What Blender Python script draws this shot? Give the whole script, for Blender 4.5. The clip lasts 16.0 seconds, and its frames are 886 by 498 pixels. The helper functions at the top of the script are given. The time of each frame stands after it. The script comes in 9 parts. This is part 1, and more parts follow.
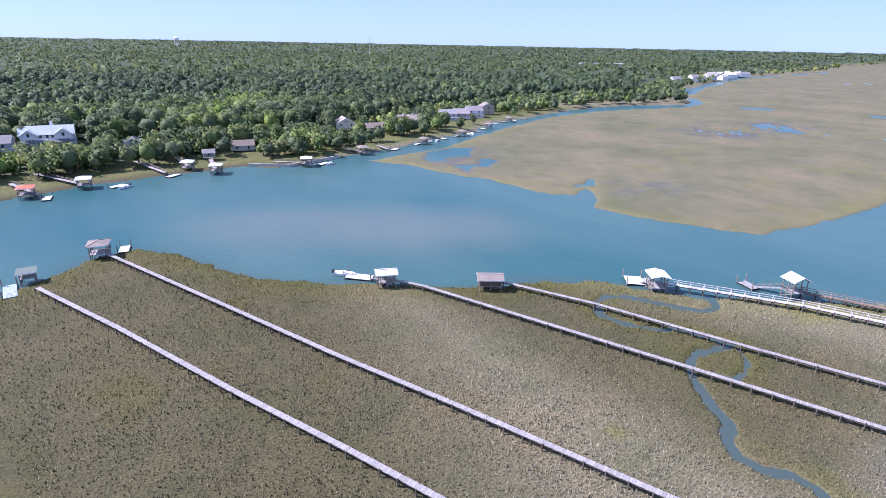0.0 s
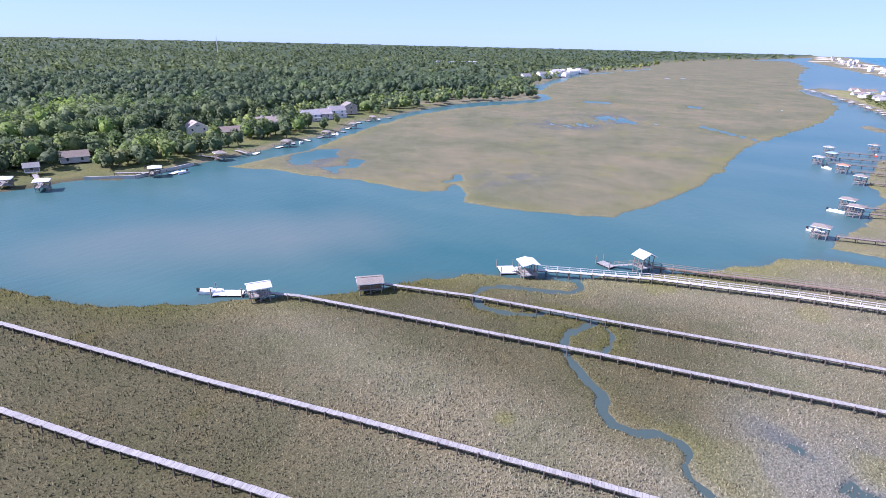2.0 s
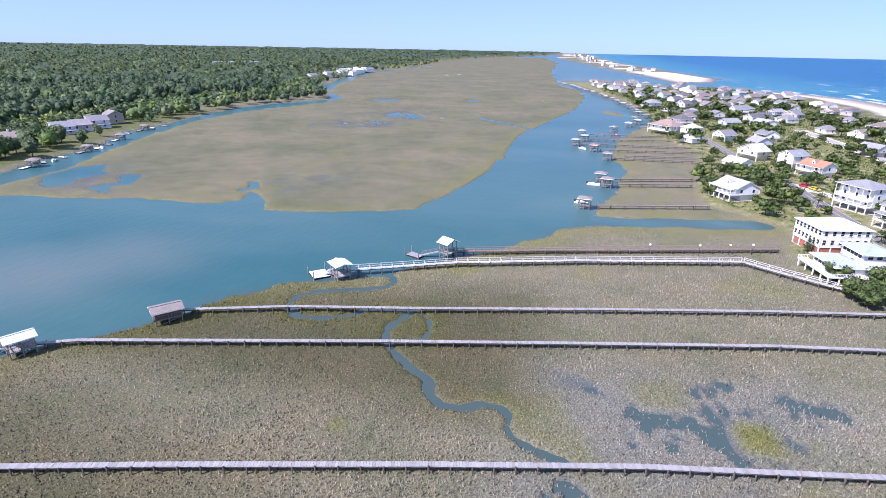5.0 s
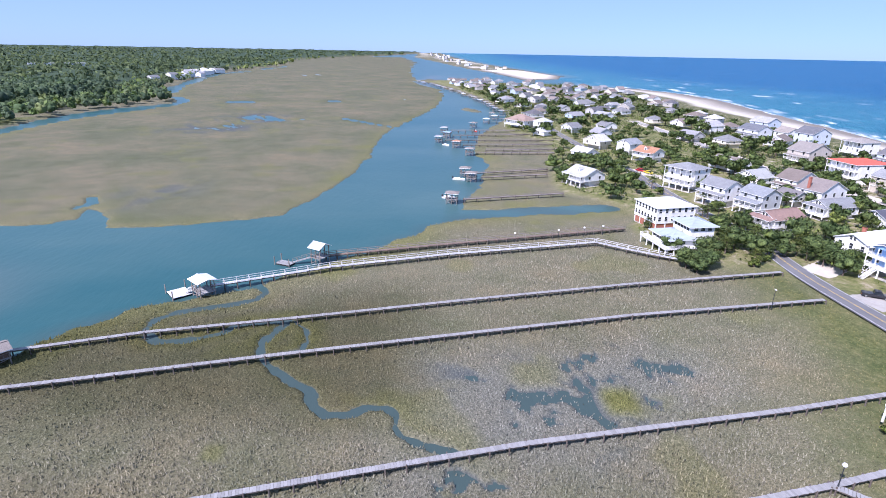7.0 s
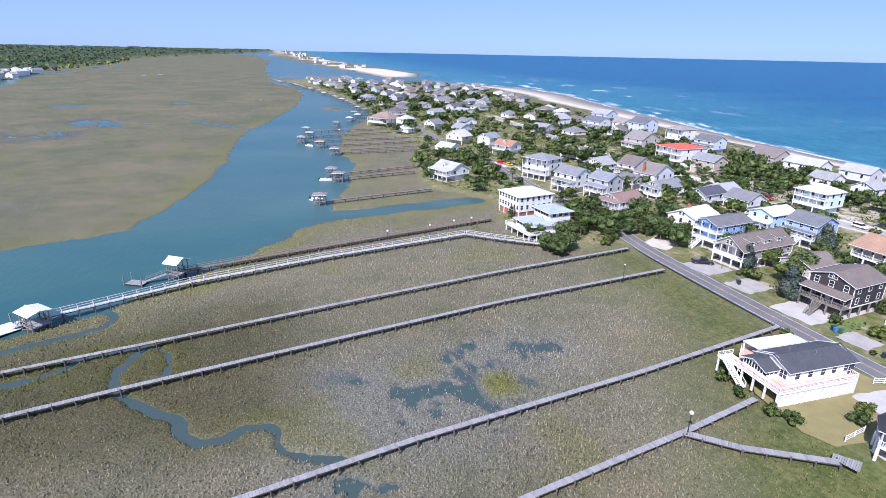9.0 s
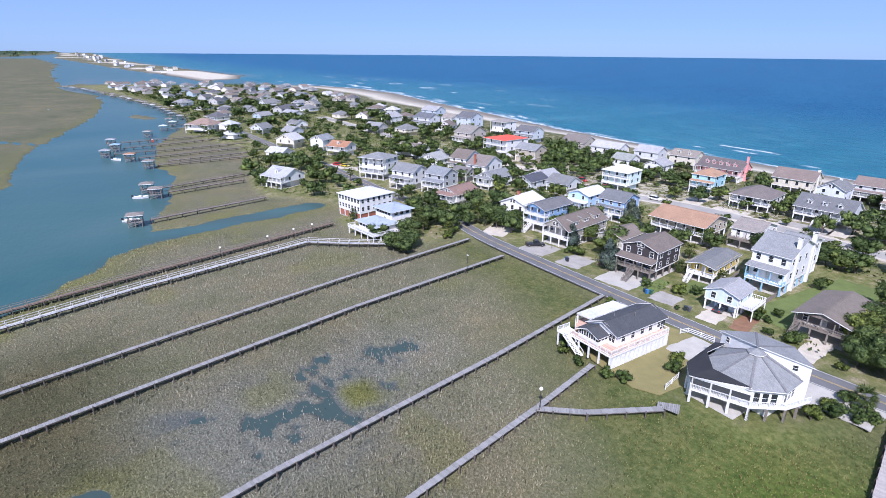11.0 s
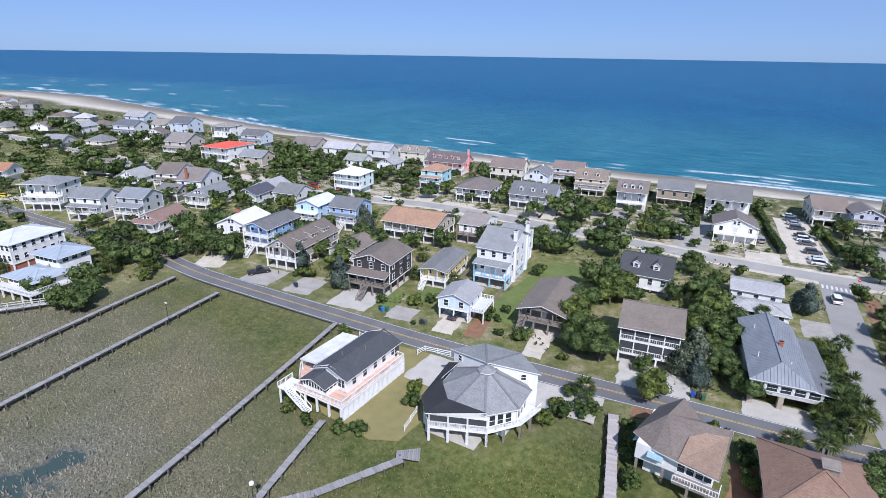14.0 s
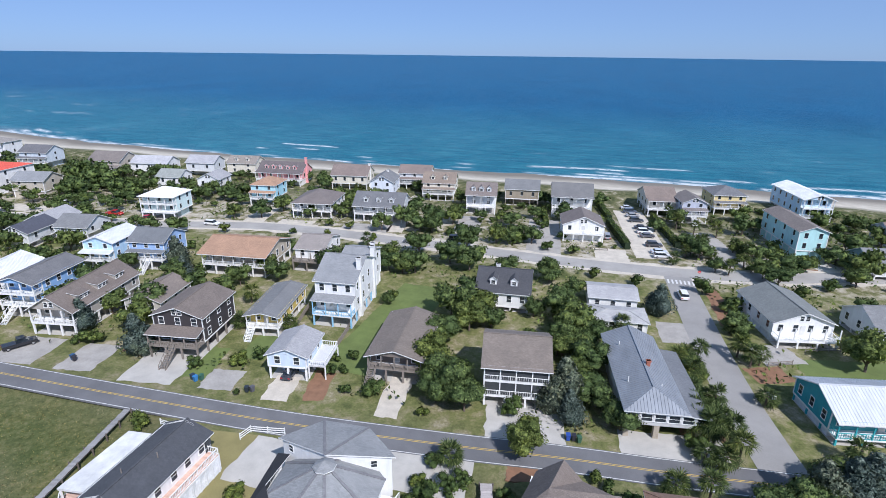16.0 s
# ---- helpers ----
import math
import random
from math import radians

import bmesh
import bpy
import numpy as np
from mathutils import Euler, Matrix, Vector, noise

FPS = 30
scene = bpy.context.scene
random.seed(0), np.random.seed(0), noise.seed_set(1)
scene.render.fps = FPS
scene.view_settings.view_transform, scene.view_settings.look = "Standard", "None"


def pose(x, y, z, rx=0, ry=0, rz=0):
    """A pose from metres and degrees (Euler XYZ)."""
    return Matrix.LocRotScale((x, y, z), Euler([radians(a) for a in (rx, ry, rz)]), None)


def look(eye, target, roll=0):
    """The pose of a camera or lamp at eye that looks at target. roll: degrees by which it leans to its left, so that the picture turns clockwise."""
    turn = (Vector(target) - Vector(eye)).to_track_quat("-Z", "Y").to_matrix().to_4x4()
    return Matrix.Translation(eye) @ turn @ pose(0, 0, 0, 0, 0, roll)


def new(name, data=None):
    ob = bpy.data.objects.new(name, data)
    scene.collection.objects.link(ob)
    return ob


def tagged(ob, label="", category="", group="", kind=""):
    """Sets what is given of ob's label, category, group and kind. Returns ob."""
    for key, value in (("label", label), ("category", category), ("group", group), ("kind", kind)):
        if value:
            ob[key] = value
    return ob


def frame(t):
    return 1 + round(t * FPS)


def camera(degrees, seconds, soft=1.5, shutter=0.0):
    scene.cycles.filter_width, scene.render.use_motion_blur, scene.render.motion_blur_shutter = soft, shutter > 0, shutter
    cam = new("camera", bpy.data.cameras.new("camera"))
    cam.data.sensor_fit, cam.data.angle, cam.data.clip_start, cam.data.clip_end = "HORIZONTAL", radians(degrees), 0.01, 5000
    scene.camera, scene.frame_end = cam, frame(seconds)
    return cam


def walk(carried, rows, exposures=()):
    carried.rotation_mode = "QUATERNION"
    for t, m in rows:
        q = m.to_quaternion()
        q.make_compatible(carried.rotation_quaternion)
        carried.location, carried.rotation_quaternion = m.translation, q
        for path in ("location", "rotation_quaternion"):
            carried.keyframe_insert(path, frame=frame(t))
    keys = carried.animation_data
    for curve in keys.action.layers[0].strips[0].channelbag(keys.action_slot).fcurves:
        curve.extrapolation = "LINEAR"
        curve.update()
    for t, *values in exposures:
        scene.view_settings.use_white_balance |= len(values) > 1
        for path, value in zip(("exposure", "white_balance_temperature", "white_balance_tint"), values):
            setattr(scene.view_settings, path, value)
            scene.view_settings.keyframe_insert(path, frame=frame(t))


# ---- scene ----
cam = camera(78.6, 16.0, soft=0.45)

PATH = [
    (0, (4.784, -7.293, 54.467), (3.509, -8.661, 53.758), 1.1),
    (0.5, (4.561, -7.709, 54.518), (3.2, -8.992, 53.811), 1.2),
    (1, (4.37, -8.101, 54.591), (2.934, -9.3, 53.884), 1.3),
    (1.5, (4.24, -8.402, 54.674), (2.732, -9.51, 53.968), 1.3),
    (2, (4.212, -8.637, 54.7), (2.64, -9.652, 53.995), 1.3),
    (2.5, (4.208, -8.734, 54.71), (2.576, -9.65, 54.007), 1.4),
    (3, (4.147, -8.733, 54.728), (2.461, -9.549, 54.026), 1.3),
    (3.5, (4.075, -8.702, 54.751), (2.343, -9.415, 54.049), 1.3),
    (4, (4.038, -8.707, 54.764), (2.264, -9.311, 54.065), 1.2),
    (6.5, (3.49, -8.319, 54.636), (1.613, -8.358, 53.946), 1.0),
    (7, (3.35, -8.303, 54.591), (1.474, -8.226, 53.903), 1.0),
    (7.5, (3.293, -8.291, 54.533), (1.425, -8.098, 53.846), 1.0),
    (8, (3.225, -8.226, 54.473), (1.371, -7.919, 53.787), 1.1),
    (8.5, (3.035, -8.142, 54.394), (1.205, -7.718, 53.708), 1.0),
    (8.7, (2.904, -8.08, 54.389), (1.085, -7.612, 53.703), 1.1),
    (10.8, (1.098, -6.935, 54.455), (-0.509, -5.96, 53.773), 0.3),
    (11, (0.87, -6.429, 54.459), (-0.699, -5.392, 53.778), 0.5),
    (11.5, (0.243, -4.258, 54.468), (-1.239, -3.101, 53.786), 0.6),
    (12, (-0.668, -1.526, 54.448), (-2.058, -0.26, 53.767), 0.6),
    (12.5, (-1.76, 1.605, 54.404), (-3.047, 2.976, 53.722), 0.8),
    (13, (-2.795, 5.214, 54.387), (-3.977, 6.676, 53.707), 0.9),
    (13.5, (-3.884, 9.231, 54.378), (-4.956, 10.777, 53.698), 0.8),
    (14, (-4.917, 13.398, 54.39), (-5.873, 15.018, 53.711), 0.9),
    (14.5, (-5.81, 17.801, 54.441), (-6.658, 19.481, 53.762), 0.9),
    (15, (-6.93, 22.516, 54.489), (-7.653, 24.253, 53.811), 0.8),
    (15.5, (-8.017, 27.482, 54.569), (-8.617, 29.264, 53.889), 0.7),
    (16, (-9.032, 32.571, 54.588), (-9.516, 34.388, 53.907), 0.7),
]
EXPOSURES = [(0, 1.07, 5850, 36), (4, 1.0, 5820, 33), (8, 0.71, 5720, 27), (11, 0.46, 5720, 23), (14, 0.24, 5770, 18), (16, 0.19, 5780, 16)]
walk(cam, [(t, look(eye, target, roll)) for t, eye, target, roll in PATH], EXPOSURES)

# ---------------------------------------------------------------- light
SUN_AZ, SUN_EL = 136.0, 46.0      # degrees from +Y towards +X, and height
wd = bpy.data.worlds.new("sky")
scene.world = wd
wd.use_nodes = True
wn, wl = wd.node_tree.nodes, wd.node_tree.links
sky = wn.new("ShaderNodeTexSky")
sky.sky_type, sky.sun_disc = "NISHITA", False
sky.sun_elevation, sky.sun_rotation = radians(SUN_EL), radians(SUN_AZ)
sky.altitude, sky.air_density, sky.dust_density, sky.ozone_density = 50, 0.65, 0.25, 2.5
cool = wn.new("ShaderNodeMix")
cool.data_type, cool.blend_type = "RGBA", "MULTIPLY"
cool.inputs["Factor"].default_value, cool.inputs["B"].default_value = 1.0, (0.7, 0.89, 1.3, 1)
wl.new(sky.outputs["Color"], cool.inputs["A"])
haze = wn.new("ShaderNodeMix")                       # a milky spring sky, nearly even in tone
haze.data_type = "RGBA"
haze.inputs["Factor"].default_value, haze.inputs["B"].default_value = 0.58, (4.5, 6.5, 8.9, 1)
wl.new(cool.outputs["Result"], haze.inputs["A"])
wl.new(haze.outputs["Result"], wn["Background"].inputs["Color"])
wn["Background"].inputs["Strength"].default_value = 0.067
sun = new("sun", bpy.data.lights.new("sun", "SUN"))
sun.data.energy, sun.data.angle, sun.data.color = 4.6, radians(0.55), (1.0, 0.95, 0.87)
sun.matrix_world = look((0, 0, 300), (-math.sin(radians(SUN_AZ)) * math.cos(radians(SUN_EL)) * 100,
                                      -math.cos(radians(SUN_AZ)) * math.cos(radians(SUN_EL)) * 100,
                                      300 - math.sin(radians(SUN_EL)) * 100))

# ---------------------------------------------------------------- materials
MATS = {}


def nodes_of(name):
    m = bpy.data.materials.new(name)
    m.use_nodes = True
    nt = m.node_tree
    return m, nt.nodes, nt.links, nt.nodes["Principled BSDF"]


def coords(n, l, scale=1.0, source="Object", stretch=(1, 1, 1)):
    tc, mp = n.new("ShaderNodeTexCoord"), n.new("ShaderNodeMapping")
    mp.inputs["Scale"].default_value = [scale * s for s in stretch]
    l.new(tc.outputs[source], mp.inputs["Vector"])
    return mp.outputs["Vector"]


def noise_out(n, l, vec, scale, detail=4, rough=0.6):
    t = n.new("ShaderNodeTexNoise")
    t.inputs["Scale"].default_value, t.inputs["Detail"].default_value = scale, detail
    t.inputs["Roughness"].default_value = rough
    l.new(vec, t.inputs["Vector"])
    return t.outputs["Fac"]


def ramp(n, l, fac, stops):
    r = n.new("ShaderNodeValToRGB")
    el = r.color_ramp.elements
    while len(el) < len(stops):
        el.new(0.5)
    for e, (p, c) in zip(el, stops):
        e.position, e.color = p, (*c, 1)
    l.new(fac, r.inputs["Fac"])
    return r.outputs["Color"]


def mixc(n, l, fac, a, b, mode="MIX"):
    x = n.new("ShaderNodeMix")
    x.data_type, x.blend_type = "RGBA", mode
    if isinstance(fac, float):
        x.inputs["Factor"].default_value = fac
    else:
        l.new(fac, x.inputs["Factor"])
    for s, v in ((x.inputs["A"], a), (x.inputs["B"], b)):
        if isinstance(v, tuple):
            s.default_value = (*v, 1)
        else:
            l.new(v, s)
    return x.outputs["Result"]


def bump(n, l, bs, height, strength=0.3, dist=0.05):
    b = n.new("ShaderNodeBump")
    b.inputs["Strength"].default_value, b.inputs["Distance"].default_value = strength, dist
    l.new(height, b.inputs["Height"])
    l.new(b.outputs["Normal"], bs.inputs["Normal"])


def shade(c, k):
    return tuple(min(1.0, v * k) for v in c)


def plain(name, c, rough=0.6, metal=0.0, spread=0.18, scale=1.5, fine=14.0, relief=0.15):
    """Painted, wooden or mineral surface: two scales of variation and a slight relief."""
    if name in MATS:
        return MATS[name]
    m, n, l, bs = nodes_of(name)
    v = coords(n, l)
    a = ramp(n, l, noise_out(n, l, v, scale), [(0.3, shade(c, 1 - spread)), (0.7, shade(c, 1 + spread * 0.6))])
    f = noise_out(n, l, v, fine, 3)
    col = mixc(n, l, 0.35, a, ramp(n, l, f, [(0.3, shade(c, 0.7)), (0.7, shade(c, 1.15))]))
    l.new(col, bs.inputs["Base Color"])
    bs.inputs["Roughness"].default_value, bs.inputs["Metallic"].default_value = rough, metal
    bump(n, l, bs, f, relief, 0.02)
    MATS[name] = m
    return m


def siding(name, c):
    """Lap siding: boards 0.2 m high, weathered a little."""
    if name in MATS:
        return MATS[name]
    m, n, l, bs = nodes_of(name)
    v = coords(n, l)
    w = n.new("ShaderNodeTexWave")
    w.bands_direction, w.wave_profile = "Z", "SAW"
    w.inputs["Scale"].default_value, w.inputs["Distortion"].default_value = 1.6, 0.0
    l.new(v, w.inputs["Vector"])
    st = noise_out(n, l, coords(n, l, 1, "Object", (1, 1, 0.25)), 1.2, 5)
    col = ramp(n, l, st, [(0.25, shade(c, 0.82)), (0.65, c)])
    l.new(col, bs.inputs["Base Color"])
    bs.inputs["Roughness"].default_value = 0.62
    bump(n, l, bs, w.outputs["Fac"], 0.35, 0.03)
    MATS[name] = m
    return m


def shingle(name, c):
    """Asphalt shingles: courses, speckle and weather streaks."""
    if name in MATS:
        return MATS[name]
    m, n, l, bs = nodes_of(name)
    v = coords(n, l)
    br = n.new("ShaderNodeTexBrick")
    br.inputs["Scale"].default_value = 1.0
    br.inputs["Brick Width"].default_value, br.inputs["Row Height"].default_value = 0.33, 0.16
    br.inputs["Mortar Size"].default_value = 0.012
    br.inputs["Color1"].default_value, br.inputs["Color2"].default_value = (*shade(c, 0.8), 1), (*shade(c, 1.2), 1)
    br.inputs["Mortar"].default_value = (*shade(c, 0.6), 1)
    l.new(v, br.inputs["Vector"])
    big = ramp(n, l, noise_out(n, l, v, 0.35, 5), [(0.3, (0.75, 0.75, 0.75)), (0.7, (1.1, 1.08, 1.05))])
    col = mixc(n, l, 1.0, br.outputs["Color"], big, "MULTIPLY")
    col = mixc(n, l, 0.35, col, ramp(n, l, noise_out(n, l, v, 9, 2), [(0.3, shade(c, 0.6)), (0.7, shade(c, 1.3))]))
    l.new(col, bs.inputs["Base Color"])
    bs.inputs["Roughness"].default_value = 0.9
    bump(n, l, bs, br.outputs["Fac"], -0.25, 0.02)
    MATS[name] = m
    return m


def seam_metal(name, c):
    """Standing-seam sheet metal."""
    if name in MATS:
        return MATS[name]
    m, n, l, bs = nodes_of(name)
    v = coords(n, l)
    st = noise_out(n, l, coords(n, l, 1, "Object", (1, 0.3, 1)), 0.8, 5)
    l.new(ramp(n, l, st, [(0.25, shade(c, 0.8)), (0.7, shade(c, 1.05))]), bs.inputs["Base Color"])
    bs.inputs["Roughness"].default_value, bs.inputs["Metallic"].default_value = 0.42, 0.25
    MATS[name] = m
    return m


def planks(name, c):
    """Grey weathered boards, each a little different."""
    if name in MATS:
        return MATS[name]
    m, n, l, bs = nodes_of(name)
    g = n.new("ShaderNodeNewGeometry")
    col = ramp(n, l, g.outputs["Random Per Island"], [(0.0, shade(c, 0.76)), (0.5, c), (1.0, shade(c, 1.22))])
    v = coords(n, l)
    f = noise_out(n, l, v, 6, 4)
    col = mixc(n, l, 0.3, col, ramp(n, l, f, [(0.3, shade(c, 0.55)), (0.7, shade(c, 1.2))]))
    l.new(col, bs.inputs["Base Color"])
    bs.inputs["Roughness"].default_value = 0.85
    bump(n, l, bs, f, 0.3, 0.01)
    MATS[name] = m
    return m


def glass(name="window_glass"):
    if name in MATS:
        return MATS[name]
    m, n, l, bs = nodes_of(name)
    v = coords(n, l)
    l.new(ramp(n, l, noise_out(n, l, v, 0.6, 2), [(0.35, (0.012, 0.016, 0.02)), (0.7, (0.05, 0.06, 0.07))]), bs.inputs["Base Color"])
    bs.inputs["Roughness"].default_value, bs.inputs["IOR"].default_value = 0.08, 1.5
    MATS[name] = m
    return m


def foliage(name, dark, mid, light, tree_scale=0.12, by_tree=False, grain_size=4.5, harsh=1.0):
    """Leaf clumps: each clump its own tone, and broader drifts of tone across the crown."""
    if name in MATS:
        return MATS[name]
    m, n, l, bs = nodes_of(name)
    g, oi = n.new("ShaderNodeNewGeometry"), n.new("ShaderNodeObjectInfo")
    tc = n.new("ShaderNodeTexCoord")
    col = ramp(n, l, g.outputs["Random Per Island"], [(0.0, dark), (0.55, mid), (1.0, light)])
    mp = n.new("ShaderNodeMapping")
    l.new(tc.outputs["Object"], mp.inputs["Vector"])
    drift = noise_out(n, l, mp.outputs["Vector"], tree_scale, 3, 0.7)
    col = mixc(n, l, 0.9, col, ramp(n, l, drift, [(0.36, (0.66, 0.72, 0.7)), (0.5, (1, 1, 1)), (0.64, (1.4, 1.32, 1.0))]), "MULTIPLY")
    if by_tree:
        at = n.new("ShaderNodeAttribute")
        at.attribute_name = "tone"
        # lowest tones: cool pine blue, also standing in for haze over far woods
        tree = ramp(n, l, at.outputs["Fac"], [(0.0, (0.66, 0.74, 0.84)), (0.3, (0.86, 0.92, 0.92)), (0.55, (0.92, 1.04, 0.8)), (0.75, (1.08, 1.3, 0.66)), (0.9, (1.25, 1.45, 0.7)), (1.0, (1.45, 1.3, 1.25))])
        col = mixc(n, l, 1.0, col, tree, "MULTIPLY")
    each = ramp(n, l, oi.outputs["Random"], [(0.0, (0.72, 0.78, 0.8)), (0.6, (1, 1, 1)), (1.0, (1.35, 1.2, 0.95))])
    col = mixc(n, l, 1.0, col, each, "MULTIPLY")
    grain = noise_out(n, l, mp.outputs["Vector"], grain_size, 2, 0.7)
    col = mixc(n, l, harsh, col, ramp(n, l, grain, [(0.36, (0.42, 0.45, 0.42)), (0.5, (1, 1, 1)), (0.64, (1.6, 1.55, 1.5))]), "MULTIPLY")
    l.new(col, bs.inputs["Base Color"])
    bump(n, l, bs, grain, 0.6, 0.12)
    bs.inputs["Roughness"].default_value = 0.7
    bs.inputs["Specular IOR Level"].default_value = 0.25
    tr = n.new("ShaderNodeBsdfTranslucent")
    l.new(col, tr.inputs["Color"])
    mx = n.new("ShaderNodeMixShader")
    mx.inputs[0].default_value = 0.38 if by_tree else 0.28
    l.new(bs.outputs[0], mx.inputs[1]), l.new(tr.outputs[0], mx.inputs[2])
    l.new(mx.outputs[0], n["Material Output"].inputs["Surface"])
    MATS[name] = m
    return m


WHITE = plain("white_paint", (0.8, 0.8, 0.78), 0.5, spread=0.08)
GLASS = glass()
WOOD = plain("weathered_wood", (0.24, 0.21, 0.18), 0.85, spread=0.3)
PILE = plain("dark_pile_wood", (0.12, 0.10, 0.085), 0.9, spread=0.3)
CONCRETE = plain("concrete", (0.46, 0.44, 0.40), 0.9, spread=0.2, scale=0.4)
BARK = plain("bark", (0.13, 0.10, 0.08), 0.95, spread=0.3)
BRICK = plain("red_brick", (0.36, 0.13, 0.085), 0.9, spread=0.25, fine=22)
DECK = planks("deck_boards", (0.28, 0.275, 0.27))
WHITEDECK = planks("pale_deck_boards", (0.62, 0.62, 0.62))
RUBBER = plain("black_rubber", (0.02, 0.02, 0.02), 0.8)
OAK = foliage("oak_leaves", (0.074, 0.108, 0.036), (0.124, 0.176, 0.056), (0.2, 0.262, 0.086), 0.25, harsh=0.7)
SHRUB = foliage("shrub_leaves", (0.055, 0.084, 0.023), (0.1, 0.148, 0.04), (0.18, 0.235, 0.07), 0.3, harsh=0.75)
CEDAR = foliage("cedar_leaves", (0.065, 0.09, 0.075), (0.11, 0.15, 0.125), (0.18, 0.22, 0.19), 0.3)
PALM = foliage("palm_fronds", (0.03, 0.05, 0.012), (0.075, 0.11, 0.03), (0.16, 0.19, 0.07), 0.5)
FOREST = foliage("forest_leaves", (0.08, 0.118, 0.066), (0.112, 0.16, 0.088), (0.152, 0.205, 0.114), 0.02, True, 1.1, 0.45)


# ---------------------------------------------------------------- helpers for meshes
def link(name, bm, material, parent=None, label=""):
    me = bpy.data.meshes.new(name)
    bm.to_mesh(me)
    bm.free()
    for mt in (material if isinstance(material, (list, tuple)) else [material]):
        me.materials.append(mt)
    ob = new(name, me)
    if parent is not None:
        ob.parent = parent
    return tagged(ob, label)


def part(name, bm, material, parent, label=""):
    return link(name, bm, material, parent, label)


def piece(name, me, parent, m=None):
    """One more object on a shared mesh."""
    ob = new(name, me)
    ob.parent = parent
    if m is not None:
        ob.matrix_basis = m
    return ob


def mesh_of(name, bm, material):
    me = bpy.data.meshes.new(name)
    bm.to_mesh(me)
    bm.free()
    for mt in (material if isinstance(material, (list, tuple)) else [material]):
        me.materials.append(mt)
    return me


def box(bm, x0, x1, y0, y1, z0, z1, mi=0):
    v = [bm.verts.new(p) for p in ((x0, y0, z0), (x1, y0, z0), (x1, y1, z0), (x0, y1, z0), (x0, y0, z1), (x1, y0, z1), (x1, y1, z1), (x0, y1, z1))]
    for q in ((3, 2, 1, 0), (4, 5, 6, 7), (0, 1, 5, 4), (1, 2, 6, 5), (2, 3, 7, 6), (3, 0, 4, 7)):
        bm.faces.new([v[i] for i in q]).material_index = mi
    return v


def beam(bm, a, b, w, h, mi=0):
    """A bar from a to b, w wide and h high."""
    a, b = Vector(a), Vector(b)
    d = (b - a).normalized()
    s = d.cross(Vector((0, 0, 1)))
    s = s.normalized() if s.length > 1e-4 else Vector((1, 0, 0))
    u = s.cross(d)
    vs = [bm.verts.new(p + s * i * w / 2 + u * j * h / 2) for p in (a, b) for i, j in ((-1, -1), (1, -1), (1, 1), (-1, 1))]
    for q in ((0, 1, 2, 3), (7, 6, 5, 4), (0, 4, 5, 1), (1, 5, 6, 2), (2, 6, 7, 3), (3, 7, 4, 0)):
        bm.faces.new([vs[i] for i in q]).material_index = mi


def tube(bm, pts, radii, n=7, mi=0):
    """A tapered round limb through the points."""
    rings = []
    for i, p in enumerate(pts):
        p = Vector(p)
        d = (Vector(pts[min(i + 1, len(pts) - 1)]) - Vector(pts[max(i - 1, 0)])).normalized()
        s = d.orthogonal().normalized()
        t = d.cross(s)
        rings.append([bm.verts.new(p + (s * math.cos(a) + t * math.sin(a)) * radii[i]) for a in [2 * math.pi * k / n for k in range(n)]])
    for a, b in zip(rings, rings[1:]):
        for k in range(n):
            bm.faces.new((a[k], a[(k + 1) % n], b[(k + 1) % n], b[k])).material_index = mi
    bm.faces.new(rings[-1]).material_index = mi
    bm.faces.new(rings[0][::-1]).material_index = mi


def grid_mesh(name, co, faces, material, normals=None):
    """A mesh from arrays: co (N, 3), faces (M, 4) or (M, 3); normals: soft shading directions at the points."""
    me = bpy.data.meshes.new(name)
    k = faces.shape[1]
    me.vertices.add(len(co)), me.loops.add(faces.size), me.polygons.add(len(faces))
    me.vertices.foreach_set("co", np.ascontiguousarray(co, dtype=np.float32).ravel())
    me.loops.foreach_set("vertex_index", np.ascontiguousarray(faces, dtype=np.int32).ravel())
    me.polygons.foreach_set("loop_start", np.arange(0, faces.size, k, dtype=np.int32))
    me.update(calc_edges=True)
    me.materials.append(material)
    if normals is not None:
        me.polygons.foreach_set("use_smooth", np.ones(len(faces), bool))
        me.normals_split_custom_set_from_vertices(normals)
    return me


# ---------------------------------------------------------------- the lie of the land
def inside_distance(poly, x, y):
    """Signed distance to a closed outline, positive inside."""
    p = np.array(poly, float)
    q = np.roll(p, -1, 0)
    best, odd = np.full(x.shape, 1e18), np.zeros(x.shape, bool)
    for (ax, ay), (bx, by) in zip(p, q):
        ex, ey = bx - ax, by - ay
        t = np.clip(((x - ax) * ex + (y - ay) * ey) / (ex * ex + ey * ey), 0, 1)
        best = np.minimum(best, (x - ax - t * ex) ** 2 + (y - ay - t * ey) ** 2)
        if ay != by:
            odd ^= ((ay > y) != (by > y)) & (x < ex * (y - ay) / (by - ay) + ax)
    return np.sqrt(best) * np.where(odd, 1, -1)


def line_distance(line, x, y):
    best = np.full(x.shape, 1e18)
    for (ax, ay), (bx, by) in zip(line, line[1:]):
        ex, ey = bx - ax, by - ay
        t = np.clip(((x - ax) * ex + (y - ay) * ey) / (ex * ex + ey * ey), 0, 1)
        best = np.minimum(best, (x - ax - t * ex) ** 2 + (y - ay - t * ey) ** 2)
    return np.sqrt(best)


def smooth(a, b, v):
    t = np.clip((v - a) / (b - a), 0, 1)
    return t * t * (3 - 2 * t)


RNG = np.random.default_rng(7)
LATTICE = RNG.random((256, 256))


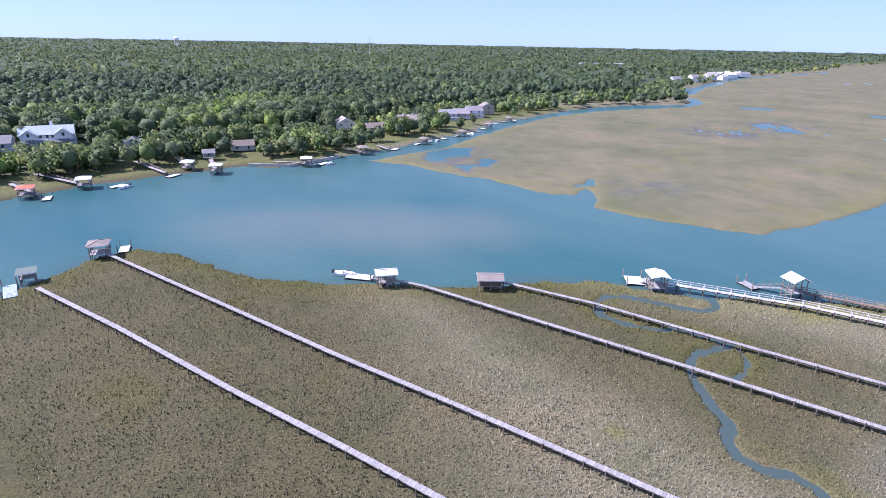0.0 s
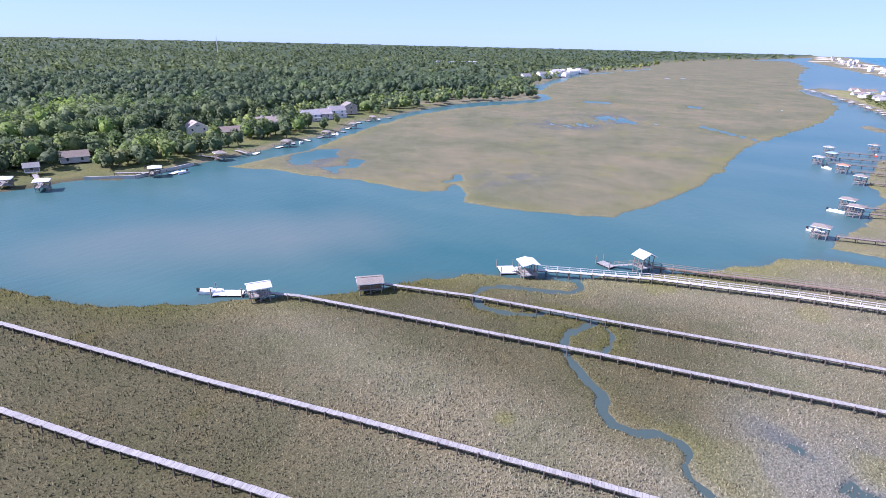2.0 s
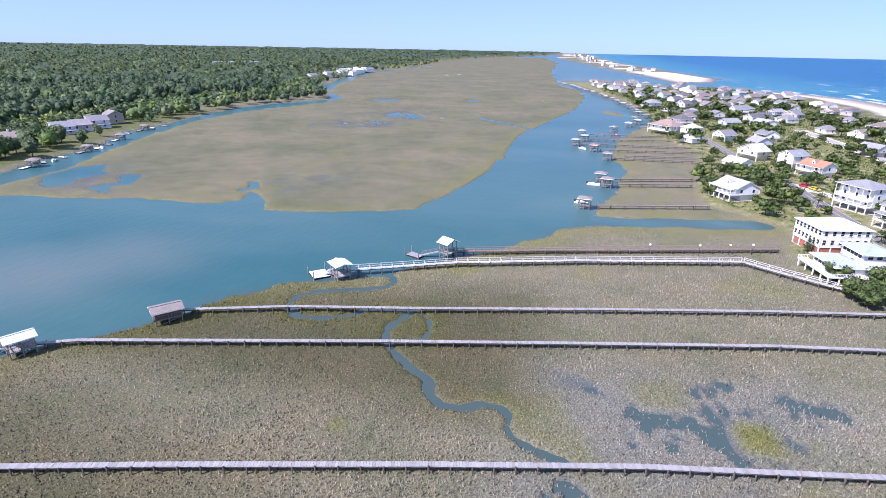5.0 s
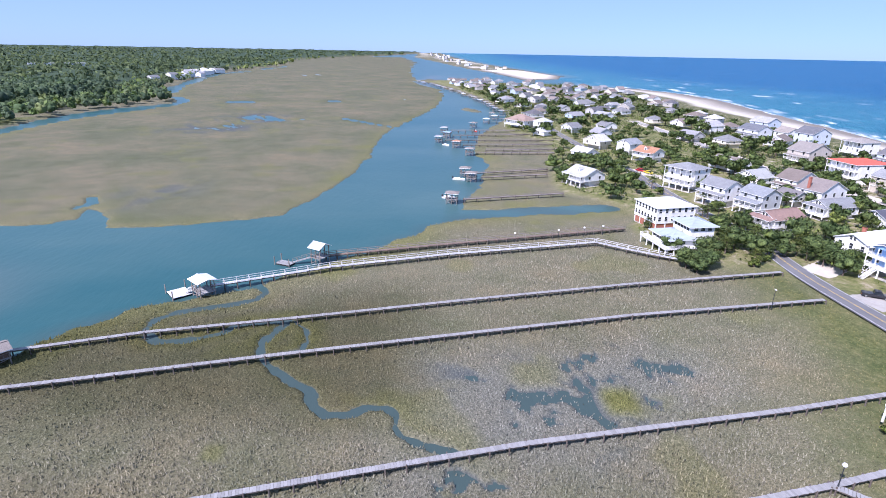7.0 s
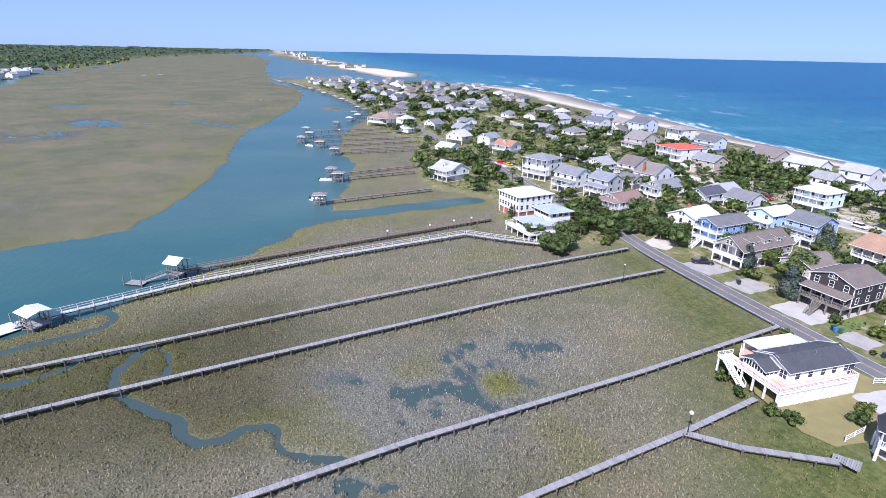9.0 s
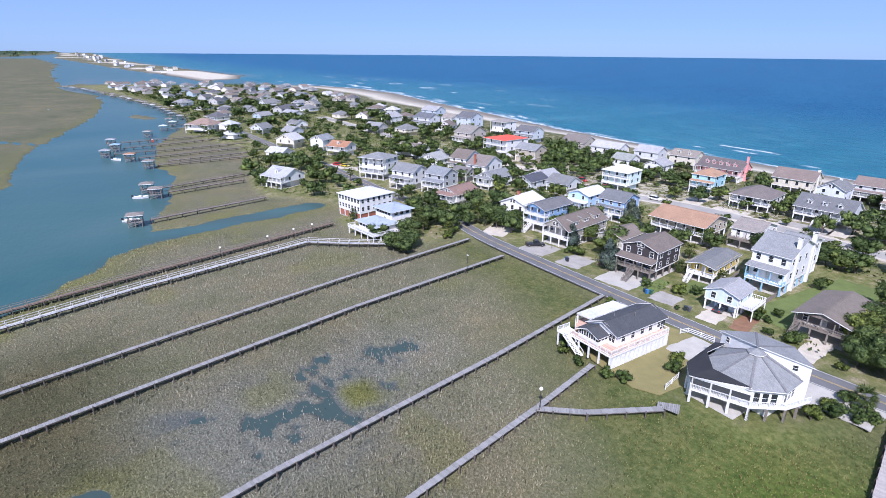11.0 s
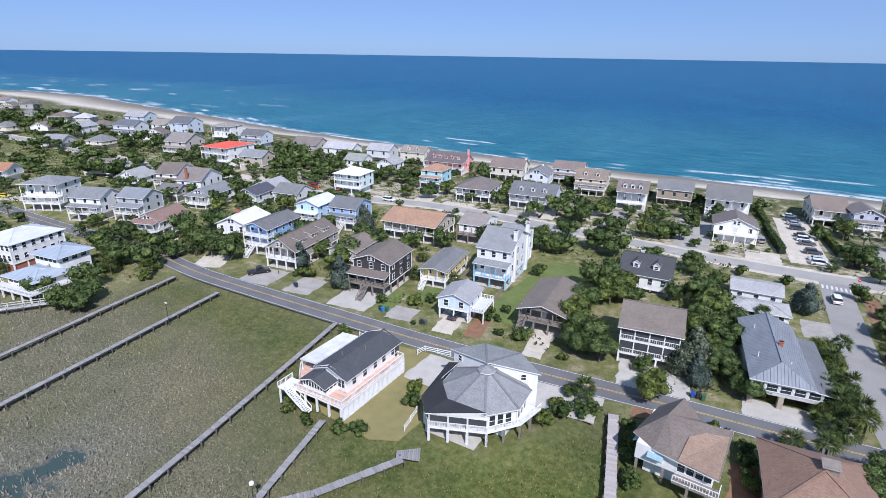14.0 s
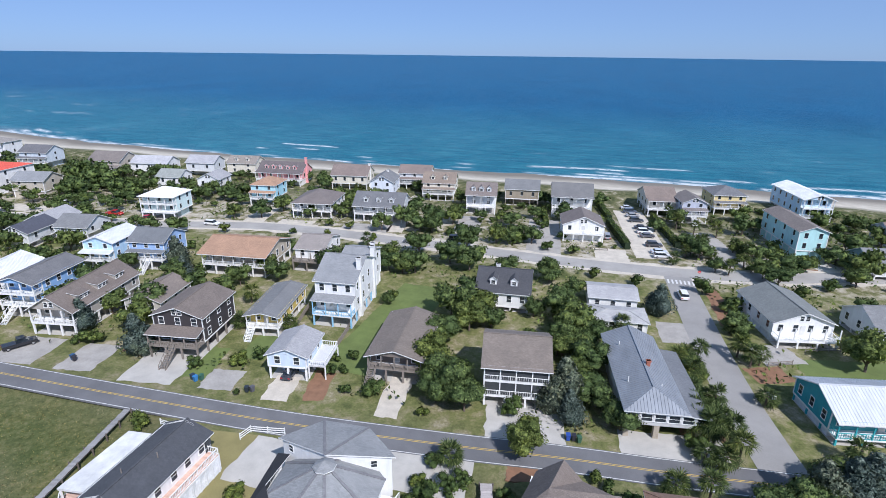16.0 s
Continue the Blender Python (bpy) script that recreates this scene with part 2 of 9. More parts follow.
def value_noise(x, y, size):
    """Smooth noise from 0 to 1 with features of the given size."""
    u, v = x / size, y / size
    i, j = np.floor(u).astype(int), np.floor(v).astype(int)
    f, g = u - i, v - j
    f, g = f * f * (3 - 2 * f), g * g * (3 - 2 * g)
    a = LATTICE[i % 256, j % 256] * (1 - f) + LATTICE[(i + 1) % 256, j % 256] * f
    b = LATTICE[i % 256, (j + 1) % 256] * (1 - f) + LATTICE[(i + 1) % 256, (j + 1) % 256] * f
    return a * (1 - g) + b * g


def fractal(x, y, size, octaves=3):
    s, w, tot = 0, 1.0, 0
    for k in range(octaves):
        s, tot = s + w * value_noise(x + 37 * k, y - 91 * k, size / 2 ** k), tot + w
        w *= 0.55
    return s / tot


# outlines of land and water
MARSH_SHORE = [(3, -152), (-5, -157), (-17, -165), (-29, -166), (-36, -152), (-42, -133), (-48, -121), (-58, -111), (-67, -102), (-78, -91),
               (-87, -85), (-98, -80), (-107, -70), (-113, -60), (-120, -47), (-130, -36), (-139, -28), (-152, -15), (-167, -6), (-175, 6),
               (-180, 26), (-182, 43), (-186, 62), (-190, 66), (-196, 62), (-193, 46), (-190, 30), (-188, 18), (-186, 5), (-199, 8),
               (-212, 13), (-243, 20), (-269, 26), (-303, 21)]
ISLAND_SHORE = [(-368, 29), (-444, 53), (-507, 73), (-560, 70), (-706, 55), (-869, 27), (-1078, -20), (-1130, 0), (-1110, 60), (-1040, 160),
                (-990, 240), (-930, 300), (-900, 420), (-600, 520), (4900, 520), (4900, -900), (900, -200), (60, -140)]
ISLAND = MARSH_SHORE + ISLAND_SHORE
FAR_MARSH = [(-146, -227), (-157, -207), (-158, -182), (-165, -165), (-167, -148), (-165, -134), (-172, -122), (-188, -127), (-176, -115),
             (-164, -109), (-164, -94), (-172, -69), (-180, -57), (-198, -50), (-235, -43), (-284, -37), (-367, -36), (-455, -17), (-560, 5),
             (-693, 18), (-834, 14), (-900, 0), (-1025, -18), (-1500, -40), (-2600, -30), (-3600, -130), (-3600, -420), (-2617, -590), (-1761, -432), (-1165, -432),
             (-779, -346), (-640, -280), (-600, -255), (-551, -252), (-445, -280), (-371, -281), (-305, -266), (-248, -247), (-201, -230),
             (-168, -227)]
MAINLAND = [(4900, -300), (400, -235), (60, -238), (-5, -247), (-30, -253), (-57, -253), (-97, -250), (-105, -238), (-140, -241), (-178, -245),
            (-209, -253), (-254, -260), (-300, -284), (-344, -286), (-413, -297), (-459, -298), (-509, -290), (-563, -262), (-590, -262),
            (-636, -289), (-779, -356), (-1165, -446), (-1761, -440), (-2617, -560), (-3300, -430), (-4200, -150), (-4900, 20), (-4900, -4900), (4900, -4900)]
ISLET = [(-556, 27), (-530, 34), (-516, 44), (-530, 50), (-556, 44), (-566, 36)]
SPIT = [(-1160, 200), (-1215, 285), (-1389, 335), (-1809, 310), (-2600, 260), (-4900, 150), (-4900, -60), (-3600, -60), (-2900, 40),
        (-2200, 110), (-1860, 145), (-1528, 178), (-1397, 187)]
UPLAND = [(4900, 30), (60, 40), (14, 46), (0, 50), (-9, 58), (-13, 75), (-15, 88), (-20, 88), (-23, 75), (-29, 67), (-42, 64.5), (-47, 62),
          (-57, 64), (-62, 70), (-66, 82), (-70, 88), (-104, 88), (-125, 87), (-128, 80), (-128, 67), (-134, 61), (-146, 57), (-156, 60),
          (-166, 60), (-176, 66), (-191, 68), (-205, 56), (-208, 49), (-228, 48), (-248, 52), (-290, 62), (-334, 69), (-400, 52), (-440, 56),
          (-478, 62), (-553, 70), (-696, 62), (-869, 38), (-1060, 0), (-1100, 40), (-1030, 160), (-930, 420), (4900, 520)]
GREEN = [(-128, 90), (-128, 78), (-108, 74), (-84, 72), (-70, 62), (-52, 52), (-42, 44), (-26, 26), (10, 8), (90, -10), (90, 92)]
OCEAN_X = [-4900, -1200, -930, -817, -700, -549, -450, -397, -317, -238, -150, -100, -57, -8, 34, 65, 150, 400, 4900]
OCEAN_Y = [300, 300, 345, 378, 374, 344, 328, 318, 303, 297, 293, 291, 291, 293, 292, 289, 286, 276, 210]
CREEK = [(-119.3, -50), (-118.1, -47), (-114.9, -45.2), (-111, -46.3), (-109, -50), (-106.9, -56), (-104.7, -61.5), (-101, -64.6), (-96.5, -64.8), (-92.2, -60.5),
         (-92.3, -54.5), (-95.2, -49), (-98.2, -47.5), (-99.8, -42.5), (-100.8, -37), (-99, -36.8), (-95.8, -38.2), (-91.3, -39.8), (-86.4, -38.5), (-82.4, -35.7),
         (-80.2, -33.3), (-77.7, -30.4), (-75.1, -27.5), (-70.9, -25.6), (-68.6, -23.6), (-68.5, -20.3), (-70.4, -17), (-70.6, -14.2), (-68.7, -12.3), (-65.3, -12.4),
         (-63.3, -11.2), (-61.9, -8.9), (-60.5, -6.0), (-59.5, -2.5)]
CREEK_LOOP = [(-101, -36), (-96.6, -32.1), (-92, -31), (-88.2, -31.4), (-86.4, -36)]
FAR_CREEKS = [[(-563, -259), (-576, -233), (-596, -197), (-597, -170), (-601, -139), (-631, -81), (-663, -11)], [(-397, -153), (-436, -150), (-468, -142), (-441, -118), (-459, -95), (-456, -70), (-427, -46), (-414, -34)],
              [(-186, -131), (-192, -129), (-200, -133)], [(-1202, -279), (-1289, -220), (-1212, -136)]]
POND = [(-82, -4), (-84, 20), (-88, 30), (-84, 42), (-76, 42), (-64, 26), (-58, 14), (-54, 2), (-50, -14), (-60, -12), (-70, -2)]
POOLS = [[(-77, 6.5), (-75.2, 8), (-75, 11.9), (-75.4, 16.4), (-73.6, 21.1), (-69.4, 20.6), (-66, 22.3), (-66.4, 18.5), (-70, 15), (-70.6, 11), (-68.5, 8.6), (-72, 6.5)],
         [(-81.6, 29.2), (-85, 33.3), (-82.7, 36.3), (-82.8, 40.8), (-77.9, 40.9), (-79, 38), (-79.4, 32.7)], [(-85.4, 18.3), (-88.2, 24.1), (-84.9, 25.4), (-80.4, 19.1), (-76.9, 16.6)],
         [(-59, -4), (-57, 0), (-53, 3), (-52, -1), (-54, -6), (-57, -8)]]
MUDFLATS = [[(-199, -125), (-217, -120), (-231, -106), (-211, -99), (-195, -108), (-184, -113)], [(-170, -212), (-195, -222), (-215, -216), (-205, -195), (-180, -180), (-166, -172), (-166, -195)],
            [(-360, -190), (-430, -190), (-500, -165), (-500, -130), (-440, -110), (-370, -130)]]
BARE = [[(-169, -209), (-182, -222), (-190, -223), (-204, -226), (-211, -221), (-206, -212), (-196, -205), (-187, -206), (-178, -205)], [(-173, -190), (-182, -187), (-172, -179), (-168, -180)],
        [(-182, -182), (-197, -194), (-198, -188), (-186, -178)], [(-470, -144), (-468, -134), (-441, -116), (-429, -117), (-441, -131)]]


def land(x, y):
    """Height of the ground and the cover on it: lawn, sand, bright edge grass, mud, woods, dune scrub."""
    wob = (fractal(x, y, 9, 3) - 0.5) * 5 + (fractal(x + 500, y, 2.4, 2) - 0.5) * 1.6
    near = np.hypot(x, y) < 700
    wob = np.where(near, wob, wob + (fractal(x, y, 60, 3) - 0.5) * 30)
    isl, fm, ml = inside_distance(ISLAND, x, y), inside_distance(FAR_MARSH, x, y), inside_distance(MAINLAND, x, y)
    it, sp = inside_distance(ISLET, x, y), inside_distance(SPIT, x, y)
    up = inside_distance(UPLAND, x, y)
    do = np.interp(x, OCEAN_X, OCEAN_Y) - y + (fractal(x, y, 25, 2) - 0.5) * 8
    do = np.where((x > -950) | (y < 100), do, 400)
    do = do / np.interp(x, [-900, -600, -420, -300], [2.3, 2.1, 1.35, 1.0])
    shore = np.maximum.reduce([isl, fm, ml, it, sp]) + wob
    cr = np.minimum(line_distance(CREEK, x, y) - 0.5 - 0.9 * fractal(x, y, 7, 2), line_distance(CREEK_LOOP, x, y) - 0.45)
    cr = cr + smooth(-72, -60, x) * 0.5 + (fractal(x + 210, y, 2.6, 3) - 0.5) * 1.5
    for c in FAR_CREEKS:
        cr = np.minimum(cr, line_distance(c, x, y) + (fractal(x + 19, y, 16, 3) - 0.5) * 5 - 0.6 - 3.2 * fractal(x + 77, y, 45, 2) ** 2)
    outer = shore
    shore = np.minimum(shore, cr * 1.5 + wob * 0.18)
    pn = 0.6 * fractal(x, y, 10, 3) + 0.4 * fractal(x, y, 3.0, 3)
    pd = inside_distance(POND, x, y)
    pool = np.full(np.shape(x), -99.0)
    for c in POOLS:
        pool = np.maximum(pool, inside_distance(c, x, y))
    pool = pool + (fractal(x + 40, y, 4.2, 4) - 0.55) * 5.0 + (fractal(x + 80, y, 1.5, 2) - 0.55) * 4.0
    puddle = np.maximum(smooth(-0.5, 0.7, pool) * 0.95, smooth(-6, 5, pd) * smooth(0.57, 0.615, pn) * 0.85)
    for b in MUDFLATS:
        puddle = np.maximum(puddle, smooth(-15, 25, inside_distance(b, x, y)) * smooth(0.5, 0.6, fractal(x + 900, y * 1.6, 12, 4)) * 0.82)
    for b in BARE:
        puddle = np.maximum(puddle, smooth(-1, 2, inside_distance(b, x, y) + (1.8 if b[0][0] > -300 else -1.5) + (fractal(x + 15, y, 7, 4) - 0.5) * 11) * 1.15)
    tuft = np.maximum(np.exp(-((x + 71.2) / 3.9) ** 4 - ((y - 24.7) / 3.3) ** 4), np.exp(-((x + 79.6) / 4.0) ** 4 - ((y - 11.8) / 4.6) ** 4))
    tuft = np.maximum(tuft, np.maximum(0.5 * np.exp(-((x + 66.5) / 2.6) ** 4 - ((y + 8.8) / 2.2) ** 4), 0.6 * np.exp(-((x + 60) / 1.8) ** 4 - ((y + 38) / 1.6) ** 4)))
    puddle = puddle * (1 - tuft)
    h = -1.2 + 1.55 * smooth(-3.0, 1.2, shore)
    h = h - puddle * 0.46
    rise = smooth(-1.5, 4.0, up)
    park = smooth(-95, -125, x)
    woods = smooth(24, 44, ml + 6 * wob / 5) * (1 - 0.5 * park * smooth(60, 40, ml))
    h = h + rise * 0.95 + smooth(0, 12, ml - 20 * (1 - park) * (x < 200)) * 1.2
    beach = np.clip(do * 0.055, -3.0, 2.0) + 1.4 * np.exp(-((do - 40) / 11) ** 2) * (0.4 + fractal(x, y, 12, 3))
    blend = smooth(62, 36, do) * (y > 120)
    h = h * (1 - blend) + beach * blend
    spit_h = np.clip(sp * 0.04, -2, 1.6)
    h = np.where(sp > -20, np.maximum(h, spit_h), h)
    sand = np.maximum(blend * smooth(34, 24, do), smooth(-5, 5, sp) * smooth(0.62, 0.8, fractal(x, y, 90, 2) + (x > -1750) * 0.6))
    scrub = smooth(96, 56, do) * smooth(20, 32, do) * (y > 120) * (x > -1200)
    edge = np.clip(np.maximum(smooth(15, 0, outer), smooth(9, 0, shore) * (0.25 + 0.6 * smooth(-82, -92, x))) * (1 - 0.6 * smooth(-180, -200, x) * (isl > -12)) * smooth(-12, 2, np.maximum(isl, fm)) * np.where(fm > -12, 0.55, 1.0) * (0.3 + 0.8 * fractal(x, y, 30, 2)) + smooth(0.66, 0.76, fractal(x - 300, y, 16, 3)) * 0.35, 0, 1) * (1 - rise)
    lawn = smooth(-14, 12, inside_distance(GREEN, x, y) + wob * 2)
    lawn = np.maximum(lawn, smooth(3, 8, ml) * np.maximum(park, 0.75) * (x > -430))
    mud = np.clip(puddle * 1.3 + smooth(0.3, -0.8, shore), 0, 1)
    grey = smooth(-12, 10, pd + wob * 2)
    lush = np.exp(-((x + 12) / 20) ** 2 - ((y - 60) / 14) ** 2)
    dusky = np.maximum(smooth(-75, -25, x - 0.35 * (y + 60)) * smooth(10, -60, y), 0.95 * smooth(-135, -105, x + 0.2 * y) * smooth(-52, -78, x) * smooth(6, -22, y))
    dusky = np.maximum(dusky, 0.22 * smooth(-125, -95, x) * smooth(-20, -38, x) * smooth(46, 26, y))
    edge = np.maximum(edge, tuft * (1 - 0.5 * smooth(18, 15, y) * smooth(0, 4, y)))
    h = h + tuft * 0.15
    mud = mud * (1 - tuft)
    shell = smooth(160, 182, y) * smooth(-330, -200, x)
    return h, dict(shell=shell, lush=lush, dusky=dusky, far=smooth(-6, 6, fm), lawn=lawn, sand=sand, edge=edge, mud=mud, woods=woods, scrub=scrub, yard=rise * (1 - blend), grey=grey)


def ground_material():
    m, n, l, bs = nodes_of("ground_cover")
    v = coords(n, l)

    def at(name):
        a = n.new("ShaderNodeAttribute")
        a.attribute_name = name
        return a.outputs["Fac"]
    blades = noise_out(n, l, v, 2.6, 5, 0.75)
    drift = noise_out(n, l, v, 0.055, 5, 0.6)
    fine = ramp(n, l, blades, [(0.34, (0.066, 0.064, 0.038)), (0.5, (0.14, 0.132, 0.082)), (0.66, (0.24, 0.225, 0.152))])
    tone = ramp(n, l, drift, [(0.3, (0.82, 0.88, 0.78)), (0.5, (1, 1, 1)), (0.72, (1.14, 1.06, 1.02))])
    marsh = mixc(n, l, 1.0, fine, tone, "MULTIPLY")
    stand = noise_out(n, l, coords(n, l, 1, "Object", (1.0, 0.7, 1)), 0.16, 7, 0.72)
    broad = noise_out(n, l, v, 0.017, 4, 0.65)
    marsh = mixc(n, l, 1.0, marsh, ramp(n, l, stand, [(0.32, (0.84, 0.87, 0.82)), (0.5, (1, 1, 1)), (0.66, (1.14, 1.11, 1.08))]), "MULTIPLY")
    marsh = mixc(n, l, at("far"), marsh, mixc(n, l, 1.0, marsh, ramp(n, l, broad, [(0.36, (0.68, 0.76, 0.7)), (0.5, (0.85, 0.875, 0.85)), (0.64, (1.02, 0.97, 0.97))]), "MULTIPLY"))
    grey = ramp(n, l, blades, [(0.34, (0.06, 0.063, 0.054)), (0.5, (0.15, 0.15, 0.122)), (0.66, (0.275, 0.27, 0.225))])
    marsh = mixc(n, l, at("grey"), marsh, grey)
    yel = ramp(n, l, blades, [(0.34, (0.06, 0.066, 0.018)), (0.5, (0.135, 0.138, 0.044)), (0.66, (0.225, 0.212, 0.08))])
    marsh = mixc(n, l, at("edge"), marsh, yel)
    grass = ramp(n, l, noise_out(n, l, v, 1.1, 6, 0.7), [(0.3, (0.044, 0.06, 0.017)), (0.5, (0.094, 0.108, 0.036)), (0.7, (0.165, 0.16, 0.072))])
    marsh = mixc(n, l, at("dusky"), marsh, mixc(n, l, 1.0, marsh, (0.47, 0.475, 0.375), "MULTIPLY"))
    grass = mixc(n, l, at("lush"), grass, mixc(n, l, 1.0, grass, (0.8, 1.04, 0.42), "MULTIPLY"))
    grass = mixc(n, l, 1.0, grass, ramp(n, l, noise_out(n, l, v, 0.09, 6, 0.7), [(0.34, (0.74, 0.84, 0.72)), (0.5, (1, 1, 1)), (0.66, (1.32, 1.16, 1.2))]), "MULTIPLY")
    col = mixc(n, l, at("lawn"), marsh, grass)
    patch = noise_out(n, l, v, 0.27, 6, 0.72)
    yard = ramp(n, l, patch, [(0.34, (0.078, 0.095, 0.03)), (0.48, (0.155, 0.163, 0.058)), (0.58, (0.235, 0.212, 0.115)), (0.7, (0.4, 0.35, 0.26))])
    yard = mixc(n, l, 0.5, yard, mixc(n, l, 1.0, yard, ramp(n, l, blades, [(0.3, (0.5, 0.5, 0.5)), (0.7, (1.4, 1.4, 1.4))]), "MULTIPLY"))
    sandy = ramp(n, l, patch, [(0.34, (0.07, 0.085, 0.03)), (0.46, (0.17, 0.16, 0.075)), (0.54, (0.36, 0.325, 0.25)), (0.66, (0.5, 0.46, 0.38))])
    yard = mixc(n, l, at("shell"), yard, sandy)
    isyard = n.new("ShaderNodeMath")
    isyard.operation = "SUBTRACT"
    isyard.use_clamp = True
    l.new(at("yard"), isyard.inputs[0])
    half = n.new("ShaderNodeMath")
    half.operation, half.inputs[1].default_value = "MULTIPLY", 0.75
    l.new(at("lawn"), half.inputs[0])
    l.new(half.outputs[0], isyard.inputs[1])
    col = mixc(n, l, isyard.outputs[0], col, yard)
    floor_c = ramp(n, l, noise_out(n, l, v, 0.05, 6, 0.7), [(0.3, (0.03, 0.05, 0.028)), (0.55, (0.045, 0.07, 0.036)), (0.75, (0.062, 0.088, 0.045))])
    col = mixc(n, l, at("woods"), col, floor_c)
    scrub = ramp(n, l, noise_out(n, l, v, 0.3, 5, 0.7), [(0.38, (0.055, 0.07, 0.025)), (0.55, (0.15, 0.145, 0.07)), (0.7, (0.42, 0.38, 0.29))])
    col = mixc(n, l, at("scrub"), col, scrub)
    sand = ramp(n, l, noise_out(n, l, v, 0.25, 5), [(0.3, (0.46, 0.42, 0.34)), (0.7, (0.62, 0.57, 0.48))])
    # wet sand lies low
    geo, sep = n.new("ShaderNodeNewGeometry"), n.new("ShaderNodeSeparateXYZ")
    l.new(geo.outputs["Position"], sep.inputs[0])
    wet = n.new("ShaderNodeMapRange")
    wet.inputs["From Min"].default_value, wet.inputs["From Max"].default_value = 0.35, 1.3
    l.new(sep.outputs["Z"], wet.inputs["Value"])
    sand = mixc(n, l, wet.outputs[0], (0.2, 0.18, 0.15), sand)
    col = mixc(n, l, at("sand"), col, sand)
    col = mixc(n, l, at("mud"), col, ramp(n, l, blades, [(0.35, (0.05, 0.06, 0.06)), (0.6, (0.1, 0.11, 0.105)), (0.72, (0.22, 0.21, 0.16))]))
    l.new(col, bs.inputs["Base Color"])
    bs.inputs["Roughness"].default_value = 0.9
    bs.inputs["Specular IOR Level"].default_value = 0.2
    bump(n, l, bs, blades, 0.55, 0.22)
    return m


# rings round the flight's start, finest where the shots pass
az = np.concatenate([np.arange(-182, 42, 0.34), np.arange(42, 178, 4.0)])
rad = np.concatenate([[0.02, 10.0], np.geomspace(22, 330, 275), np.geomspace(334, 4930, 125)])
A, R = np.meshgrid(np.radians(az), rad, indexing="ij")
GX, GY = R * np.sin(A), R * np.cos(A)
GZ, COVER = land(GX, GY)
far_rise = 35 * np.clip((R - 1800) / 3100, 0, 1) ** 2
canopy = COVER["woods"] * smooth(700, 1100, R) * (5 + 8 * fractal(GX, GY, 28, 3) + 5 * (RNG.random(GX.shape) - 0.5))
GZ = GZ + canopy + far_rise * np.where(GZ > 0.2, 1.0, 0.0) + np.where(GZ <= 0.2, far_rise * 0.95 - 0.3 * (far_rise > 0.1), 0)
na, nr = GX.shape
idx = np.arange(na * nr).reshape(na, nr)
nxt = np.roll(idx, -1, 0)
quads = np.stack([idx[:, :-1], idx[:, 1:], nxt[:, 1:], nxt[:, :-1]], -1).reshape(-1, 4)[:, ::-1]
me = grid_mesh("ground", np.stack([GX, GY, GZ], -1).reshape(-1, 3), quads, ground_material())
for key, val in COVER.items():
    me.attributes.new(key, "FLOAT", "POINT").data.foreach_set("value", val.astype(np.float32).ravel())
me.polygons.foreach_set("use_smooth", np.ones(len(quads), bool))
ground = tagged(new("ground", me), "salt marsh, sandy island lots and wooded mainland", "ground", kind="structure")


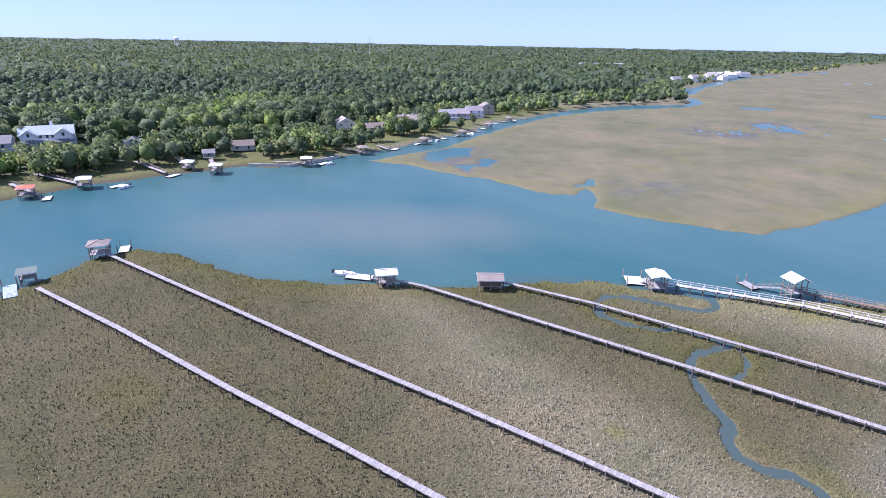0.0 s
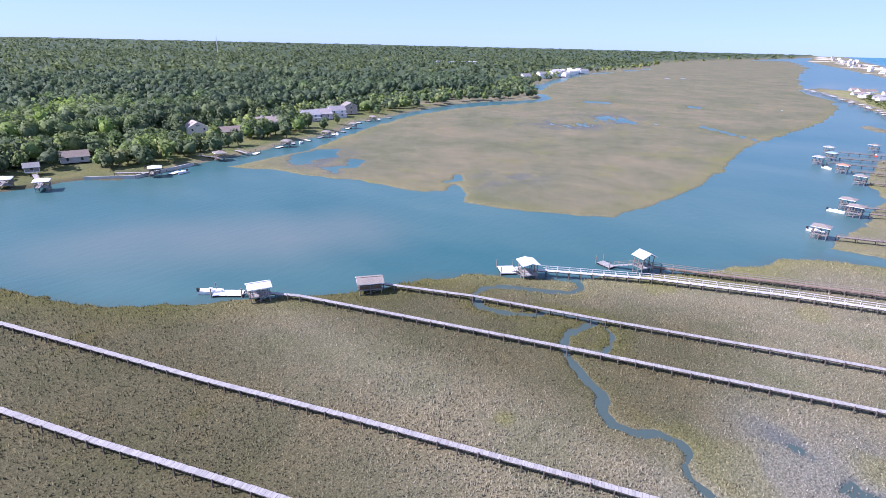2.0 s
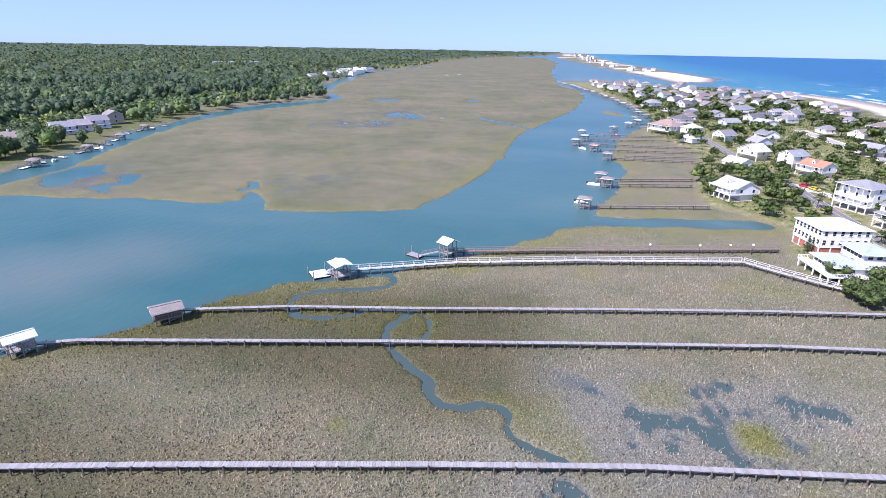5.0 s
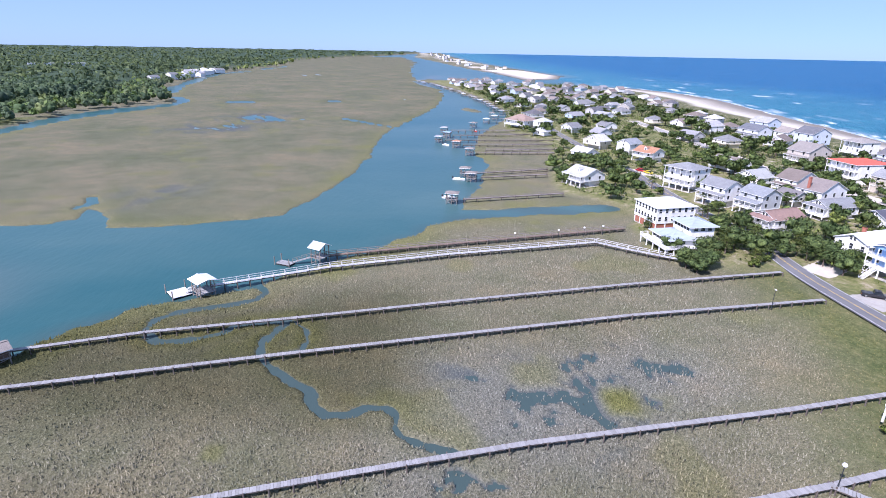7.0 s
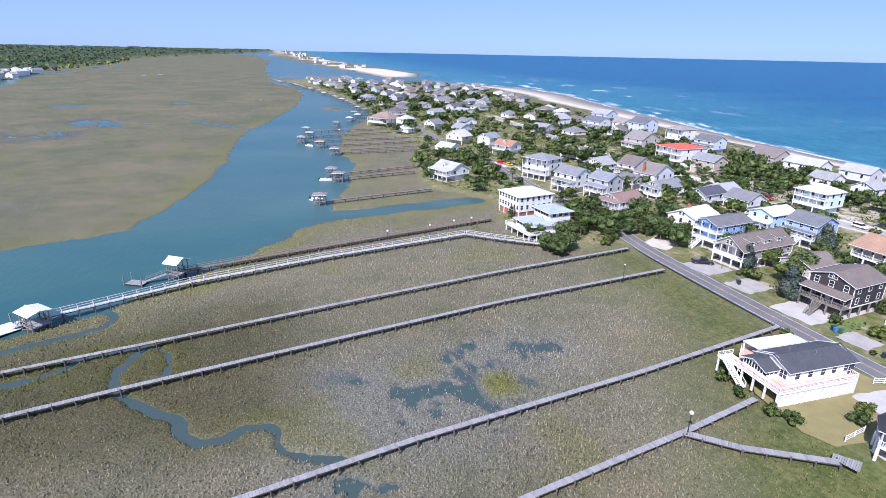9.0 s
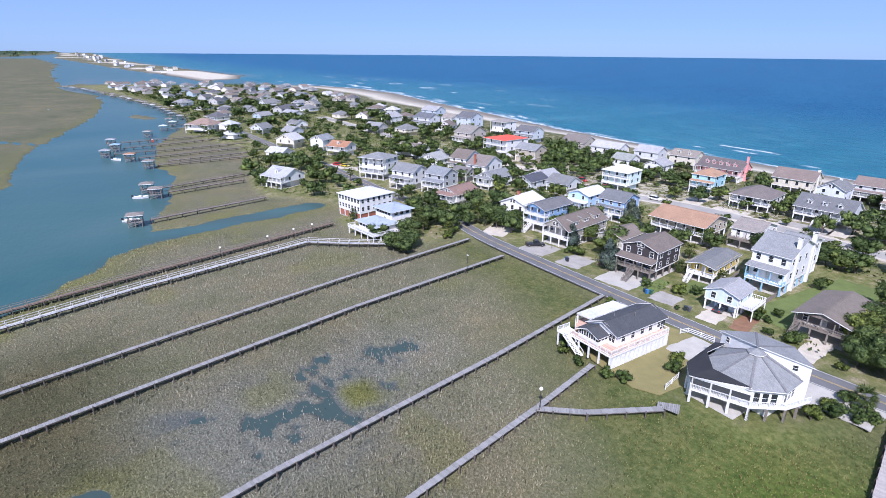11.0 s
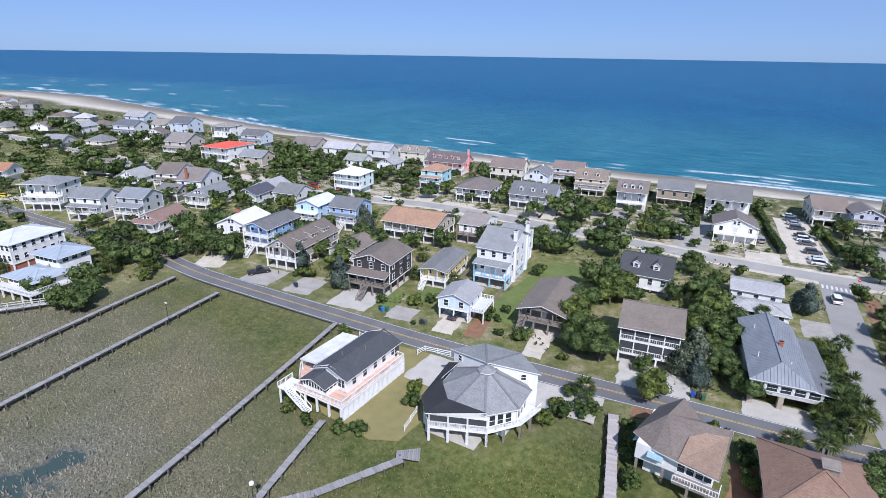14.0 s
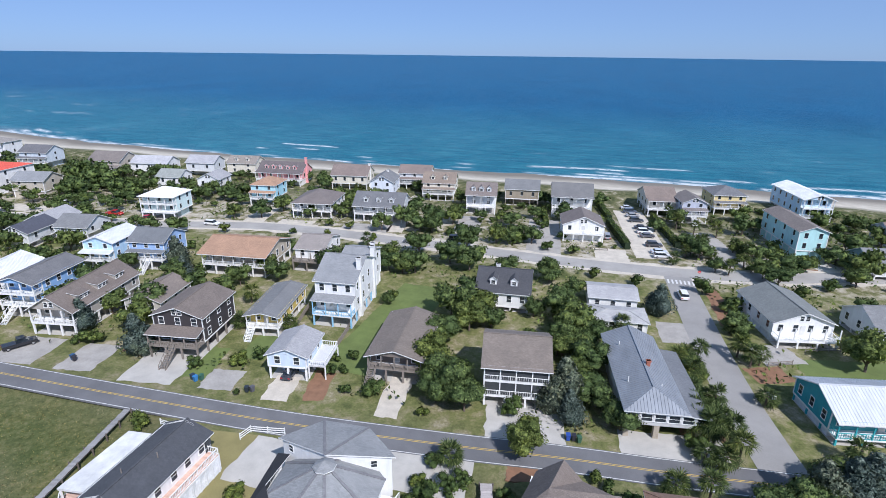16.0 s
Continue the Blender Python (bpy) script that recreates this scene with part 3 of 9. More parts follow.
def water_material():
    m, n, l, bs = nodes_of("sea_and_creek_water")
    v = coords(n, l)
    geo, sep = n.new("ShaderNodeNewGeometry"), n.new("ShaderNodeSeparateXYZ")
    l.new(geo.outputs["Position"], sep.inputs[0])

    def at(name):
        a = n.new("ShaderNodeAttribute")
        a.attribute_name = name
        return a.outputs["Fac"]
    murk = noise_out(n, l, coords(n, l, 1, "Object", (1.0, 0.5, 1)), 0.012, 4)
    creek = ramp(n, l, murk, [(0.35, (0.026, 0.092, 0.1)), (0.62, (0.058, 0.122, 0.122))])
    creek = mixc(n, l, at("shoal"), creek, (0.1, 0.135, 0.13))
    shallow = ramp(n, l, murk, [(0.35, (0.018, 0.125, 0.185)), (0.65, (0.035, 0.155, 0.215))])
    deep = ramp(n, l, murk, [(0.35, (0.003, 0.073, 0.163)), (0.65, (0.005, 0.094, 0.2))])
    sea = mixc(n, l, at("depth"), shallow, deep)
    creek = mixc(n, l, at("narrow"), creek, (0.05, 0.078, 0.075))
    col = mixc(n, l, at("sea"), creek, sea)
    # long low swells, their bright and dark faces put into the colour as stretched noise
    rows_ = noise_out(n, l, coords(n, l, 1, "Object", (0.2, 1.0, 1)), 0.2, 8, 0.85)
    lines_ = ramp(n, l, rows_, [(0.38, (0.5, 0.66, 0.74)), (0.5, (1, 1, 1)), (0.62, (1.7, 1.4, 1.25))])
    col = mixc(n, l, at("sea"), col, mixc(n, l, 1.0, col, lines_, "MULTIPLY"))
    foam = n.new("ShaderNodeMath")
    foam.operation, foam.use_clamp = "MULTIPLY", True
    l.new(at("foam"), foam.inputs[0])
    l.new(ramp(n, l, noise_out(n, l, coords(n, l, 1, "Object", (0.4, 1.0, 1)), 0.45, 6, 0.7), [(0.4, (0, 0, 0)), (0.47, (1, 1, 1))]), foam.inputs[1])
    col = mixc(n, l, foam.outputs[0], col, (0.75, 0.76, 0.76))
    l.new(col, bs.inputs["Base Color"])
    bs.inputs["Roughness"].default_value = 0.28
    bs.inputs["IOR"].default_value = 1.33
    gloss = n.new("ShaderNodeMapRange")
    gloss.inputs["To Min"].default_value, gloss.inputs["To Max"].default_value = 0.13, 0.02
    l.new(at("sea"), gloss.inputs["Value"])
    l.new(gloss.outputs[0], bs.inputs["Specular IOR Level"])
    w1 = noise_out(n, l, coords(n, l, 1, "Object", (0.45, 1.0, 1)), 0.5, 4)
    w2 = noise_out(n, l, coords(n, l, 1, "Object", (0.25, 1.0, 1)), 0.07, 3)
    sm = n.new("ShaderNodeMath")
    sm.operation = "ADD"
    l.new(w1, sm.inputs[0]), l.new(w2, sm.inputs[1])
    ms = n.new("ShaderNodeMath")
    ms.operation = "MULTIPLY"
    l.new(sm.outputs[0], ms.inputs[0])
    k = n.new("ShaderNodeMapRange")
    k.inputs["To Min"].default_value, k.inputs["To Max"].default_value = 0.12, 1.0
    l.new(at("sea"), k.inputs["Value"])
    l.new(k.outputs[0], ms.inputs[1])
    bump(n, l, bs, ms.outputs[0], 0.8, 0.9)
    return m


az2 = np.concatenate([np.arange(-182, -100, 1.0), np.arange(-100, 42, 0.45), np.arange(42, 178, 4.0)])
rad2 = np.concatenate([[0.02], np.geomspace(45, 240, 26), np.arange(243, 420, 2.0), np.geomspace(424, 4940, 120)])
A2, R2 = np.meshgrid(np.radians(az2), rad2, indexing="ij")
WX, WY = R2 * np.sin(A2), R2 * np.cos(A2)
offsea = WY - np.interp(WX, OCEAN_X, OCEAN_Y)
sea_f = np.where(WX > -1300, smooth(-60, 0, offsea), smooth(0, 60, -inside_distance(SPIT, WX, WY)) * (WY > 150))
depth_f = smooth(20, 420, offsea)
run = offsea + (fractal(WX, WY, 90, 3) - 0.5) * 22
foam_f = np.zeros_like(run)
for at_, wide, thr in ((-1, 2.4, 0.2), (6, 1.3, 0.4), (13, 1.3, 0.46), (21, 1.2, 0.52), (30, 1.3, 0.58), (42, 1.5, 0.63), (60, 1.6, 0.68), (84, 1.8, 0.72)):
    foam_f = np.maximum(foam_f, np.exp(-((run - at_) / wide) ** 2) * smooth(thr + 0.16 * (WX < -200) * (at_ > 10), thr + 0.07 + 0.16 * (WX < -200) * (at_ > 10), fractal(WX * 0.8 + 13 * at_, WY, 34, 3)))
inlet = np.exp(-((WX + 900) / 330) ** 2 - ((WY - 420) / 110) ** 2) * smooth(0.68, 0.74, fractal(WX * 0.7, WY * 2.6, 40, 3))
foam_f = np.maximum(foam_f * (WX > -1000), inlet)
shoal_f = np.clip(smooth(34, 0, line_distance([(-62, -166), (-84, -148), (-100, -130), (-112, -122)], WX, WY)) * (0.35 + 0.75 * fractal(WX + 60, WY, 26, 3)), 0, 1)
shoal_f = np.maximum(shoal_f, 0.7 * smooth(30, 8, line_distance([(-900, -10), (-1300, 20), (-1250, 90)], WX, WY)))
swell = 0.35 * np.exp(-((run - 30) / 9) ** 2) * sea_f * (R2 < 900)
WZ = 35 * np.clip((R2 - 1800) / 3100, 0, 1) ** 2 + swell
na, nr = WX.shape
idx = np.arange(na * nr).reshape(na, nr)
nxt = np.roll(idx, -1, 0)
quads = np.stack([idx[:, :-1], idx[:, 1:], nxt[:, 1:], nxt[:, :-1]], -1).reshape(-1, 4)[:, ::-1]
me = grid_mesh("water", np.stack([WX, WY, WZ], -1).reshape(-1, 3), quads, water_material())
for key, val in (("sea", sea_f), ("depth", depth_f), ("foam", foam_f), ("shoal", shoal_f), ("narrow", smooth(-4, 6, inside_distance(ISLAND, WX, WY)) * (1 - sea_f))):
    me.attributes.new(key, "FLOAT", "POINT").data.foreach_set("value", val.astype(np.float32).ravel())
me.polygons.foreach_set("use_smooth", np.ones(len(quads), bool))
tagged(new("water", me), "blue sea with breakers and a green-blue tidal creek", "water", kind="structure")


def ground_z(x, y):
    return float(land(np.array([float(x)]), np.array([float(y)]))[0][0])


# ---------------------------------------------------------------- roads and drives
def smooth_line(line, step=3.0):
    P, pts = [Vector((p[0], p[1], 0)) for p in line], []
    for i in range(len(P) - 1):
        a, b = P[i], P[i + 1]
        t0, t1 = (P[i + 1] - P[max(i - 1, 0)]) / 2, (P[min(i + 2, len(P) - 1)] - P[i]) / 2
        k = max(2, int((b - a).length / step))
        for s in range(k):
            u = s / k
            pts.append(a * (2 * u**3 - 3 * u**2 + 1) + t0 * (u**3 - 2 * u**2 + u) + b * (-2 * u**3 + 3 * u**2) + t1 * (u**3 - u**2))
    pts.append(P[-1])
    return pts


def ribbon(bm, pts, off, width, z, thick=0.0, mi=0, gap=None):
    """A band beside or on a line; gap: (length, space) for dashes."""
    rows, run = [], 0.0
    for i, p in enumerate(pts):
        d = (pts[min(i + 1, len(pts) - 1)] - pts[max(i - 1, 0)]).normalized()
        s = Vector((-d.y, d.x, 0))
        rows.append((p + s * (off - width / 2), p + s * (off + width / 2)))
    last = None
    for a, b in rows:
        cur = [bm.verts.new((a.x, a.y, z)), bm.verts.new((b.x, b.y, z))]
        if thick:
            cur += [bm.verts.new((b.x, b.y, z - thick)), bm.verts.new((a.x, a.y, z - thick))]
        if last:
            bm.faces.new((last[0], cur[0], cur[1], last[1])).material_index = mi
            if thick:
                bm.faces.new((last[1], cur[1], cur[2], last[2])).material_index = mi
                bm.faces.new((last[3], cur[3], cur[0], last[0])).material_index = mi
        last = cur


ASPHALT = plain("asphalt", (0.15, 0.15, 0.155), 0.9, spread=0.25, scale=0.25, fine=8)
SANDY_ROAD = plain("sand_washed_asphalt", (0.35, 0.335, 0.31), 0.9, spread=0.25, scale=0.15, fine=6)
OLD_ASPHALT = plain("pale_asphalt", (0.29, 0.28, 0.265), 0.9, spread=0.2, scale=0.2, fine=8)
LINE_WHITE = plain("road_paint_white", (0.62, 0.62, 0.6), 0.7, spread=0.3)
LINE_YELLOW = plain("road_paint_yellow", (0.6, 0.42, 0.1), 0.7, spread=0.3)
SAND_DRIVE = plain("sand_and_shell", (0.55, 0.5, 0.42), 0.95, spread=0.25, scale=0.5, fine=5)
STRAW = plain("pine_straw", (0.24, 0.13, 0.075), 0.95, spread=0.3, scale=0.8, fine=6)
GRAVEL = plain("grey_gravel", (0.36, 0.34, 0.31), 0.95, spread=0.25, scale=0.5, fine=5)

MARSH_ROAD = [(-445, 90), (-407, 87), (-345, 87.5), (-300, 89.5), (-262, 92), (-225, 92), (-190, 92), (-150, 95), (-140, 93), (-122, 91), (-104, 91), (-74, 91.6), (-49, 92.5), (-24, 94.6), (-9, 96.3), (6, 97.5),
              (20, 99), (60, 103), (160, 112)]
CROSS_ROAD = [(21.5, 98.5), (19.6, 112), (18.2, 125), (16.9, 150), (16, 172)]
BACK_ROAD = [(160, 190), (72, 186), (40, 178), (16, 175), (-15, 175), (-41, 177), (-62, 178), (-106, 179), (-156, 168), (-230, 162), (-330, 168), (-460, 170)]


def road(name, line, width, z, material, paint, label):
    bm = bmesh.new()
    pts = smooth_line(line)
    ribbon(bm, pts, 0, width, z, 0.25)
    ob = tagged(link(name, bm, material), label, "road", kind="structure")
    if paint:
        bm = bmesh.new()
        ribbon(bm, pts, -width / 2 + 0.22, 0.13, z + 0.008)
        ribbon(bm, pts, width / 2 - 0.22, 0.13, z + 0.008)
        part("edge_line", bm, LINE_WHITE, ob)
        for off in (-0.13, 0.13):
            bm = bmesh.new()
            ribbon(bm, pts, off, 0.1, z + 0.008)
            part("centre_line", bm, LINE_YELLOW, ob)
    return ob


road("road_marsh_side", MARSH_ROAD, 5.6, 1.36, ASPHALT, True, "grey two-lane asphalt road with yellow centre lines")
road("road_cross", CROSS_ROAD, 6.6, 1.345, OLD_ASPHALT, False, "pale worn asphalt side street")
road("road_beach_side", BACK_ROAD, 6.4, 1.352, SANDY_ROAD, False, "pale worn asphalt street behind the beach houses")


def shoulder(line, width, z, label):
    """Sand washed up along a street, with a ragged outer edge."""
    rnd = random.Random(len(line))
    bm = bmesh.new()
    pts = smooth_line(line, 2.0)
    last = None
    for i, p in enumerate(pts):
        d = (pts[min(i + 1, len(pts) - 1)] - pts[max(i - 1, 0)]).normalized()
        s = Vector((-d.y, d.x, 0))
        a, b = p - s * (width / 2 + rnd.uniform(-0.6, 0.9)), p + s * (width / 2 + rnd.uniform(-0.6, 0.9))
        cur = [bm.verts.new((a.x, a.y, z)), bm.verts.new((b.x, b.y, z)), bm.verts.new((b.x, b.y, z - 0.2)), bm.verts.new((a.x, a.y, z - 0.2))]
        if last:
            for q in ((0, 1), (1, 2), (3, 0)):
                bm.faces.new((last[q[0]], cur[q[0]], cur[q[1]], last[q[1]]))
        last = cur
    return tagged(link("road_shoulder", bm, SAND_DRIVE), label, "road", kind="structure")


shoulder(BACK_ROAD, 9.6, 1.338, "pale sand washed along the beach street")


def slab(name, outline, z, material, label, thick=0.2, category="pavement"):
    bm = bmesh.new()
    top = [bm.verts.new((x, y, z)) for x, y in outline]
    low = [bm.verts.new((x, y, z - thick)) for x, y in outline]
    f = bm.faces.new(top)
    if f.normal.z < 0:
        f.normal_flip()
    for i in range(len(top)):
        j = (i + 1) % len(top)
        bm.faces.new((low[i], low[j], top[j], top[i]))
    bmesh.ops.recalc_face_normals(bm, faces=bm.faces)
    return tagged(link(name, bm, material), label, category, kind="structure")


def drive(x, y, w, d, rot, material, label, z=1.33):
    """A drive with worn, uneven edges."""
    c, s = math.cos(radians(rot)), math.sin(radians(rot))
    out, k = [], 7
    rnd = random.Random(int(x * 7 + y * 13))
    for (ax, ay), (bx, by) in (((-1, -1), (1, -1)), ((1, -1), (1, 1)), ((1, 1), (-1, 1)), ((-1, 1), (-1, -1))):
        for i in range(k):
            u = i / k
            px, py = (ax + (bx - ax) * u) * w / 2 + rnd.uniform(-0.25, 0.25), (ay + (by - ay) * u) * d / 2 + rnd.uniform(-0.2, 0.2)
            out.append((x + c * px - s * py, y + s * px + c * py))
    return slab("pavement", out, z, material, label)


for x, y, w, d, rot, mt, lb in (
        (-107, 98.5, 9, 9, 8, GRAVEL, "grey gravel drive"), (-94, 99.5, 7, 9, 8, GRAVEL, "pale gravel drive"), (-79, 100.5, 10, 10, 8, CONCRETE, "concrete drive before the dark house"),
        (-66, 100, 6, 6, 8, GRAVEL, "worn gravel parking strip"), (-55, 100.5, 4.5, 7, 8, SAND_DRIVE, "white shell drive"), (-36, 104, 4, 12, 4, SAND_DRIVE, "white sand drive"),
        (-14.5, 103.2, 12, 9.5, 8, CONCRETE, "stained concrete drive"), (7, 102.5, 15, 7, 8, CONCRETE, "pale concrete drive"), (-127, 99, 8, 11, 30, SAND_DRIVE, "white sand drive"),
        (-150, 100, 5, 9, 35, SAND_DRIVE, "pale concrete drive"), (-48, 84.5, 8, 9, 0, CONCRETE, "pale concrete drive between the two marsh houses"), (-26, 88.5, 12, 8, 4, CONCRETE, "pale concrete drive beside the eight-sided house"),
        (8, 220, 10, 72, 6, SAND_DRIVE, "white shell beach parking lot"), (-20, 196, 10, 34, 5, GRAVEL, "grey gravel yard"), (-45, 200, 8, 20, 5, GRAVEL, "gravel drive"),
        (-76, 186, 16, 10, 6, GRAVEL, "grey gravel forecourt"), (-100, 184, 12, 8, 6, SAND_DRIVE, "pale sand drive"), (-116, 190, 7, 24, 12, SAND_DRIVE, "pink shell drive"),
        (-140, 172, 18, 5, -8, SAND_DRIVE, "pale parking strip"), (-148, 168, 10, 14, 5, SAND_DRIVE, "pale sand forecourt"), (-70, 215, 5, 60, 8, SAND_DRIVE, "white sand beach path"), (0, 184, 9, 10, 5, SAND_DRIVE, "sandy front yard"), (30, 198, 8, 30, 10, GRAVEL, "grey drive between palms"),
        (56, 190, 7, 16, 12, CONCRETE, "concrete drive"), (12, 140, 7, 9, 4, GRAVEL, "grey gravel parking"), (29, 136, 8, 7, 20, GRAVEL, "curved gravel drive"),
        (-250, 96, 14, 5, 10, SAND_DRIVE, "sandy parking"), (-238, 102, 14, 6, 20, SAND_DRIVE, "sandy yard"), (-206, 172, 20, 8, 10, SAND_DRIVE, "sandy yard"), (-190, 177, 14, 14, 10, SAND_DRIVE, "sandy yard"), (-170, 110, 8, 6, 10, SAND_DRIVE, "sandy yard")):
    drive(x, y, w, d, rot, mt, lb)
for x, y, w, d, rot in ((11.5, 104, 6, 8, 0), (26, 128, 7, 5, 20), (36, 104, 9, 6, 15), (-89, 106, 3, 6, 10), (52, 184, 10, 8, 10), (30, 176, 8, 5, 0), (-12, 92, 7, 3, 5), (1, 80, 4, 14, 0), (-49.3, 103.2, 3.6, 9, 12)):
    drive(x, y, w, d, rot, STRAW, "bed of brown pine straw", 1.31)
LAWN = plain("mown_lawn", (0.125, 0.165, 0.045), 0.95, spread=0.3, scale=0.35, fine=7)
for x, y, w, d, rot in ((-45, 128, 12, 40, -4), (41, 131, 18, 12, 10), (-73, 104, 6, 10, 8), (-66, 113, 5, 12, 8)):
    drive(x, y, w, d, rot, LAWN, "mown green lawn", 1.305)
bars = tagged(new("crosswalk"), "white painted crossing stripes on the side street", "road marking", kind="structure")
bars.matrix_world = pose(16.4, 168.3, 1.352)
bm = bmesh.new()
box(bm, -0.22, 0.22, -1.3, 1.3, 0, 0.008)
stripe = bpy.data.meshes.new("stripe")
bm.to_mesh(stripe)
bm.free()
stripe.materials.append(LINE_WHITE)
for i in range(7):
    piece("stripe", stripe, bars, pose(-2.9 + 0.97 * i, 0, 0))
drive(23.0, 156, 3.4, 20, 2, STRAW, "strip of bare brown earth beside the side street", 1.315)
TAN_LAWN = plain("dry_lawn", (0.24, 0.21, 0.085), 0.95, spread=0.25, scale=0.3, fine=6)
slab("pavement", [(-61, 68), (-57, 65), (-47, 64), (-43, 66), (-42, 76), (-45, 88), (-52, 89), (-60, 88)], 1.32, TAN_LAWN, "dry tan lawn beside the white house", category="lawn")


# ---------------------------------------------------------------- houses
SHARED = {}


def shared(key, make, material):
    if key not in SHARED:
        bm = bmesh.new()
        make(bm)
        SHARED[key] = mesh_of(key.split("|")[0], bm, material)
    return SHARED[key]


def window_meshes(w, h):
    k = f"{w:.1f}x{h:.1f}"

    def fr(bm):
        t = 0.09
        box(bm, -w / 2 - t, w / 2 + t, -0.05, 0.02, h / 2, h / 2 + t)
        box(bm, -w / 2 - t * 1.4, w / 2 + t * 1.4, -0.09, 0.02, -h / 2 - t, -h / 2)
        box(bm, -w / 2 - t, -w / 2, -0.05, 0.02, -h / 2, h / 2)
        box(bm, w / 2, w / 2 + t, -0.05, 0.02, -h / 2, h / 2)
        box(bm, -w / 2, w / 2, -0.035, 0.01, -0.03, 0.03)
    return shared("window_frame|" + k, fr, WHITE), shared("pane|" + k, lambda bm: box(bm, -w / 2, w / 2, -0.02, 0.01, -h / 2, h / 2), GLASS)


def window(parent, m, w=0.95, h=1.4, full=True):
    """A sash window on a wall; m places it, its face towards local -y."""
    if not full:
        def simple(bm):
            t = 0.1
            box(bm, -w / 2 - t, w / 2 + t, -0.04, 0.02, h / 2, h / 2 + t, 1)
            box(bm, -w / 2 - t, w / 2 + t, -0.06, 0.02, -h / 2 - t, -h / 2, 1)
            box(bm, -w / 2, w / 2, -0.02, 0.01, -h / 2, h / 2, 0)
        return piece("window", shared(f"far_window|{w:.1f}x{h:.1f}", simple, [GLASS, WHITE]), parent, m)
    f, p = window_meshes(w, h)
    a = piece("window", f, parent, m)
    piece("pane", p, a)
    return a


def railing(parent, a, b, z, h=0.95, material=None, gap=0.34):
    bm = bmesh.new()
    a, b = Vector((*a, 0)), Vector((*b, 0))
    n = max(1, int((b - a).length / gap))
    beam(bm, (a.x, a.y, z + h), (b.x, b.y, z + h), 0.1, 0.08)
    beam(bm, (a.x, a.y, z + 0.12), (b.x, b.y, z + 0.12), 0.06, 0.08)
    for i in range(n + 1):
        p = a.lerp(b, i / n)
        s = 0.05 if i % 6 == 0 else 0.022
        box(bm, p.x - s, p.x + s, p.y - s, p.y + s, z, z + h)
    return part("railing", bm, material or WHITE, parent)


def post_mesh(h, s=0.13, material=None, key="post"):
    return shared(f"{key}|{h:.1f}{s}{(material or WHITE).name}", lambda bm: box(bm, -s, s, -s, s, 0, h), material or WHITE)


def stairs(parent, x, y, z, way, width=1.2, material=None):
    """An open flight from a deck edge at height z down to the ground, going off along way (a unit vector)."""
    bm = bmesh.new()
    n = max(3, int(z / 0.18))
    run = 0.27
    wx, wy = way
    sx, sy = -wy, wx
    for i in range(n):
        cx, cy, cz = x + wx * run * (i + 0.5), y + wy * run * (i + 0.5), z - (i + 1) * z / n
        beam(bm, (cx - sx * width / 2, cy - sy * width / 2, cz + 0.03), (cx + sx * width / 2, cy + sy * width / 2, cz + 0.03), run * 0.95, 0.06)
    ex, ey = x + wx * run * n, y + wy * run * n
    for k in (-1, 1):
        ox, oy = sx * k * width / 2, sy * k * width / 2
        beam(bm, (x + ox, y + oy, z - 0.1), (ex + ox, ey + oy, 0.0), 0.07, 0.28)
        beam(bm, (x + ox, y + oy, z + 0.9), (ex + ox, ey + oy, 0.95), 0.08, 0.08)
        for u in (0, 0.25, 0.5, 0.75, 1):
            px, py, pz = x + ox + (ex - x) * u, y + oy + (ey - y) * u, z * (1 - u)
            box(bm, px - 0.05, px + 0.05, py - 0.05, py + 0.05, pz - 0.05, pz + 0.92)
    return part("stairs", bm, material or WHITE, parent)


def roof_slab(bm, pts, t=0.16, mi=0, edge=1):
    """A sloping slab over a polygon of points; its rim takes the second material."""
    top = [bm.verts.new(p) for p in pts]
    low = [bm.verts.new((p[0], p[1], p[2] - t)) for p in pts]
    for i in range(1, len(pts) - 1):
        bm.faces.new((top[0], top[i], top[i + 1])).material_index = mi
        bm.faces.new((low[0], low[i + 1], low[i])).material_index = edge
    for i in range(len(pts)):
        j = (i + 1) % len(pts)
        bm.faces.new((low[i], low[j], top[j], top[i])).material_index = edge


def ribs(bm, a, b, c, d, gap=0.5):
    """Seams running from the edge a-b up to c-d (c above b, d above a)."""
    a, b, c, d = map(Vector, (a, b, c, d))
    n = max(2, int((b - a).length / gap))
    for i in range(n + 1):
        p, q = a.lerp(b, i / n), d.lerp(c, i / n)
        beam(bm, p + Vector((0, 0, 0.02)), q + Vector((0, 0, 0.02)), 0.05, 0.07, 0)


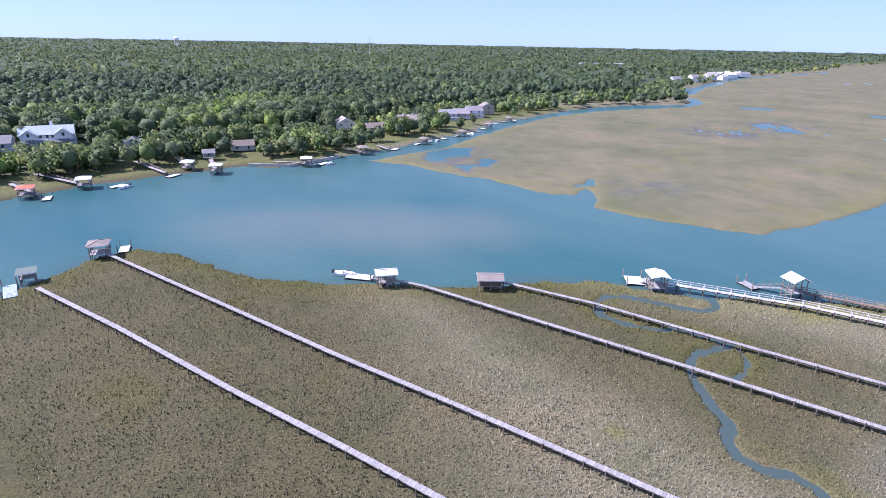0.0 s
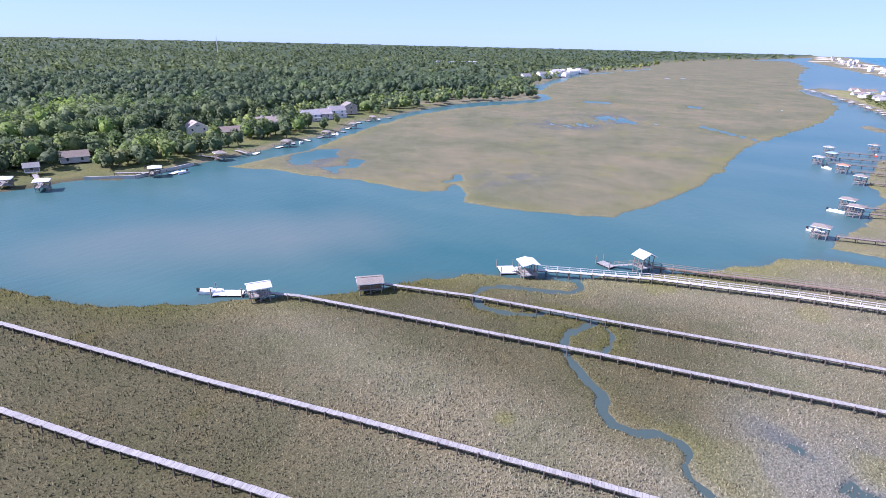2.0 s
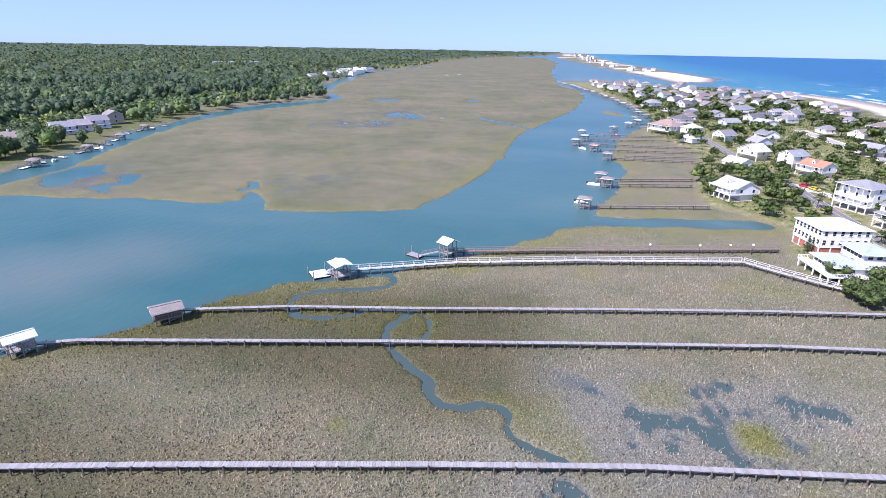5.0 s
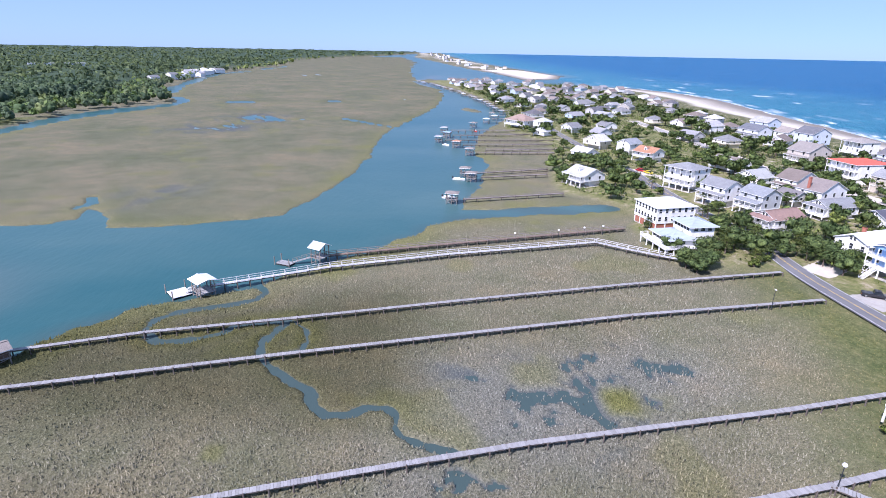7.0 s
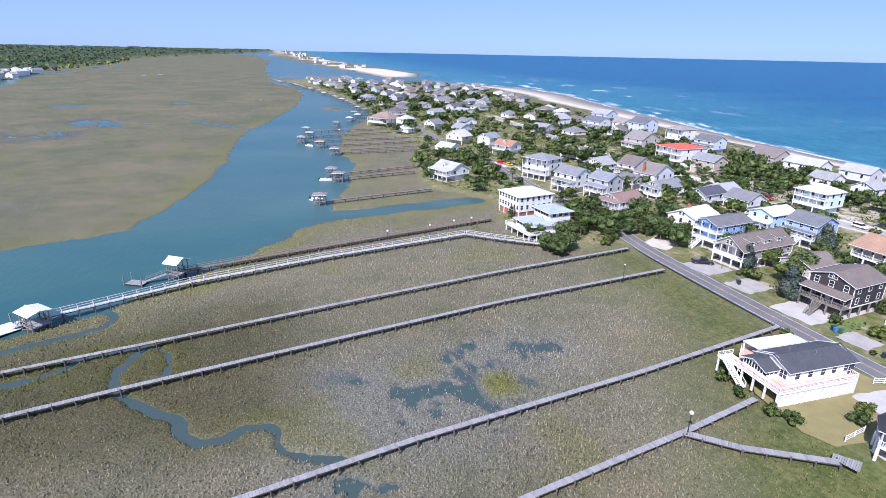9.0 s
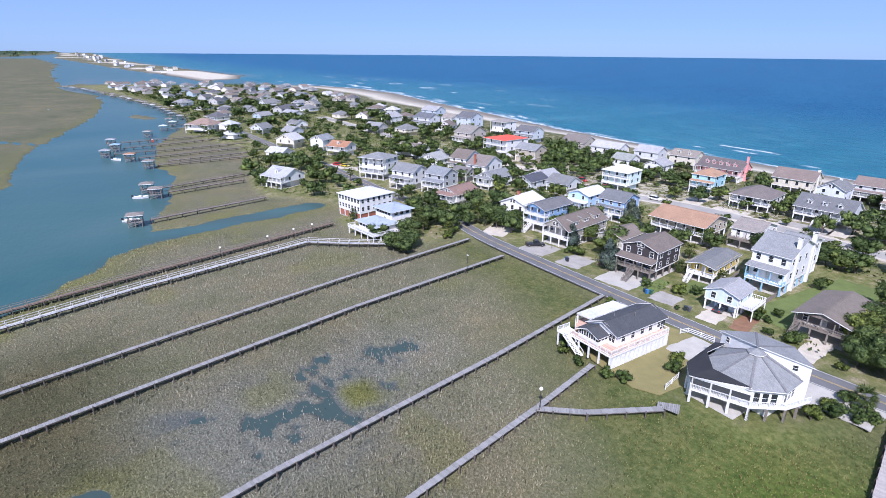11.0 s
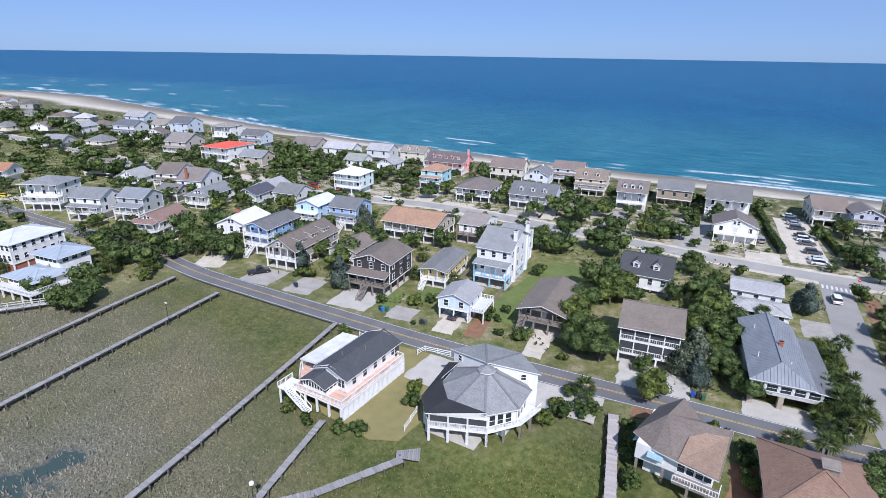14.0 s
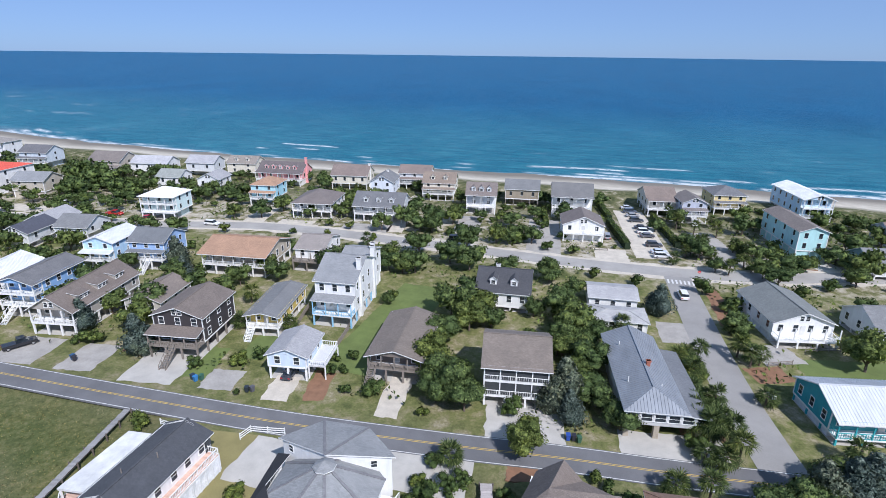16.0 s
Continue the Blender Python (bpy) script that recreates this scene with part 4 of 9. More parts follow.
def roof(parent, kind, w, d, z, pitch, material, over=0.5, trim=None, seams=False, label="", x=0, y=0):
    """gx: ridge along x; gy: ridge along y; hip; shed (falls towards -y); flat."""
    bm = bmesh.new()
    rb = bmesh.new() if seams else None
    caps = []
    W, D = w / 2 + over, d / 2 + over
    drop = over * pitch
    e = z - drop
    if kind in ("gx", "gy"):
        half = D if kind == "gx" else W
        L = W if kind == "gx" else D
        r = e + half * pitch

        def P(s, t, h):
            return (x + t, y + s, h) if kind == "gx" else (x + s, y + t, h)
        for sg in (-1, 1):
            q = [P(sg * half, -L, e), P(sg * half, L, e), P(0, L, r), P(0, -L, r)]
            if (sg > 0) == (kind == "gx"):
                q = q[::-1]
            roof_slab(bm, q)
            if seams:
                ribs(rb, P(sg * half, -L, e), P(sg * half, L, e), P(0, L, r), P(0, -L, r))
        caps = [(P(0, -L - 0.02, r + 0.03), P(0, L + 0.02, r + 0.03))]
    elif kind == "hip":
        m = min(W, D)
        r = e + m * pitch
        rx, ry = W - m, D - m
        c = [(x - W, y - D, e), (x + W, y - D, e), (x + W, y + D, e), (x - W, y + D, e)]
        t1, t2 = ((x - rx, y - ry, r), (x + rx, y - ry, r)) if W > D else ((x, y - ry, r), (x, y + ry, r))
        if W > D:
            faces = [(c[0], c[1], t2, t1), (c[1], c[2], t2), (c[2], c[3], t1, t2), (c[3], c[0], t1)]
        else:
            faces = [(c[0], c[1], t1), (c[1], c[2], t2, t1), (c[2], c[3], t2), (c[3], c[0], t1, t2)]
        for q in faces:
            roof_slab(bm, q)
        for p, q in ((c[0], t1), (c[1], t2 if W > D else t1), (c[2], t2), (c[3], t1 if W > D else t2), (t1, t2)):
            if (Vector(p) - Vector(q)).length > 0.1:
                caps.append((Vector(p) + Vector((0, 0, 0.03)), Vector(q) + Vector((0, 0, 0.03))))
    elif kind == "shed":
        roof_slab(bm, [(x - W, y - d / 2 - over, z), (x + W, y - d / 2 - over, z), (x + W, y + d / 2, z + d * pitch), (x - W, y + d / 2, z + d * pitch)])
    else:
        roof_slab(bm, [(x - W, y - D, z + 0.2), (x + W, y - D, z + 0.2), (x + W, y + D, z + 0.2), (x - W, y + D, z + 0.2)], 0.3)
    bmesh.ops.remove_doubles(bm, verts=bm.verts, dist=0.01)
    bmesh.ops.recalc_face_normals(bm, faces=bm.faces)
    spot = parent.matrix_world.translation
    if caps and math.hypot(spot.x + 8, spot.y - 10) < 185:
        for i, (a, b) in enumerate(caps):
            cb = bmesh.new()
            beam(cb, a, b, 0.29, 0.08 + 0.01 * (i % 2))
            part("ridge_cap", cb, material, parent)
    if rb is not None:
        if len(rb.verts):
            tagged(part("roof_seam", rb, material, parent), kind="stuff")
        else:
            rb.free()
    return part("roof", bm, [material, trim or WHITE], parent, label)


def wall_block(parent, x0, x1, y0, y1, z0, z1, material, gable="", rise=0.0, label="", name="wall"):
    """Outer walls of one block, with gables where the roof has them."""
    bm = bmesh.new()
    box(bm, x0, x1, y0, y1, z0, z1)
    mx, my = (x0 + x1) / 2, (y0 + y1) / 2
    if gable == "gy":
        tri = [(x0, z1), (x1, z1), (mx, z1 + rise)]
        for y in (y0, y1 - 0.2):
            a = [bm.verts.new((px, y, pz - 0.02)) for px, pz in tri]
            b = [bm.verts.new((px, y + 0.2, pz - 0.02)) for px, pz in tri]
            bm.faces.new(a), bm.faces.new(b[::-1])
    elif gable == "gx":
        tri = [(y0, z1), (y1, z1), (my, z1 + rise)]
        for x in (x0, x1 - 0.2):
            a = [bm.verts.new((x, py, pz - 0.02)) for py, pz in tri]
            b = [bm.verts.new((x + 0.2, py, pz - 0.02)) for py, pz in tri]
            bm.faces.new(a[::-1]), bm.faces.new(b)
    bmesh.ops.recalc_face_normals(bm, faces=bm.faces)
    return part(name, bm, material, parent, label)


def dormer(parent, x, y, z, w, h, depth, face, wallm, roofm, shed=False):
    """A dormer on a roof slope; face: 0 front, 90 right, 180 back, 270 left."""
    m = pose(x, y, z, 0, 0, face)
    bm = bmesh.new()
    box(bm, -w / 2, w / 2, 0, depth, -0.3, h)
    if not shed:
        tri = [(-w / 2, h), (w / 2, h), (0, h + w * 0.42)]
        a = [bm.verts.new((px, 0, pz)) for px, pz in tri]
        b = [bm.verts.new((px, 0.15, pz)) for px, pz in tri]
        bm.faces.new(a), bm.faces.new(b[::-1])
    o = part("dormer", bm, wallm, parent)
    o.matrix_basis = m
    bm = bmesh.new()
    if shed:
        roof_slab(bm, [(-w / 2 - 0.25, -0.3, h), (w / 2 + 0.25, -0.3, h), (w / 2 + 0.25, depth, h + 0.45), (-w / 2 - 0.25, depth, h + 0.45)], 0.12)
    else:
        t = h + w * 0.42 + 0.1
        for sg in (-1, 1):
            q = [(sg * (w / 2 + 0.2), -0.25, h - 0.05), (sg * (w / 2 + 0.2), depth + 0.6, h - 0.05), (0, depth + 0.6, t), (0, -0.25, t)]
            roof_slab(bm, q if sg > 0 else q[::-1], 0.1)
    bmesh.ops.recalc_face_normals(bm, faces=bm.faces)
    r = part("dormer_roof", bm, [roofm, WHITE], o)
    k = max(1, int(w / 1.1))
    for i in range(k):
        window(o, pose((i - (k - 1) / 2) * w / k, -0.02, h * 0.5), min(0.8, w / k - 0.3), h * 0.62)
    return o


def chimney(parent, x, y, z0, z1, material, s=0.45):
    bm = bmesh.new()
    box(bm, x - s, x + s, y - s * 0.8, y + s * 0.8, z0, z1)
    box(bm, x - s - 0.08, x + s + 0.08, y - s * 0.8 - 0.08, y + s * 0.8 + 0.08, z1 - 0.25, z1)
    return part("chimney", bm, material, parent)


def house(label, x, y, rot, w, d, eave, kind, wallc, roofc, stilt=2.6, pitch=0.5, base=1.25, porch=0.0, porch_roof="own", levels=1, steps=None, dormers=0,
          chim=None, windows=True, seams=False, wall_name=None, deck=None, skirt=None, posts=WHITE, over=0.5, dormer_side=0, group="beach houses", bays=2.7, roof_name=None, screens=False):
    """A beach house on stilts; the front looks to local -y. eave is the height over the sea."""
    root = tagged(new("house"), label, "house", group)
    root.matrix_world = pose(x, y, base, 0, 0, rot)
    away = math.hypot(x + 8, y - 10)
    close = away < 185
    if not close:
        bays = max(bays, 3.6 if away < 260 else 5.5)
    w, d = w - 2 * over, d - 2 * over
    H = eave - base
    wm = siding(wall_name or "siding_%02d%02d%02d" % tuple(int(v * 99) for v in wallc), wallc)
    rm = (seam_metal if seams else shingle)(roof_name or ("metal_" if seams else "shingles_") + "%02d%02d%02d" % tuple(int(v * 99) for v in roofc), roofc)
    inset = porch if porch_roof == "inset" else 0.0
    y0 = -d / 2 + inset
    rise = (w if kind == "gy" else d) / 2 * pitch
    if inset and kind == "gy":
        wall_block(root, -w / 2, w / 2, y0, d / 2, stilt, H, wm)
        wall_block(root, -w / 2, w / 2, -d / 2, d / 2, H, H + 0.01, wm, "gy", rise, name="gable")
    else:
        wall_block(root, -w / 2, w / 2, y0, d / 2, stilt, H, wm, kind if kind in ("gx", "gy") and not inset else "", rise)
        if inset and kind == "gx":
            wall_block(root, -w / 2, w / 2, -d / 2, d / 2, H, H + 0.01, wm, "gx", rise, name="gable")
    if away < 300:
        bm = bmesh.new()
        for sx in (-1, 1):
            for sy in (y0, d / 2):
                box(bm, sx * w / 2 - 0.08, sx * w / 2 + 0.08, sy - 0.08, sy + 0.08, stilt, H)
        box(bm, -w / 2 - 0.03, w / 2 + 0.03, y0 - 0.03, d / 2 + 0.03, stilt - 0.14, stilt + 0.16)
        part("corner_trim", bm, WHITE, root)
    roof(root, kind, w, d, H, pitch, rm, over, seams=seams)
    # stilts and what is closed in beneath
    if stilt > 0.6:
        pm = post_mesh(stilt, 0.15, posts)
        nx, ny = max(2, round(w / 3.4) + 1), max(2, round((d + (porch if not inset else 0)) / 3.6) + 1)
        ylow = -d / 2 - (porch if not inset else 0) + 0.2
        for i in range(nx):
            for j in range(ny):
                if 0 < i < nx - 1 and 0 < j < ny - 1 or (not close and j > 0 and 0 < i) or (away > 260 and (0 < i < nx - 1 or j > 0 or away > 420)):
                    continue
                piece("post", pm, root, pose(-w / 2 + 0.2 + (w - 0.4) * i / (nx - 1), ylow + (d / 2 - 0.2 - ylow) * j / (ny - 1), 0))
        if skirt is not None:
            wall_block(root, -w / 2 + 0.25, w / 2 - 0.25, y0 + 0.25, d / 2 - 0.25, 0, stilt - 0.14, skirt, name="skirt")
        elif away < 420:
            wall_block(root, -w / 2 + 1.2, w / 2 - 1.2, y0 + d * 0.35, d / 2 - 0.5, 0, stilt - 0.14, wm, name="store_room")
        if away < 300:
            bm = bmesh.new()
            box(bm, -w / 2, w / 2, ylow, d / 2, -0.25, 0.06)
            part("floor_slab", bm, CONCRETE, root)
    # windows
    floors = max(1, round((H - stilt) / 2.75))
    fh = (H - stilt) / floors
    if windows:
        for f in range(floors):
            zc = stilt + fh * f + fh * 0.54
            hh = min(1.5, fh * 0.54)
            k = max(1, int(w / bays))
            for i in range(k):
                px = (i - (k - 1) / 2) * w / k
                window(root, pose(px, y0 - 0.01, zc), 0.95, hh, close)
            k = max(1, int(d / (bays * 1.25)))
            for i in range(k):
                py = y0 + (d / 2 - y0) * (i + 0.5) / k
                if x > -60 or close:
                    window(root, pose(-w / 2 - 0.01, py, zc, 0, 0, -90), 0.9, hh, close)
                window(root, pose(w / 2 + 0.01, py, zc, 0, 0, 90), 0.9, hh, close)
        if kind == "gy" and rise > 1.6:
            window(root, pose(-0.55, -d / 2 - 0.01, H + rise * 0.36), 0.7, 1.0)
            window(root, pose(0.55, -d / 2 - 0.01, H + rise * 0.36), 0.7, 1.0)
    # front porch
    if porch:
        pf = -d / 2 if inset else -d / 2 - porch
        pb = y0
        for lv in range(levels):
            zl = stilt + fh * lv
            bm = bmesh.new()
            box(bm, -w / 2, w / 2, pf, pb, zl - 0.22, zl + 0.01)
            part("porch_deck", bm, WOOD if posts is WOOD else WHITE, root)
            top = H if (inset or lv < levels - 1) else stilt + fh * levels - 0.15
            ph = (fh if lv < levels - 1 else top - zl) - 0.1
            pm = post_mesh(ph, 0.09, posts)
            k = max(2, round(w / 2.6))
            for i in range(k + 1):
                piece("porch_post", pm, root, pose(-w / 2 + 0.1 + (w - 0.2) * i / k, pf + 0.1, zl))
            railing(root, (-w / 2, pf + 0.08), (w / 2, pf + 0.08), zl, material=posts)
            # dark screen panels; the shade inside the porch is put into their colour
            if screens:
                for i in range(k):
                    a = -w / 2 + 0.1 + (w - 0.2) * i / k
                    bm = bmesh.new()
                    box(bm, a + 0.1, a + (w - 0.2) / k - 0.1, pf + 0.14, pf + 0.16, zl + 0.2, zl + ph - 0.1)
                    part("screen", bm, plain("dark_screen", (0.05, 0.055, 0.06), 0.6), root, "dark insect screen")
            railing(root, (-w / 2 + 0.05, pf), (-w / 2 + 0.05, pb), zl, material=posts)
            railing(root, (w / 2 - 0.05, pf), (w / 2 - 0.05, pb), zl, material=posts)
        if not inset and porch_roof == "own":
            roof(root, "shed", w, porch, stilt + fh * levels - 0.55 + 0.35, 0.24, rm, 0.3, y=-d / 2 - porch / 2)
        # door onto the porch
        bm = bmesh.new()
        box(bm, -0.5, 0.5, y0 - 0.05, y0 + 0.02, stilt + 0.02, stilt + 2.1)
        part("door", bm, plain("door_paint", (0.6, 0.6, 0.58), 0.4), root)
        if steps is not None:
            stairs(root, steps * w, pf, stilt, (0, -1), material=posts)
    if deck:
        dx0, dx1, dy0, dy1 = deck
        bm = bmesh.new()
        box(bm, dx0, dx1, dy0, dy1, stilt - 0.2, stilt)
        part("side_deck", bm, WHITEDECK, root)
        for a, b in (((dx0, dy0), (dx1, dy0)), ((dx1, dy0), (dx1, dy1)), ((dx0, dy1), (dx1, dy1))):
            railing(root, a, b, stilt)
        pm = post_mesh(stilt - 0.2, 0.1, WHITE)
        for px, py in ((dx0, dy0), (dx1, dy0), (dx1, dy1), (dx0, dy1)):
            piece("post", pm, root, pose(px, py, 0))
    # dormers
    if dormers:
        for i in range(dormers):
            if kind == "gx":
                px = (i - (dormers - 1) / 2) * w * 0.8 / dormers
                py = -d / 2 + d * 0.13
                dormer(root, px, py, H + (py + d / 2) * pitch - 0.1, 1.5, 1.35, 2.4, 0, wm, rm)
            else:
                py = (i - (dormers - 1) / 2) * d * 0.8 / dormers
                sg = 1 if dormer_side == 0 else -1
                dormer(root, sg * (w / 2 - w * 0.10), py, H + w * 0.10 * pitch, 2.6, 1.2, 2.2, 90 * sg, wm, rm, True)
    for c in (chim or ()):
        chimney(root, c[0] * w / 2, c[1] * d / 2, H - 1.0 if abs(c[0]) < 0.95 else 0, H + rise + c[2], c[3])
    return root


W_ = (0.8, 0.8, 0.79)
CREAM, PALE = (0.72, 0.67, 0.56), (0.66, 0.68, 0.7)
BRN, GRY, DRK, TAN, LGT = (0.185, 0.155, 0.135), (0.2, 0.205, 0.21), (0.07, 0.072, 0.08), (0.4, 0.25, 0.165), (0.36, 0.36, 0.37)
LATTICE_W = plain("white_lattice", (0.7, 0.71, 0.72), 0.6, spread=0.2, fine=7)

# first row along the marsh road
house("grey-brown cottage with a gabled shingle roof and three shed dormers", -108.5, 114, 9, 10.2, 21, 6.9, "gy", (0.4, 0.37, 0.33), BRN, porch=2.6, porch_roof="inset", dormers=3, pitch=0.62, skirt=None)
house("low weathered cottage half hidden behind cedars", -96.5, 120.5, 8, 9, 12, 5.5, "gy", (0.5, 0.48, 0.42), (0.22, 0.185, 0.16), stilt=1.5, pitch=0.4)
house("dark brown two-storey house with a long porch roof", -79.6, 111.5, 8, 10.6, 12.5, 8.9, "gy", (0.055, 0.048, 0.05), BRN, porch=2.6, porch_roof="own", posts=WOOD, pitch=0.36, steps=0.0)
house("yellow and white cottage with a low grey roof", -69, 123, 9, 7.6, 16.5, 5.8, "gy", (0.72, 0.55, 0.16), GRY, stilt=1.9, porch=2.0, porch_roof="inset", pitch=0.22, steps=-0.32)
house("tall white three-level house with stacked balconies", -57.2, 132.5, 5, 9.4, 16, 10.6, "gx", W_, (0.27, 0.28, 0.29), porch=2.4, porch_roof="own", levels=1, pitch=0.42, posts=plain("pale_blue_paint", (0.3, 0.55, 0.75), 0.5), chim=((0.97, -0.5, 0.9, WHITE), (0.97, 0.75, 0.2, WHITE)))
house("white rear part of the tall house with its own grey roof", -58.6, 143.4, 5, 7.6, 10, 10.2, "gx", W_, (0.27, 0.28, 0.29), pitch=0.3, skirt=WHITE, chim=((0.97, -0.2, 1.6, WHITE),))
house("small pale blue cottage with a white side deck", -55.6, 107, 8, 7.8, 9, 6.3, "gy", (0.6, 0.7, 0.82), LGT, pitch=0.38, deck=(3.4, 6.3, -3.0, 4.0))
house("weathered brown cottage with a wide shingle roof", -38, 115.5, 5, 10.4, 17.5, 6.3, "gy", (0.2, 0.17, 0.15), (0.2, 0.17, 0.145), pitch=0.3, posts=WOOD, steps=-0.4, porch=1.8, porch_roof="inset")
house("grey house with two white screened porches one above the other", -17.3, 112, 8, 11.2, 13, 8.7, "gx", (0.4, 0.4, 0.4), (0.2, 0.165, 0.145), stilt=2.0, porch=2.6, porch_roof="inset", levels=2, pitch=0.42, screens=True, chim=((-0.72, -0.1, -0.7, WOOD),))
house("low white bungalow with a pale hipped roof", 0, 139.5, 5, 12, 7.5, 4.4, "hip", W_, (0.42, 0.42, 0.42), stilt=0.3, pitch=0.24)
house("white bungalow with a pale grey roof", -1, 150, 5, 11, 9, 4.9, "gx", W_, (0.4, 0.4, 0.41), stilt=0.3, pitch=0.25)
house("white cottage with a black roof and small dormers", -24.5, 146, 4, 12.4, 13.5, 6.0, "gx", W_, DRK, stilt=1.2, pitch=0.5, dormers=2, chim=((-0.3, 0.1, 0.6, WHITE),))
house("teal house with a white metal roof and porch", 36, 117, 11, 16, 12.5, 5.6, "gx", (0.03, 0.3, 0.34), (0.72, 0.73, 0.74), stilt=1.3, pitch=0.42, seams=True, porch=2.0, porch_roof="inset", skirt=LATTICE_W, steps=0.35, posts=plain("teal_paint", (0.04, 0.36, 0.4), 0.5))
house("white gabled house with a grey roof and front deck", 33.5, 150, 12, 12.5, 16, 5.8, "gy", W_, (0.2, 0.215, 0.21), stilt=1.6, pitch=0.38, porch=2.6, porch_roof="none", skirt=LATTICE_W)
house("white bungalow beside tall shrubs", 52, 150, 12, 11, 12, 5.5, "gx", W_, GRY, stilt=1.2)
house("blue house with a pillared two-level porch and long stairs", -122, 115.5, 9, 9.4, 15.5, 9.0, "gy", (0.3, 0.5, 0.82), (0.165, 0.165, 0.17), porch=2.4, porch_roof="inset", levels=2, steps=-0.1, pitch=0.34)
house("white cottage with a bright white metal roof", -139, 119.5, 18, 10.5, 14, 6.0, "gy", W_, (0.78, 0.78, 0.78), stilt=1.5, pitch=0.42, seams=True, chim=((-0.5, 0.2, 0.5, BRICK),))
house("light blue house with white metal roof", -128.5, 141, 9, 9, 12.5, 8.4, "gy", (0.5, 0.7, 0.88), (0.75, 0.76, 0.77), pitch=0.36, seams=True, porch=1.8)
house("blue gabled house with a grey roof", -117, 144, 9, 10.5, 11, 8.4, "gx", (0.36, 0.52, 0.8), (0.17, 0.18, 0.19), pitch=0.45, porch=1.4, steps=0.1)
house("tan-roofed house raised on tall posts with a wrap porch", -92.8, 148, 6, 18.5, 16.5, 7.0, "gx", (0.5, 0.44, 0.35), TAN, pitch=0.3, porch=2.4, porch_roof="inset", over=0.8)
house("white cottage with a roof deck half taken down", -77, 157, 6, 8.6, 13.5, 6.6, "gx", W_, (0.3, 0.27, 0.25), porch=2.6, porch_roof="none", pitch=0.3, posts=WOOD)
# beach row
pink = house("pink beach house with a dormered roof and a tall chimney", -134, 237, 6, 20.5, 12, 7.0, "gx", (0.8, 0.38, 0.38), (0.15, 0.13, 0.13), pitch=0.62, dormers=5, porch=2.2, chim=((1.02, -0.1, 2.2, plain("pink_paint", (0.8, 0.36, 0.36), 0.6)),), skirt=WHITE)
house("turquoise cottage with a tan upper roof", -123, 207, 8, 10.1, 11.5, 8.9, "hip", (0.4, 0.68, 0.78), TAN, pitch=0.45, porch=1.8)
house("cream beach house with a brown roof and white chimney", -103, 238, 7, 15.9, 12, 7.5, "gx", CREAM, (0.23, 0.185, 0.165), pitch=0.6, chim=((0.97, 0.0, 0.7, WHITE),))
house("pale gabled beach house with grey roof", -84.5, 227, 8, 9.8, 13, 8.5, "gy", (0.72, 0.76, 0.82), GRY, pitch=0.55, chim=((0.1, 0.5, 0.4, WHITE),))
house("brown-roofed beach house with side porch", -78, 247, 8, 13.8, 11, 8.1, "gx", PALE, (0.23, 0.19, 0.17), pitch=0.5, porch=2.0)
house("cream beach house with two small front gables", -64, 234, 8, 13.1, 12, 8.0, "gx", CREAM, (0.26, 0.21, 0.17), pitch=0.55, dormers=2, porch=2.0)
house("broad white house with a brown hipped roof and wide porch", -98.5, 199, 9, 14.5, 17, 6.8, "hip", W_, (0.19, 0.165, 0.155), pitch=0.42, porch=2.8, porch_roof="inset")
house("grey-roofed white house with three dormers and a front stair", -75.3, 200, 7, 17.4, 13.5, 6.8, "gx", (0.62, 0.64, 0.66), (0.165, 0.17, 0.18), pitch=0.55, porch=2.6, porch_roof="inset", dormers=3, steps=-0.05)
house("small cottage with three white dormers and a porch", -44.5, 219, 8, 11.2, 12, 8.3, "gx", PALE, (0.21, 0.18, 0.165), pitch=0.6, dormers=3, porch=2.2, porch_roof="inset", steps=0.0)
house("brown timber house over an open carport", -32, 235, 6, 13.2, 13, 7.7, "gx", (0.34, 0.29, 0.22), GRY, pitch=0.4, posts=WOOD)
house("white beach house with a broad grey roof", -13.5, 229, 5, 14.8, 15, 7.9, "gx", W_, (0.18, 0.18, 0.18), pitch=0.5, porch=2.4, porch_roof="inset", steps=-0.45)
house("white gabled house with a brown roof beside a hedge", -9, 200, 7, 13, 12, 6.4, "gy", W_, (0.185, 0.16, 0.15), pitch=0.42, porch=1.8, porch_roof="none", skirt=WHITE)
house("brown-roofed beach house with turquoise trim", 16.5, 238, 9, 11, 15, 7.2, "gx", (0.7, 0.66, 0.58), (0.23, 0.185, 0.16), pitch=0.42, porch=2.2, steps=0.2)
house("lavender-grey gabled beach house with a porch", 26.5, 231, 9, 8.8, 12, 8.2, "gy", (0.5, 0.53, 0.62), (0.2, 0.18, 0.17), pitch=0.45, porch=2.0, steps=-0.1)
house("yellow beach house with shutters and a white roof deck", 40, 245, 9, 11.8, 13, 8.6, "hip", (0.74, 0.6, 0.3), (0.17, 0.17, 0.18), pitch=0.4, porch=1.6)
house("tall light blue beach house with a white roof", 65, 245, 9, 10.5, 24, 10.2, "gy", (0.58, 0.76, 0.9), (0.78, 0.79, 0.8), pitch=0.34, seams=True, porch=1.8, porch_roof="inset", levels=2)
house("long mint-green house with a brown roof and garage", 51.5, 207, 9, 8.6, 23, 9.6, "gy", (0.46, 0.72, 0.72), (0.2, 0.175, 0.16), pitch=0.36, skirt=siding("mint", (0.46, 0.72, 0.72)))
house("grey cottage with a white porch", 68, 192, 10, 11, 11, 5.2, "gx", (0.3, 0.42, 0.45), GRY, stilt=1.2, porch=2.0)
